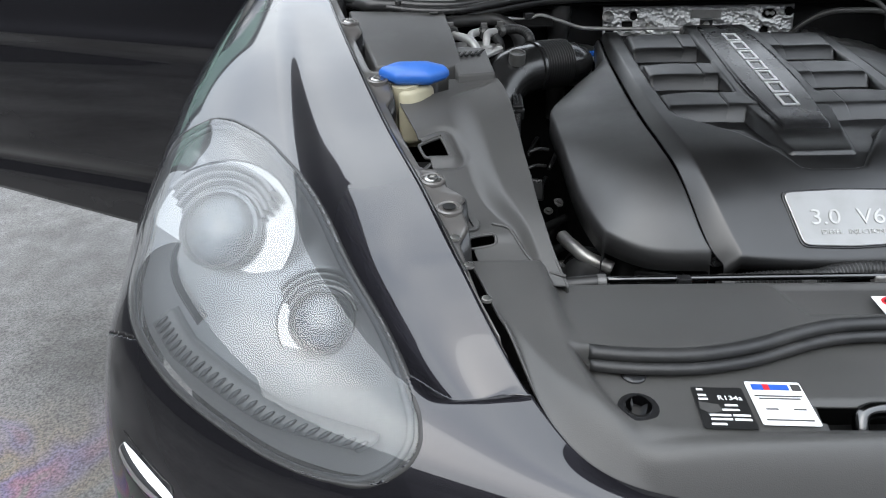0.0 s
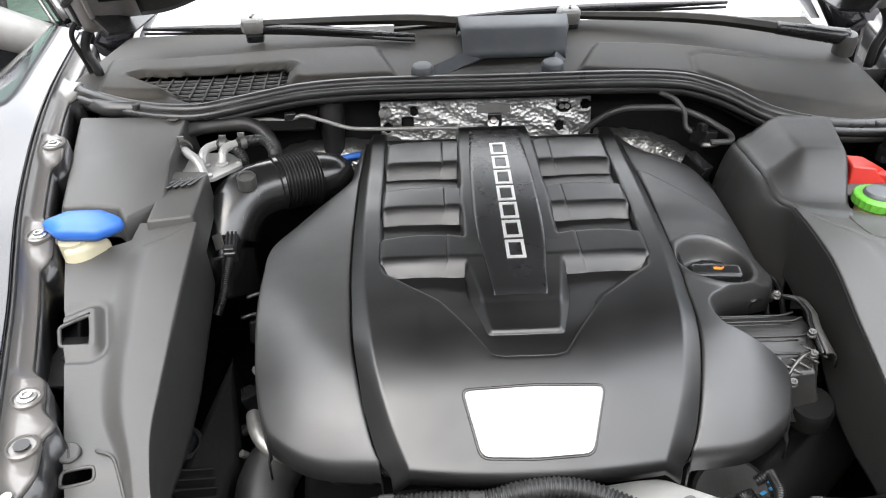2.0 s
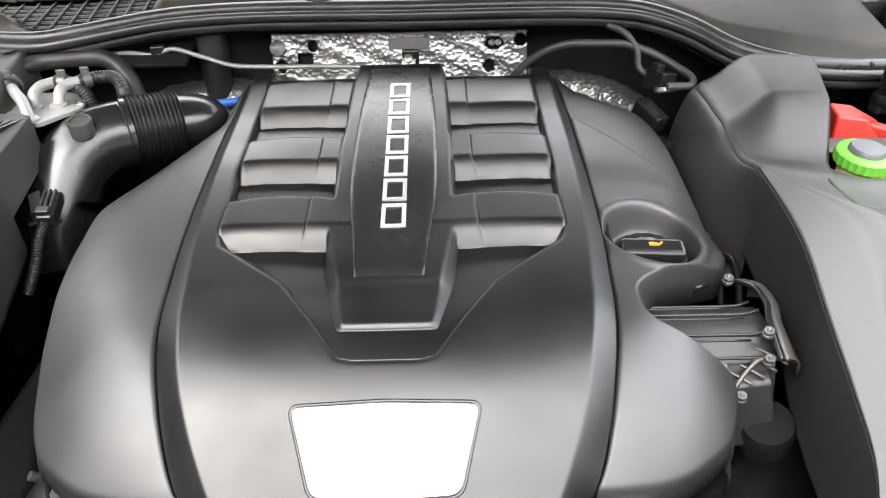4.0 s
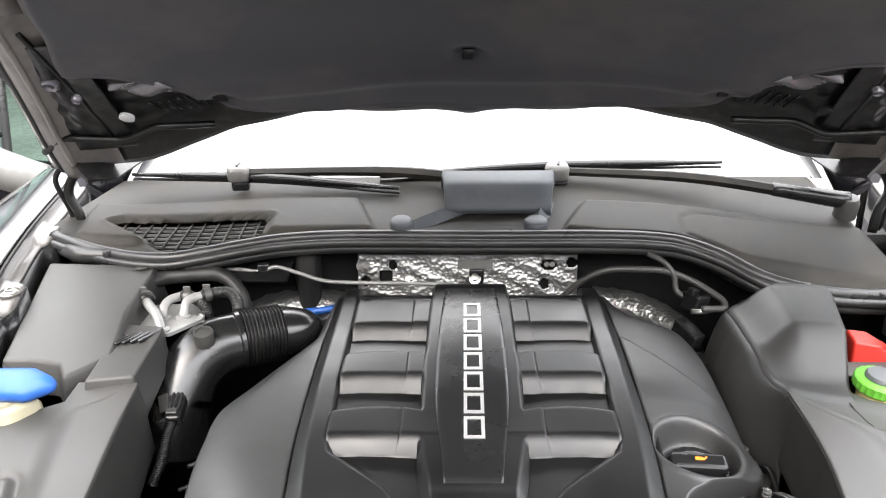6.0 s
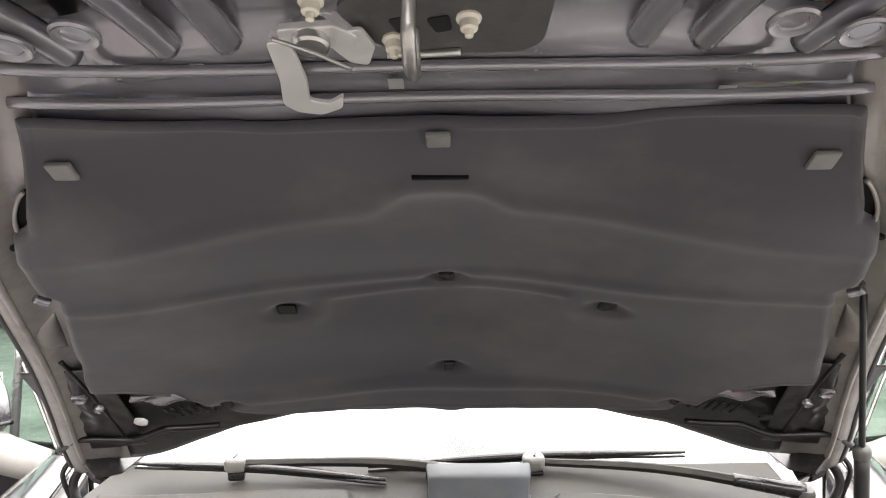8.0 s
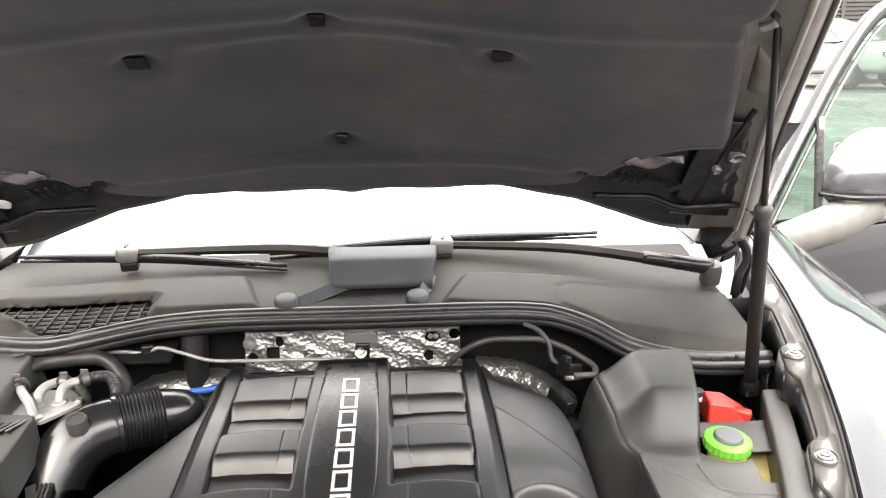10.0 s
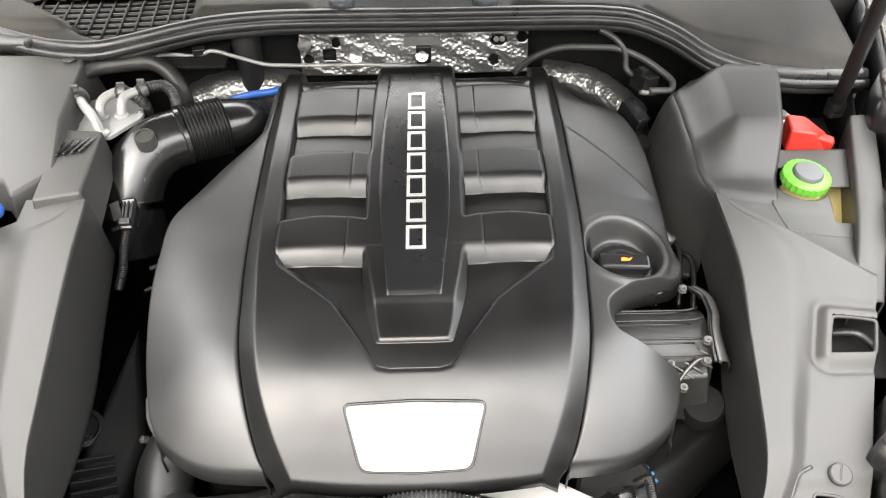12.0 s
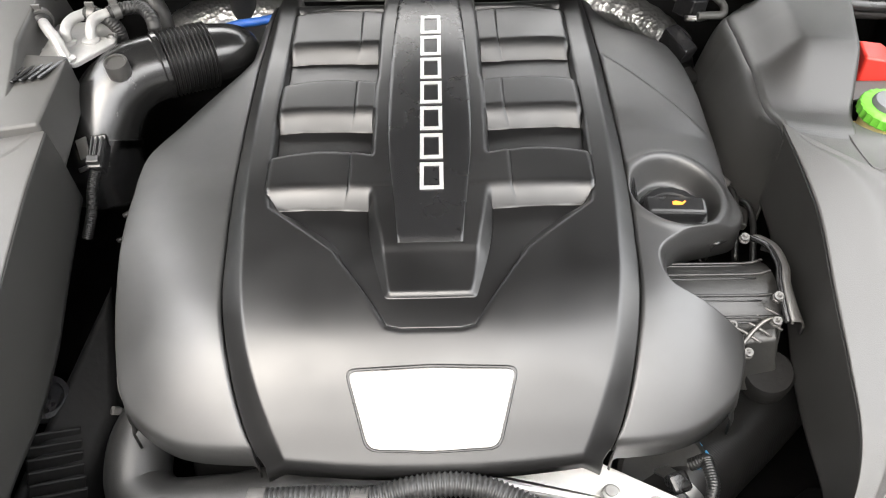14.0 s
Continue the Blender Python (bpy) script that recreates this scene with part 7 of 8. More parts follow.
# ---- right-hand side: box, tanks, terminal ----
def right_box():
    """Tall moulded cover: dark inner slope, soft ridge, and a rounded drum standing on its shelf."""
    b = thing("air_box_cover", "tall grey grained plastic cover with raised lid", "engine bay cover")
    y = np.linspace(1.212, 1.506, 150)[:, None]
    back = ramp01(y, 1.455, 1.506)
    ridge = 0.4045 - 0.004 * np.sin(np.pi * np.clip((y - 1.22) / 0.2, 0, 1)) + 0.030 * back ** 2
    right = np.minimum(0.552 + 0.273 * (y - 1.457), 0.556) - 0.012 * back ** 3
    right = np.maximum(right, 0.478)
    w = np.linspace(0, 1, 150)[None, :]
    x = ridge + (right - ridge) * w
    shelf = shelf_height(x, y) + 0.001
    top = 1.077 + 0.045 * (y - 1.457) - 0.006 * back ** 2 + 0.003 * np.sin(np.pi * w)
    front = ramp01(y + 0.10 * np.maximum(0.46 - x, 0) - 0.004 * np.sin(np.pi * w), 1.262, 1.352)
    inner = ramp01(x, ridge + 0.002, ridge + 0.062)
    z = shelf + (top - shelf) * front * (0.48 + 0.52 * inner)
    z = z - 0.005 * (1 - ramp01(y, 1.215, 1.240)) - 0.006 * np.clip(1 - w / 0.05, 0, 1) ** 2 - 0.004 * np.clip((w - 0.955) / 0.045, 0, 1) ** 2.4
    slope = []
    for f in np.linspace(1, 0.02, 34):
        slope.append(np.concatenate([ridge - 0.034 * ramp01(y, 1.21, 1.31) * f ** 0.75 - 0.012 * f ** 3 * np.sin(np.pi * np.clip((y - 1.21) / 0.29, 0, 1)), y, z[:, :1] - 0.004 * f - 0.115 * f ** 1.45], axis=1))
    wall = []
    for f in np.linspace(0.04, 1, 10):
        wall.append(np.concatenate([right + 0.0025 * np.sqrt(f), y, z[:, -1:] - 0.085 * f], axis=1))
    grid = np.concatenate([np.dstack([x, y + 0 * x, z]), np.stack(wall, 1)], axis=1)
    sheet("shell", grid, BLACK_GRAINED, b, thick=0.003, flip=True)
    # inner slope, split off the shell to darken it; same plastic as the shell
    sheet("inner_wall", np.stack(slope + [np.concatenate([x[:, :1], y, z[:, :1]], axis=1)], 1), BLACK_GRAINED, b, "black inner wall", thick=0.003, flip=True)
    turned("emblem", [(0.011, 0), (0.011, 0.001), (0.009, 0.002), (0.0001, 0.0016)], GREY_PLASTIC, (0.510, 1.462, 1.0775), (0, 0, 1), b, "small round moulded emblem")


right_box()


def coolant_tank():
    c = thing("coolant_tank", "yellowed coolant tank with bright green cap", "coolant tank")
    lofted_box("tank", [(0.50, 1.18, 0.88), (0.66, 1.18, 0.88), (0.68, 1.33, 0.88), (0.52, 1.33, 0.88)],
               [(0.515, 1.19, 0.975), (0.645, 1.19, 0.975), (0.665, 1.32, 0.985), (0.53, 1.32, 0.985)], CREAM, c, "yellowed translucent tank", 0.012)
    turned("neck", [(0.026, -0.03), (0.026, 0.03)], CREAM, (0.541, 1.270, 0.99), (0, 0, 1), c)
    cap = turned("cap", [(0.031, -0.010), (0.033, -0.008), (0.033, 0.003), (0.031, 0.005), (0.022, 0.006)], GREEN, (0.540, 1.268, 1.030), (0.05, -0.12, 1), c, "bright green ribbed cap", 72, -0.05, 24)
    turned("cap_knob", [(0.021, 0.004), (0.020, 0.010), (0.018, 0.012), (0.0001, 0.012)], material("grey_cap_knob", (0.09, 0.095, 0.10), 0.45), (0.540, 1.268, 1.030), (0.05, -0.12, 1), cap, "grey cap centre", 24)
    tube("hose_stub", [(0.585, 1.205, 0.985), (0.605, 1.203, 0.988), (0.640, 1.203, 0.985)], 0.0065, NUT_WHITE, c, "white hose stub", n=12, sides=10)
    sx, sy = np.meshgrid(np.linspace(0.480, 0.645, 150), np.linspace(1.162, 1.358, 150), indexing="ij")
    drop = 0.030 * np.clip(1 - (1.358 - sy) / 0.006, 0, 1) ** 2
    g = np.dstack([sx, sy, shelf_height(sx, sy) - 0.002 - drop])
    opening = rounded([(0.5545, 1.188), (0.602, 1.190), (0.612, 1.262), (0.567, 1.262)], 0.006)
    cx, cy = (sx[1:, 1:] + sx[:-1, :-1]) / 2, (sy[1:, 1:] + sy[:-1, :-1]) / 2
    keep = (polygon_distance(cx, cy, opening) > 0) & (np.hypot(cx - 0.535, (cy - 1.270) * 0.92) > 0.038)
    sheet("shelf", g, GREY_PLASTIC, c, "grey shelf round the cap", thick=0.003, keep=keep)
    ry = np.linspace(1.062, 1.402, 60)[:, None]
    left = 0.534 + (0.649 - 0.534) * (ry - 1.062) / 0.340
    width = 0.036 + 0 * ry
    rz = table([(1.062, 0.996), (1.10, 1.009), (1.16, 1.028), (1.235, 1.036), (1.402, 1.042)], ry)
    prof = [(0.0, -0.06), (0.0, -0.004), (0.03, -0.001), (0.10, 0.0), (0.90, 0.0), (0.97, -0.001), (1.0, -0.004), (1.0, -0.05)]
    sheet("rail", np.stack([np.concatenate([left + width * a, ry, rz + h], axis=1) for a, h in prof], 1), GREY_PLASTIC, c, "grey side rail", thick=0.002)


coolant_tank()


def jump_terminal():
    j = thing("jump_start_terminal", "red plastic cap on a battery terminal", "terminal")
    lofted_box("red_cap", [(0.553, 1.352, 1.0), (0.612, 1.335, 1.0), (0.622, 1.365, 1.0), (0.592, 1.398, 1.0), (0.558, 1.400, 1.0)],
               [(0.556, 1.358, 1.036), (0.590, 1.350, 1.034), (0.612, 1.362, 1.026), (0.588, 1.392, 1.038), (0.560, 1.395, 1.040)], RED, j, "bright red cap", 0.004)
    box("tab", (0.026, 0.018, 0.016), RED, pose(0.606, 1.352, 1.018, 0, 10, -20), j, bevel=0.003)
    turned("stud", [(0.017, -0.01), (0.017, 0.012), (0.009, 0.014), (0.008, 0.022), (0.0001, 0.022)], STEEL, (0.560, 1.412, 1.012), (-0.1, -0.2, 1), j, "rusty terminal stud", 16)
    j.location.y = 0.018
    slab("base", [(0.54, 1.33), (0.64, 1.33), (0.66, 1.47), (0.55, 1.47)], 0.965, 0.985, DARK, Matrix(), j)


jump_terminal()


# ---- engine parts round the cover ----
def engine_block():
    """Dark engine mass below the cover, with ledges and small fittings in the gaps."""
    e = thing("engine", "dark grimy engine with pipes and fittings below its cover", "engine")
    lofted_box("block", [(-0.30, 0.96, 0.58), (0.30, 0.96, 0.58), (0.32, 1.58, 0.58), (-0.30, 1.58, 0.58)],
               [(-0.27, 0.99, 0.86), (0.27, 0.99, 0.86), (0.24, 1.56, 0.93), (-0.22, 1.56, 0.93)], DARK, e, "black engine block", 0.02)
    rng = random.Random(5)
    for i in range(26):
        side = -1 if i < 15 else 1
        y = rng.uniform(1.02, 1.42)
        x = side * rng.uniform(0.335, 0.385)
        z = rng.uniform(0.72, 0.86)
        if i % 3 == 0:
            box("fitting", (rng.uniform(0.02, 0.045), rng.uniform(0.02, 0.05), rng.uniform(0.02, 0.04)), COVER_DARK, pose(x, y, z, rng.uniform(-20, 20), 0, rng.uniform(-40, 40)), e, bevel=0.004)
        elif i % 3 == 1:
            tube("fuel_line", [(x, y, z), (x - side * 0.02, y + 0.04, z + 0.02), (x - side * 0.03, y + 0.09, z - 0.01)], rng.uniform(0.004, 0.008), HOSE, e, n=14, sides=8)
        else:
            hexbolt("bolt", (x, y, z + 0.02), (rng.uniform(-0.5, 0.5), -0.5, 1), 0.005, DULL_ALU, e, "steel bolt")
    for y0 in (1.07, 1.16):
        tube("engine_pipe", [(-0.40, y0 - 0.02, 0.79), (-0.37, y0, 0.800), (-0.32, y0 + 0.03, 0.81)], 0.008, DARK, e, n=16, sides=10)
    for i in range(6):
        x = 0.345 + 0.012 * (i % 3)
        tube("wire", [(x, 1.42 - 0.03 * i, 0.90), (x + 0.02, 1.36 - 0.03 * i, 0.93), (x + 0.01, 1.28 - 0.03 * i, 0.89)], 0.004, HOSE, e, n=18, sides=6)
    box("bracket", (0.07, 0.03, 0.012), DULL_ALU, pose(0.365, 1.235, 0.905, 10, 10, -20), e, "dull aluminium bracket", bevel=0.003)
    tube("stub", [(0.345, 1.27, 0.91), (0.36, 1.26, 0.935), (0.372, 1.25, 0.93)], 0.009, DULL_ALU, e, n=12, sides=10)
    tube("steam_pipe", [(-0.345, 1.05, 0.845), (-0.335, 1.02, 0.845), (-0.318, 0.998, 0.838), (-0.28, 0.985, 0.825)], 0.010, ALU, e, "bare bent metal pipe", n=30, sides=14)


engine_block()


def accessory_housing():
    """Ribbed dark casting in the recess of the cover, with a bright bracket and bolts."""
    a = thing("throttle_housing", "ribbed dark grey metal housing with bright bolts", "engine part")
    x, k = np.meshgrid(np.linspace(0.215, 0.372, 30), np.linspace(0, 1, 50), indexing="ij")
    ang = radians(8) + radians(165) * k
    yc, zc, r = 1.078, 0.893, 0.054
    sheet("ribbed_body", np.dstack([x, yc - r * np.cos(ang), zc + r * np.sin(ang)]), CAST_DARK, a)
    for deg in (42, 66, 94, 120):
        c, s1 = math.cos(radians(deg)), math.sin(radians(deg))
        tube("rib", [(0.216, yc - (r + 0.001) * c, zc + (r + 0.001) * s1), (0.30, yc - (r + 0.001) * c, zc + (r + 0.001) * s1), (0.352, yc - (r + 0.001) * c, zc + (r + 0.001) * s1),
                     (0.368, yc - (r + 0.004) * c, zc + (r + 0.006) * s1)], 0.0016, CAST_DARK, a, n=16, sides=6)
        # black line beside each rib paints the shade in its crease
        tube("rib_shade_line", [(0.216, yc - r * math.cos(radians(deg - 6)), zc + r * math.sin(radians(deg - 6))), (0.352, yc - r * math.cos(radians(deg - 6)), zc + r * math.sin(radians(deg - 6)))], 0.0012, BLACK_PRINT, a, n=8, sides=6)
    lofted_box("web", [(0.29, 1.00, 0.85), (0.375, 1.00, 0.85), (0.375, 1.07, 0.85), (0.27, 1.07, 0.85)],
               [(0.315, 1.022, 0.905), (0.368, 1.020, 0.915), (0.370, 1.06, 0.935), (0.285, 1.06, 0.925)], CAST_DARK, a, "dark cast web", 0.004)
    for i in range(4):
        o = Vector((0.322 + 0.011 * i, 1.034 + 0.004 * i, 0.920 + 0.005 * i))
        tube("fin", [tuple(o), tuple(o + Vector((0.012, -0.008, -0.002))), tuple(o + Vector((0.026, -0.018, -0.006)))], 0.0016, DULL_ALU, a, n=8, sides=6)
    rim = curve_through([(0.362, 1.138, 0.950), (0.372, 1.112, 0.960), (0.374, 1.085, 0.961), (0.369, 1.060, 0.957), (0.368, 1.040, 0.951), (0.370, 1.020, 0.940)], 40)
    v, f = tube_mesh([tuple(q) for q in rim], 0.0034, 8, 40)
    mesh_object("gasket", v, f, COVER_DARK, a, "dark gasket")
    rim = np.array([tuple(q) for q in rim])
    wide = 0.017 - 0.006 * np.sin(np.linspace(0, np.pi, len(rim)))[:, None]
    sheet("flange", np.stack([rim + np.array([0.003, 0, 0.0])] + [rim + np.array([1, 0.05, h]) * wide * k for k, h in ((0.35, 0.15), (0.7, 0.0), (1.0, -0.35), (1.05, -1.2))], 1), DULL_ALU, a, "dull cast flange", thick=0.002)
    tube("bracket", [(0.322, 1.008, 0.905), (0.345, 1.028, 0.924), (0.356, 1.032, 0.932), (0.384, 1.030, 0.934)], 0.0026, DULL_ALU, a, "dull metal bracket", n=24, sides=6)
    for p in ((0.351, 1.126, 0.957), (0.361, 1.040, 0.955), (0.360, 1.024, 0.935), (0.334, 1.008, 0.905), (0.322, 1.034, 0.918)):
        turned("bolt", [(0.0056, 0), (0.0056, 0.003), (0.0046, 0.004), (0.0046, 0.008), (0.0024, 0.008), (0.0001, 0.006)], DULL_ALU, p, (-0.1, -0.35, 1), a, "dull socket bolt", 16)
    turned("actuator", [(0.027, -0.030), (0.027, -0.002), (0.024, 0.003), (0.0001, 0.004)], DARK, (0.366, 1.010, 0.872), (-0.15, -0.35, 1), a, "round grey actuator", 30)
    for i in range(5):
        tube("wire", [(0.27 + 0.012 * i, 1.135, 0.92), (0.275 + 0.012 * i, 1.128, 0.950), (0.30 + 0.01 * i, 1.140, 0.945)], 0.003, HOSE, a, n=14, sides=6)


accessory_housing()


def charge_hose():
    h = thing("charge_air_hose", "thick black ribbed rubber hose with pale blue print", "hose")
    path = [(0.520, 1.155, 0.760), (0.473, 1.118, 0.745), (0.420, 1.069, 0.740), (0.370, 1.024, 0.738), (0.319, 0.980, 0.736), (0.272, 0.936, 0.734), (0.240, 0.905, 0.730)]
    tube("hose", path, ribbed(0.0475, 0.00018, 130), HOSE, h, n=480, sides=30)
    turned("clamp", [(0.0485, -0.007), (0.0505, -0.007), (0.0505, 0.007), (0.0485, 0.007)], STEEL, (0.272, 0.936, 0.734), (-0.72, -0.68, -0.05), h, "steel hose clamp", 30)
    for i in range(4):
        for k in range(2):
            o = Vector((0.297, 0.966, 0.7865)) + Vector((0.0035, -0.010, -0.0002)) * (i - 1.5) + Vector((-0.011, -0.004, -0.003)) * (k - 0.5)
            box("print_mark", (0.008 - 0.002 * ((i + k) % 2), 0.0045, 0.0012), BLUE_MARK, Matrix.Translation(o) @ pose(0, 0, 0, 0, -12, 22), h, "pale blue printed mark", bevel=0)
    tube("lower_pipe", [(0.46, 0.93, 0.70), (0.40, 0.89, 0.70), (0.36, 0.86, 0.70)], 0.04, DARK, h, n=14, sides=16)


charge_hose()


def coolant_hose():
    h = thing("radiator_hose", "fat black coolant hose in front of the engine", "hose")
    path = [(-0.306, 1.045, 0.790), (-0.314, 1.005, 0.798), (-0.322, 0.972, 0.790), (-0.316, 0.935, 0.774), (-0.275, 0.908, 0.772), (-0.215, 0.908, 0.780), (-0.150, 0.915, 0.790), (-0.070, 0.925, 0.795), (0.02, 0.93, 0.790)]
    tube("hose", path, lambda t: 0.037 - 0.004 * t, RUBBER, h, n=90, sides=28)
    turned("clamp", [(0.037, -0.005), (0.0395, -0.005), (0.0395, 0.005), (0.037, 0.005)], DARK_STEEL, (-0.313, 1.010, 0.797), (0.1, 1, -0.1), h, "steel hose clamp", 28)
    turned("clamp_screw", [(0.004, 0), (0.005, 0.003), (0.005, 0.010), (0.0025, 0.011), (0.0001, 0.010)], DULL_ALU, (-0.348, 1.008, 0.815), (-0.6, -0.4, 0.7), h, "clamp screw", 12)
    for y0 in (0.925, 0.945):
        tube("fuel_pipe", [(-0.245, y0 + 0.045, 0.815), (-0.215, y0 + 0.028, 0.822), (-0.180, y0 + 0.030, 0.815)], 0.006, HOSE, h, n=14, sides=10)


coolant_hose()


def air_filter_side():
    a = thing("air_filter_box", "black ribbed air filter box beside the engine", "air filter box")
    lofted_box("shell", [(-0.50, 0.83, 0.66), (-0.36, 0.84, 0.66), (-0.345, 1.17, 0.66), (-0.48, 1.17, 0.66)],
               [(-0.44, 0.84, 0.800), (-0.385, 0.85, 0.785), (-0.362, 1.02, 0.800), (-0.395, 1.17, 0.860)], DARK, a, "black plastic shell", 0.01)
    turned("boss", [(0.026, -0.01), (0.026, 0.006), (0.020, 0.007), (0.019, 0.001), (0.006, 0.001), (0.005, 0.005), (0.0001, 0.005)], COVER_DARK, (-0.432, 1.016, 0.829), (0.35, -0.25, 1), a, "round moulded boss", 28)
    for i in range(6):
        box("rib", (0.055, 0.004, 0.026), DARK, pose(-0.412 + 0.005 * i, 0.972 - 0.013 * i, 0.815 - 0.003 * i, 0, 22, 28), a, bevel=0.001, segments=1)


air_filter_side()


def front_arm():
    a = thing("timing_cover_arm", "bright bare aluminium bracket below the engine cover", "bracket")
    top = [(0.040, 0.925), (0.135, 0.941), (0.166, 0.943), (0.295, 0.872), (0.262, 0.850), (0.205, 0.868), (0.165, 0.890), (0.090, 0.905)]
    slab("arm", rounded(top, 0.012), -0.02, 0.0, BRIGHT_CAST, pose(0, 0, 0.822, 0, 0, 0), a, bevel=0.004)
    for x, y in ((0.185, 0.893), (0.228, 0.880)):
        turned("lug", [(0.010, -0.003), (0.009, 0.012), (0.006, 0.013), (0.006, 0.016), (0.0001, 0.016)], ALU, (x, y, 0.822), (0, 0, 1), a, "cast lug", 16)
    p = thing("belt_pulley", "grooved dark metal belt pulley with plug", "pulley")
    turned("wheel", [(0.050, -0.025)] + [(0.0505 - 0.0012 * (i % 2), -0.022 + 0.004 * i) for i in range(11)] + [(0.046, 0.022), (0.030, 0.020), (0.0001, 0.016)], CAST_DARK, (0.258, 0.962, 0.765), (0.0, -0.75, 0.65), p, "", 40)
    box("plug", (0.022, 0.022, 0.018), COVER_DARK, pose(0.262, 0.918, 0.806, 20, 0, 20), p, "black plug", bevel=0.004)
    tube("plug_cable", [(0.272, 0.925, 0.830), (0.284, 0.920, 0.846), (0.284, 0.898, 0.846), (0.268, 0.862, 0.828)], ribbed(0.0058, 0.0010, 30), HOSE, p, "corrugated cable sleeve", n=110, sides=10)


front_arm()


def release_cable():
    r = thing("bonnet_release_cable", "shiny dark rod with clips and grey collars", "cable")
    tube("rod", [(-0.335, 0.832, 0.893), (0.0, 0.827, 0.897), (0.295, 0.825, 0.893)], 0.0042, DARK_STEEL, r, "shiny dark rod", n=20, sides=12)
    for s, x0, x1 in ((-1, -0.410, -0.328), (1, 0.288, 0.385)):
        tube("end_hose", [(x0 if s < 0 else x1, 0.831 + (0.012 if s > 0 else 0.004), 0.884), ((x0 + x1) / 2, 0.831, 0.887), (x1 if s < 0 else x0, 0.829, 0.892)], 0.0095, HOSE, r, "rubber end sleeve", n=16, sides=14)
        xe = x1 if s < 0 else x0
        turned("end_collar", [(0.0075, -0.006), (0.0098, -0.005), (0.0098, 0.005), (0.0075, 0.006)], DULL_ALU, (xe, 0.829, 0.892), (1, 0, 0), r, "grey metal collar", 20)
    for x, w, mat in ((-0.228, 0.018, COVER_DARK), (0.020, 0.040, ALU), (0.178, 0.024, ALU)):
        box("clip", (w, 0.012, 0.012), mat, pose(x, 0.827, 0.893), r, "rod clip", bevel=0.002)


release_cable()


def front_loom():
    l = thing("corrugated_conduit", "black corrugated cable conduit in front of the engine", "conduit")
    path = [(-0.160, 0.872, 0.862), (-0.101, 0.871, 0.868), (-0.052, 0.869, 0.870), (-0.012, 0.877, 0.874), (0.025, 0.880, 0.876), (0.059, 0.876, 0.874), (0.088, 0.866, 0.869), (0.121, 0.850, 0.864), (0.16, 0.838, 0.845)]
    tube("conduit", path, ribbed(0.0102, 0.0022, 66), CONDUIT, l, n=500, sides=16)
    turned("end_sleeve", [(0.011, -0.008), (0.0132, -0.007), (0.0132, 0.009), (0.011, 0.010)], GREY_PLASTIC, (-0.160, 0.872, 0.862), (1, 0, 0), l, "grey end sleeve", 20)
    turned("band", [(0.0125, -0.009), (0.014, -0.008), (0.014, 0.008), (0.0125, 0.009)], GREY_PLASTIC, (-0.060, 0.8665, 0.868), (1, 0, 0), l, "grey band", 20)
    for i in range(3):
        tube("wire", [(-0.165, 0.866, 0.858 + 0.003 * i), (-0.195, 0.855 - 0.004 * i, 0.850), (-0.215 + 0.01 * i, 0.835, 0.83)], 0.003, (HOSE, RED, HOSE)[i], l, ("", "red wire", "")[i], n=16, sides=6)
    for i in range(4):
        tube("wire", [(-0.20 + 0.016 * i, 0.838, 0.838), (-0.19 + 0.016 * i, 0.822, 0.845), (-0.175 + 0.016 * i, 0.812, 0.835)], 0.003, (RED, HOSE, WHITE, RED)[i], l, ("red wire", "", "white wire", "red wire")[i], n=12, sides=6)


front_loom()


# ---- slam panel over the radiator ----
SEAL_LINE = [(0.0, 0.722), (0.038, 0.721), (0.101, 0.715), (0.149, 0.699), (0.184, 0.684), (0.218, 0.673), (0.278, 0.664), (0.335, 0.667), (0.368, 0.673)]


def slam_height(x, y):
    """Height of the black panel: plateau behind the seal, sunken tray with labels in front, rounded rim."""
    ax = np.abs(x)
    seal = table(SEAL_LINE, np.clip(ax, 0, 0.368)) + 0.006
    side = table([(0.50, 0.305), (0.57, 0.335), (0.62, 0.362), (0.70, 0.384), (0.80, 0.394), (0.83, 0.396)], y)
    z = 0.876 + 0.020 * ramp01(y, seal - 0.006, seal + 0.004)
    z = z + 0.002 * np.sin(y * 30)
    # side arms climb towards the wing covers
    arm = table([(0.50, 0.860), (0.56, 0.876), (0.62, 0.892), (0.70, 0.908), (0.80, 0.927), (0.83, 0.932)], y)
    k = ramp01(ax, side - 0.010, side + 0.014)
    z = z * (1 - k) + arm * k
    # raised front rim, then the fall to the bumper
    rim = ramp01(0.572 - y, 0.0, 0.022)
    z = z + rim * 0.012 * (1 - k)
    # shallow pressed field in the rear plateau
    field = polygon_distance(x, y, [(-0.135, 0.812), (-0.118, 0.735), (0.118, 0.735), (0.135, 0.812)])
    z = z - 0.005 * (1 - ramp01(field, -0.012, 0.0)) * (y > seal)
    return z


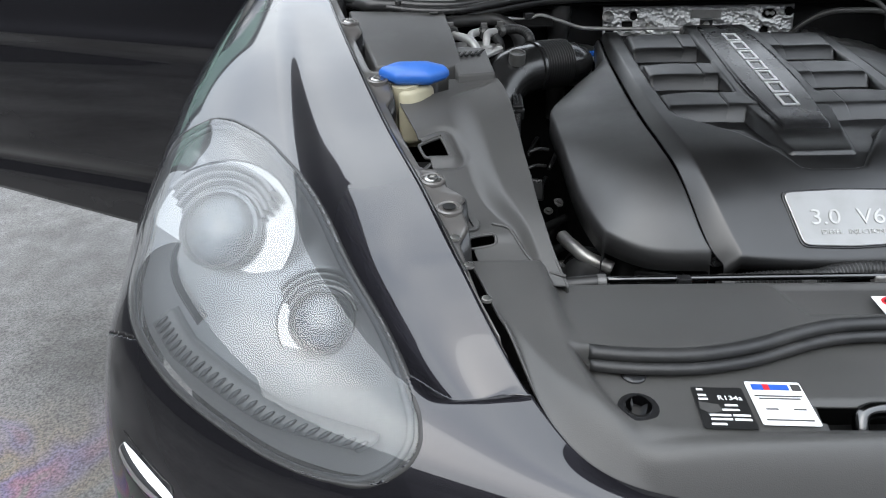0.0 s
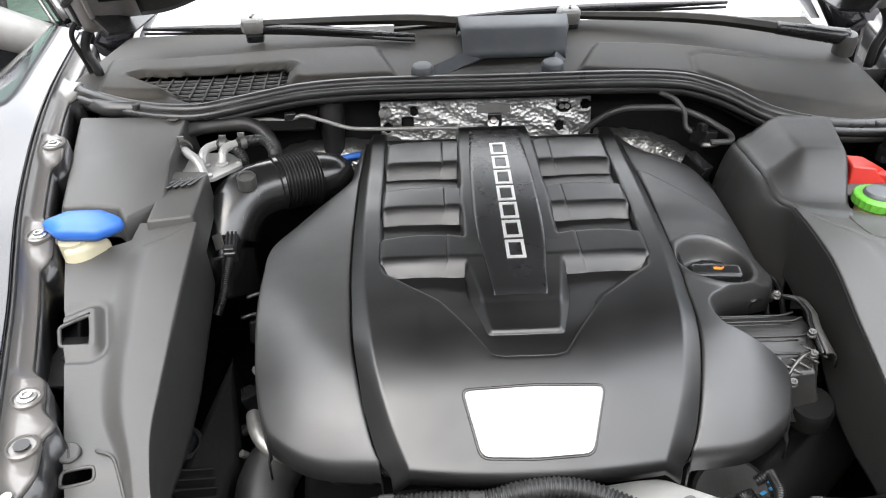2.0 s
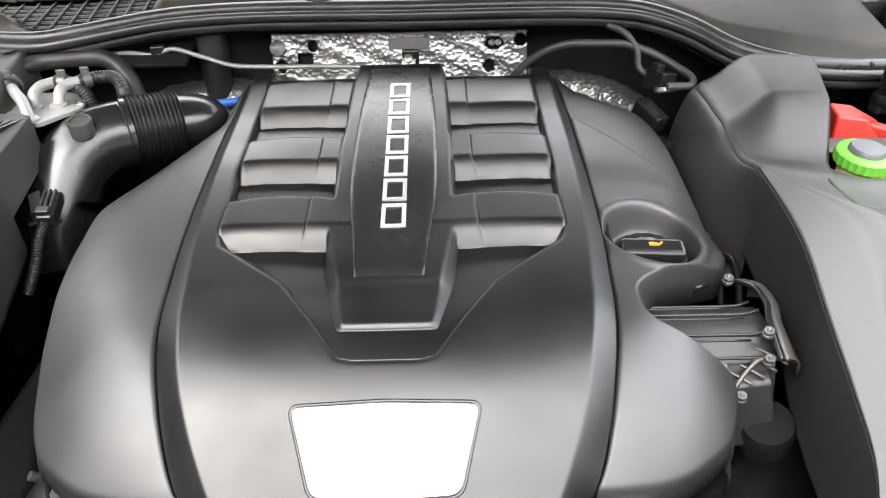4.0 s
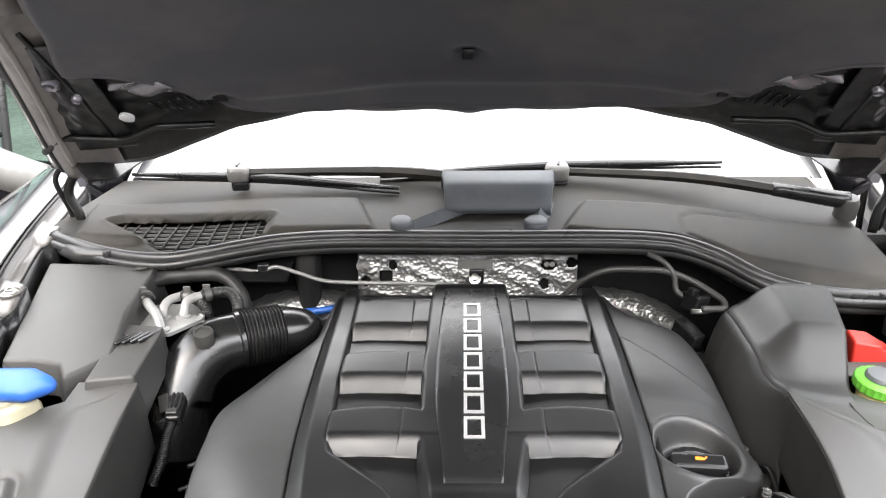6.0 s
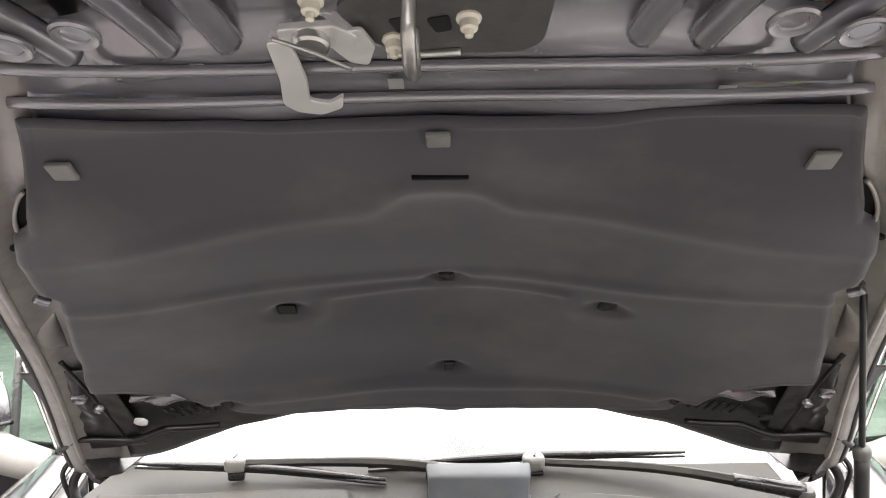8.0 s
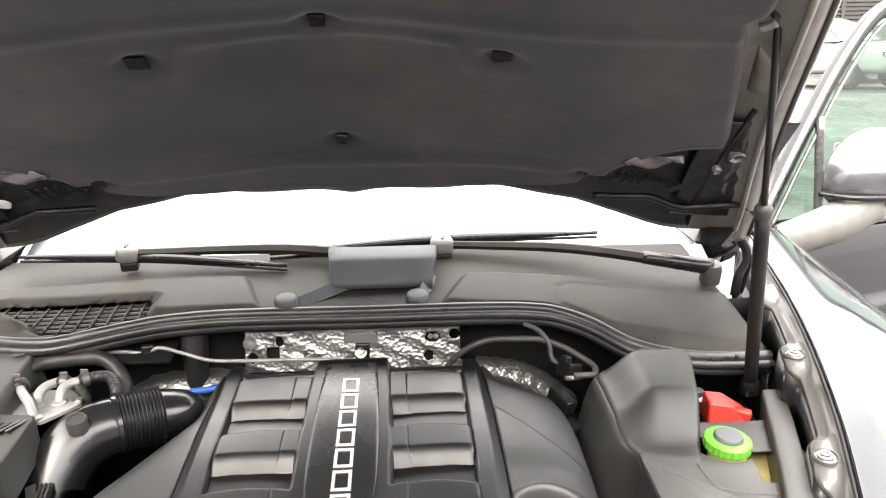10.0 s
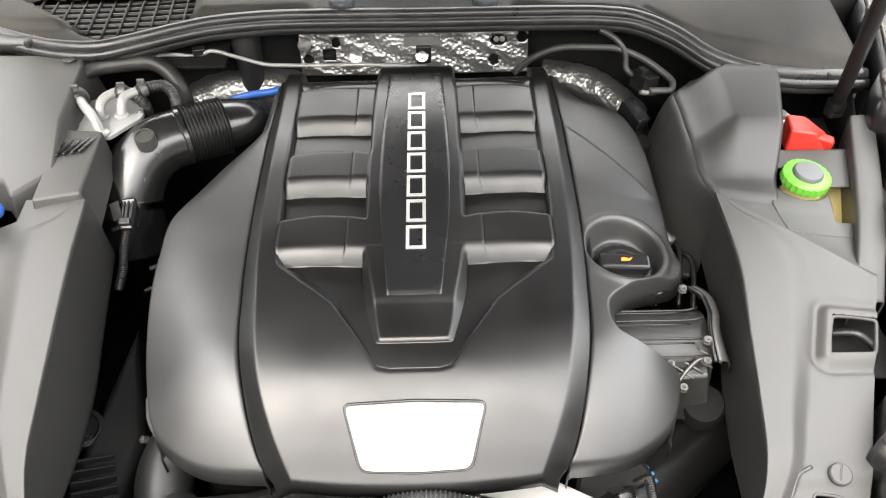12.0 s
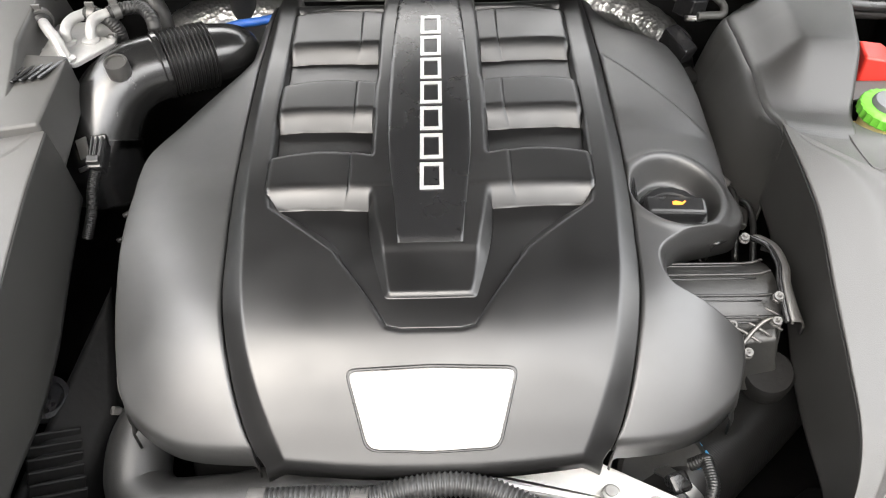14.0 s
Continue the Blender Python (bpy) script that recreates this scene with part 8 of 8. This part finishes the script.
def slam_panel():
    p = thing("slam_panel", "black plastic panel over the radiator with rubber seal", "radiator cover")
    u, v = np.meshgrid(np.linspace(-1, 1, 260), np.linspace(0, 1, 130), indexing="ij")
    # its front edge follows the bumper's, its sides the wing flanges
    au = np.abs(u)
    station = np.interp(au, [0, 0.80, 1.0], [9.0, 6.0, 5.35])
    ex, ey, ez = np.moveaxis(table([r[:4] for r in STATIONS], station), -1, 0)
    ex = -ex - 0.004 - 0.018 * ramp01(au, 0.72, 1.0)
    ez = ez - 0.006 - 0.012 * ramp01(au, 0.72, 1.0)
    back = 0.490 * au
    bend = v ** 1.3
    x = np.sign(u) * (ex + (back - ex) * bend)
    y = ey + (0.812 - ey) * v
    away = np.hypot(ex - np.abs(x), ey - y)
    z = ez + (slam_height(x, y) - ez) * np.sin(np.pi / 2 * np.clip(away / 0.050, 0, 1))
    hole = [(0.158 * s, yy) for s, yy in ((-1, 0.576), (1, 0.576), (1, 0.611), (-1, 0.611))]
    uc = (x[1:, 1:] + x[:-1, :-1]) / 2
    yc = (y[1:, 1:] + y[:-1, :-1]) / 2
    keep = polygon_distance(uc, yc, rounded(hole, 0.006)) > 0
    z = z - 0.004 * (1 - ramp01(polygon_distance(x, y, hole), 0.0, 0.008))
    sheet("panel", np.dstack([x, y, z]), GREY_PLASTIC, p, thick=0.003, keep=keep)
    back = np.dstack([np.repeat(np.linspace(-0.39, 0.39, 60)[:, None], 6, 1), 0.812 + 0 * np.ones((60, 6)), 0.895 - np.linspace(0, 0.10, 6)[None, :] * np.ones((60, 1))])
    sheet("rear_lip", back, GREY_PLASTIC, p, thick=0.003, flip=True)
    for i in range(26):
        x0 = -0.30 + i * 0.024
        box("lip_rib", (0.007, 0.012, 0.02), COVER_DARK, pose(x0, 0.818, 0.876), p, bevel=0.001, segments=1)
    # bulb seal
    xs = np.linspace(-0.368, 0.368, 37)
    rows = [(x1, float(table(SEAL_LINE, abs(x1))), 0.8975) for x1 in xs]
    seal = tube("seal", rows, 0.0085, RUBBER, p, "black rubber bulb seal", n=120, sides=12)
    tube("seal_lip", [(a, b - 0.012, c - 0.008) for a, b, c in rows], 0.0065, RUBBER, seal, n=120, sides=10)
    # latch in its opening
    box("latch_tray", (0.30, 0.06, 0.004), BLACK_PRINT, pose(0, 0.594, 0.838), p, "dark latch opening", bevel=0.001)
    for s in (-1, 1):
        tube("latch_loop", [(s * 0.115, 0.586, 0.845), (s * 0.112, 0.604, 0.868), (s * 0.095, 0.608, 0.872), (s * 0.07, 0.604, 0.868), (s * 0.06, 0.588, 0.845)], 0.008, DARK_STEEL, p, "dark steel latch loop", n=30, sides=10)
        hexbolt("bolt", (s * 0.329, 0.606, 0.8785), (0, -0.1, 1), 0.0085, DARK_STEEL, p, "dark hexagon bolt")
        turned("bolt_seat", [(0.021, -0.002), (0.020, 0.001), (0.017, 0.0015), (0.0001, 0.001)], COVER_DARK, (s * 0.329, 0.606, 0.8775), (0, -0.1, 1), p)
        turned("clip", [(0.013, -0.002), (0.013, 0.003), (0.011, 0.0045), (0.0001, 0.0045)], COVER_DARK, (s * 0.324, 0.654, 0.880), (0, -0.1, 1), p, "round push clip")
        slab("clip_pad", rounded([(s * 0.303, 0.660), (s * 0.347, 0.660), (s * 0.339, 0.641), (s * 0.311, 0.641)][::s], 0.004), 0.876, 0.8785, GREY_PLASTIC, Matrix(), p, bevel=0.001)
    return p


slam_panel()


def sticker(name, centre, w, h, turn, tilt, mat, label):
    m = pose(*centre, tilt, 0, turn)
    s = slab(name, rounded([(-w / 2, -h / 2), (w / 2, -h / 2), (w / 2, h / 2), (-w / 2, h / 2)], 0.002, 2), 0, 0.0006, mat, m, None, "", bevel=0)
    tagged(s, label, "sticker")
    return s, m


def stickers():
    s, m = sticker("refrigerant_label", (-0.248, 0.603, 0.8795), 0.050, 0.062, -3, 0, BLACK_PRINT, "black refrigerant label with white print, corner torn")
    lettering("refrigerant_text", "R134a", 0.0095, WHITE, m @ pose(0.0095, 0.014, 0.0009), s, 0.0002)
    for i, (x, y, w) in enumerate(((-0.017, 0.027, 0.006), (-0.0165, 0.018, 0.008), (-0.0165, 0.012, 0.009), (0.008, 0.003, 0.012), (0.006, -0.004, 0.016), (-0.006, -0.012, 0.020), (0.014, -0.012, 0.016),
                                   (-0.006, -0.018, 0.020), (0.014, -0.018, 0.016), (-0.010, -0.025, 0.014))):
        box("print_bar", (w, 0.0028, 0.0003), WHITE, m @ pose(x, y, 0.0009), s, bevel=0)
    slab("torn_patch", [(-0.022, 0.008), (-0.004, 0.004), (-0.002, -0.006), (-0.014, -0.010), (-0.023, -0.003)], 0.0007, 0.0010, GREY_PLASTIC, m, s, "torn-off patch", bevel=0)
    s, m = sticker("oil_label", (-0.190, 0.609, 0.8795), 0.054, 0.066, -3, 0, WHITE, "white oil service label with blue mark")
    box("blue_mark", (0.036, 0.009, 0.0003), BLUE_PRINT, m @ pose(-0.004, 0.024, 0.0009), s, "blue brand mark", bevel=0)
    box("red_mark", (0.006, 0.009, 0.0004), RED_PRINT, m @ pose(-0.008, 0.024, 0.0010), s, "small red mark", bevel=0)
    box("grey_mark", (0.009, 0.010, 0.0003), GREY_PLASTIC, m @ pose(0.021, 0.024, 0.0009), s, bevel=0)
    for x, y, w in ((0, 0.010, 0.046), (0, 0.006, 0.040), (-0.012, -0.010, 0.012), (0.014, -0.010, 0.012), (0, -0.026, 0.044)):
        box("print_bar", (w, 0.0020, 0.0003), GREY_PLASTIC, m @ pose(x, y, 0.0009), s, bevel=0)
    s, m = sticker("warning_sticker", (-0.013, 0.748, 0.9000), 0.036, 0.050, -3, 0, WHITE, "white warning sticker with red ring")
    turned("ring", [(0.011, 0.0006), (0.011, 0.0011), (0.008, 0.0011), (0.008, 0.0006)], RED_PRINT, tuple(m @ Vector((0, 0.012, 0))), (0, 0, 1), s, "red prohibition ring", 28)
    box("palm_mark", (0.007, 0.009, 0.0004), RED_PRINT, m @ pose(0, 0.012, 0.0009), s, bevel=0)
    for i in range(5):
        box("print_bar", (0.028 - 0.003 * (i % 2), 0.0018, 0.0003), GREY_PLASTIC, m @ pose(0, -0.004 - 0.0038 * i, 0.0009), s, bevel=0)


stickers()


# ---- yard: fence, parked cars, trees, distance ----
def fence():
    """Corrugated panels between posts: one run behind the yard, one along its far left side."""
    f = thing("fence", "grey corrugated metal fence round the yard", "fence", kind="structure")
    prof = []
    for i in range(19):
        z = i * 0.14
        prof += [(0.0, z), (0.045, z + 0.03), (0.045, z + 0.09), (0.0, z + 0.12)]
    n = len(prof)
    runs = [((-14.9 + 6.0 * k, 27.0), (-8.9 + 6.0 * k, 27.0)) for k in range(8)] + [((-10.2 - 1.15 * k, 15.0 + 3.0 * k), (-11.35 - 1.15 * k, 18.0 + 3.0 * k)) for k in range(4)]
    for (xa, ya), (xb, yb) in runs:
        length = math.hypot(xb - xa, yb - ya)
        ux, uy = (xb - xa) / length, (yb - ya) / length
        verts = []
        for d in (0.06, length - 0.06):
            verts += [(xa + ux * d + uy * e, ya + uy * d - ux * e, 0.72 + z) for e, z in prof]
        mesh_object("fence_panel", verts, [(i, i + 1, n + i + 1, n + i) for i in range(n - 1)], FENCE, f, smooth=False)
        box("post", (0.14, 0.14, 2.9), FENCE, pose(xa, ya, 2.0), f, bevel=0.01)


fence()


def parked_car(m, paint, label, facing=1):
    """A parked estate-like car: lofted body, glasshouse, lamps, grille, wheels."""
    c = thing("parked_car", label, "car", group="parked cars")
    made = []
    rows = [(-2.35, 0.62, 0.55, 0.80), (-2.25, 0.80, 0.40, 0.95), (-1.9, 0.90, 0.34, 1.05), (-1.0, 0.94, 0.32, 1.10), (0.0, 0.95, 0.32, 1.12), (1.2, 0.95, 0.32, 1.14), (2.0, 0.92, 0.36, 1.12), (2.35, 0.80, 0.50, 1.00)]
    ys = np.linspace(-2.35, 2.35, 40)
    sec = table(rows, ys)
    ang = np.linspace(0, 2 * np.pi, 33)
    g = np.zeros((40, 33, 3))
    for i, (w, z0, z1) in enumerate(sec):
        cs, sn = np.cos(ang), np.sin(ang)
        g[i, :, 0] = w * np.sign(cs) * np.abs(cs) ** 0.35
        g[i, :, 1] = ys[i]
        g[i, :, 2] = (z0 + z1) / 2 + (z1 - z0) / 2 * np.sign(sn) * np.abs(sn) ** 0.45
    body = sheet("body", g, paint, c)
    made.append(body)
    top_rows = [(-1.15, 0.80, 1.12), (-0.45, 0.72, 1.56), (0.2, 0.70, 1.68), (1.2, 0.70, 1.68), (1.9, 0.66, 1.52), (2.15, 0.72, 1.12)]
    yt = np.linspace(-1.15, 2.15, 24)
    st = table(top_rows, yt)
    t = np.linspace(-1, 1, 15)
    top = np.zeros((24, 15, 3))
    for i, (w, z1) in enumerate(st):
        top[i, :, 0] = w * np.sign(t) * np.abs(t) ** 0.6 + 0.12 * np.sign(t) * (1 - np.minimum(1, (1 - np.abs(t)) / 0.3))
        top[i, :, 1] = yt[i]
        top[i, :, 2] = 1.08 + (z1 - 1.08) * np.clip((1 - np.abs(t)) / 0.34, 0, 1) ** 0.8
    made.append(sheet("roof", top, paint, c))
    for s in (-1, 1):
        made.append(mesh_object("side_window", [(s * 0.905, -0.72, 1.14), (s * 0.905, 1.75, 1.16), (s * 0.775, 1.55, 1.52), (s * 0.775, -0.25, 1.52)], [(0, 1, 2, 3)], COVER_DARK, c, "dark side window", smooth=False))
        made.append(box("headlight", (0.36, 0.10, 0.15), CHROME, pose(s * 0.64, -2.27, 0.80, 0, 0, s * 18), c, "bright headlight", bevel=0.03))
        for y in (-1.45, 1.42):
            wheel = turned("wheel", [(0.28, -0.11), (0.35, -0.09), (0.36, 0), (0.35, 0.09), (0.24, 0.11), (0.0001, 0.07)], TYRE, (s * 0.84, y, 0.36), (s, 0, 0), c, "black tyre", 32)
            made.append(wheel)
            made.append(turned("rim", [(0.25, 0.09), (0.24, 0.115), (0.08, 0.09), (0.0001, 0.10)], SILVER_PAINT, (s * 0.84, y, 0.36), (s, 0, 0), wheel, "silver rim", 24))
        made.append(box("mirror", (0.20, 0.12, 0.14), paint, pose(s * 1.02, -0.62, 1.16), c, bevel=0.03))
    made.append(mesh_object("windscreen", [(-0.74, -1.12, 1.14), (0.74, -1.12, 1.14), (0.64, -0.46, 1.55), (-0.64, -0.46, 1.55)], [(0, 1, 2, 3)], COVER_DARK, c, "dark windscreen", smooth=False))
    for i in range(9):
        made.append(box("grille_slat", (0.035, 0.05, 0.24), COVER_DARK if i % 2 else CHROME, pose(-0.24 + 0.06 * i, -2.36, 0.74), c, bevel=0.005, segments=1))
    made.append(box("lower_grille", (1.3, 0.10, 0.20), COVER_DARK, pose(0, -2.30, 0.46), c, "black lower grille", bevel=0.03))
    made.append(box("number_bar", (0.44, 0.02, 0.10), WHITE, pose(0, -2.375, 0.58), c, "plain plate", bevel=0.005))
    for ob in made:
        ob.data.transform(m)


parked_car(pose(10.4, 19.5, 0.65, 0, 0, 24), WHITE_PAINT, "white parked car with black grille beside the fence")
parked_car(pose(14.2, 21.0, 0.65, 0, 0, 70), WHITE_PAINT, "white parked car seen from its side by the fence")
parked_car(pose(-6.9, 13.2, 0.50, 0, 0, -14), SILVER_PAINT, "silver parked car standing before the fence")


def tree(x, y, h, seed):
    """Tapered trunk with limbs, and a crown of many small leaves in uneven clumps."""
    rng = np.random.default_rng(seed)
    t = thing("tree", "leafy green tree behind the fence", "tree", group="trees behind the fence", at=(0, 0, 0))
    tube("trunk", [(x, y, 0), (x + 0.15, y, h * 0.3), (x - 0.1, y + 0.1, h * 0.62)], lambda k: 0.20 - 0.13 * k, BARK, t, n=14, sides=9)
    clumps = []
    for i in range(7):
        a = rng.uniform(0, 6.28)
        r = rng.uniform(0.5, 0.36 * h)
        p = np.array([x + r * math.cos(a), y + r * math.sin(a) * 0.8, h * rng.uniform(0.42, 0.9)])
        clumps.append(p)
        tube("limb", [(x, y, h * rng.uniform(0.28, 0.45)), ((x + p[0]) / 2, (y + p[1]) / 2, (h * 0.4 + p[2]) / 2 + 0.3), tuple(p)], lambda k: 0.07 - 0.055 * k, BARK, t, n=9, sides=6)
    clumps.append(np.array([x, y, h * 0.85]))
    verts, faces = [], []
    for c in clumps:
        n = 620
        q = rng.normal(size=(n, 3))
        q /= np.linalg.norm(q, axis=1)[:, None]
        q *= (rng.uniform(0.25, 1.0, n) ** 0.5)[:, None] * rng.uniform(0.9, 1.5) * h / 6.5
        q[:, 2] *= 0.72
        for p in q + c:
            d1, d2 = rng.normal(size=3) * 0.10, rng.normal(size=3) * 0.07
            k = len(verts)
            verts += [p - d1, p + d2, p + d1, p - d2]
            faces.append((k, k + 1, k + 2, k + 3))
    crown = mesh_object("crown", verts, faces, LEAF, t, "bright green leaves", smooth=False)
    tagged(crown, kind="stuff")


for i, (tx, ty, th) in enumerate(((12.5, 31, 7.2), (15.5, 30.0, 8.0), (18.3, 31.5, 7.4), (21.3, 30.2, 8.2), (24.5, 32, 7.6), (9.4, 33, 7.0), (28.0, 31, 8.0))):
    tree(tx, ty, th, 20 + i)


def lamp_post():
    p = thing("lamp_post", "thin dark lamp post by the fence", "lamp post")
    tube("post", [(18.25, 26.4, 0), (18.25, 26.4, 4), (18.25, 26.4, 7.5)], 0.07, PAINT_IN, p, n=8, sides=10)
    box("camera_box", (0.16, 0.16, 0.22), WHITE, pose(18.25, 26.25, 3.0), p, "small white box", bevel=0.02)
    b = thing("banner", "blue sheet standing by the fence", "banner")
    box("sheet", (1.2, 0.06, 1.9), BLUE_SIGN, pose(19.4, 25.8, 2.35), b, bevel=0.01)
    box("foot", (1.2, 0.4, 0.8), PAINT_IN, pose(19.4, 25.8, 1.0), b, bevel=0.02)


lamp_post()


def distance():
    h = thing("far_building", "pale low building far behind the fence", "building")
    box("wall", (26, 8, 4.2), FAR_WALL, pose(-40, 60, 2.1), h, bevel=0.05)
    for i in range(8):
        box("window", (1.6, 0.12, 1.0), FENCE, pose(-51 + 3.0 * i, 55.95, 3.0), h, bevel=0.02)
    box("roof", (26.6, 8.6, 0.3), FENCE, pose(-40, 60, 4.35), h, bevel=0.03)
    u = np.linspace(-700, 700, 70)
    ridge = 26 + 14 * np.sin(u * 0.011) + 8 * np.sin(u * 0.029 + 1) + 5 * np.sin(u * 0.07)
    g = np.stack([np.column_stack([u, 640 + 0 * u, 0 * u - 2]), np.column_stack([u, 660 + 0 * u, ridge * 0.7]), np.column_stack([u, 700 + 0 * u, ridge])], 1)
    hill = sheet("backdrop", g, FAR_HILL)
    tagged(hill, "hazy blue-green hills on the horizon", "hills", kind="structure")


distance()


def unseen_hall():
    """Unseen hall added behind the viewer: darkens reflections and blocks low sky."""
    w = thing("unseen_hall", "added dark hall behind the viewer with roller doors", "building", kind="structure")
    wall = material("unseen_hall_wall", (0.035, 0.034, 0.035), 0.7, stain=0.4, stain_scale=0.5, stain_colour=(0.06, 0.055, 0.05))
    box("wall", (44, 0.4, 5.6), wall, pose(0, -10.0, 2.8), w, bevel=0.03)
    box("parapet", (44.4, 0.6, 0.3), FENCE, pose(0, -10.0, 5.7), w, bevel=0.03)
    # unseen side wall, added to cut low sky light from the left
    box("side_wall", (0.4, 17, 8.0), wall, pose(-9.0, -1.6, 4.0), w, bevel=0.03)
    for k in range(6):
        x = -15 + 6 * k
        door = box("roller_door", (3.6, 0.12, 3.6), DARK, pose(x, -9.76, 1.8), w, bevel=0.01)
        for i in range(12):
            box("slat", (3.5, 0.05, 0.26), PAINT_IN, pose(x, -9.68, 0.2 + 0.29 * i), door, bevel=0.01, segments=1)


unseen_hall()
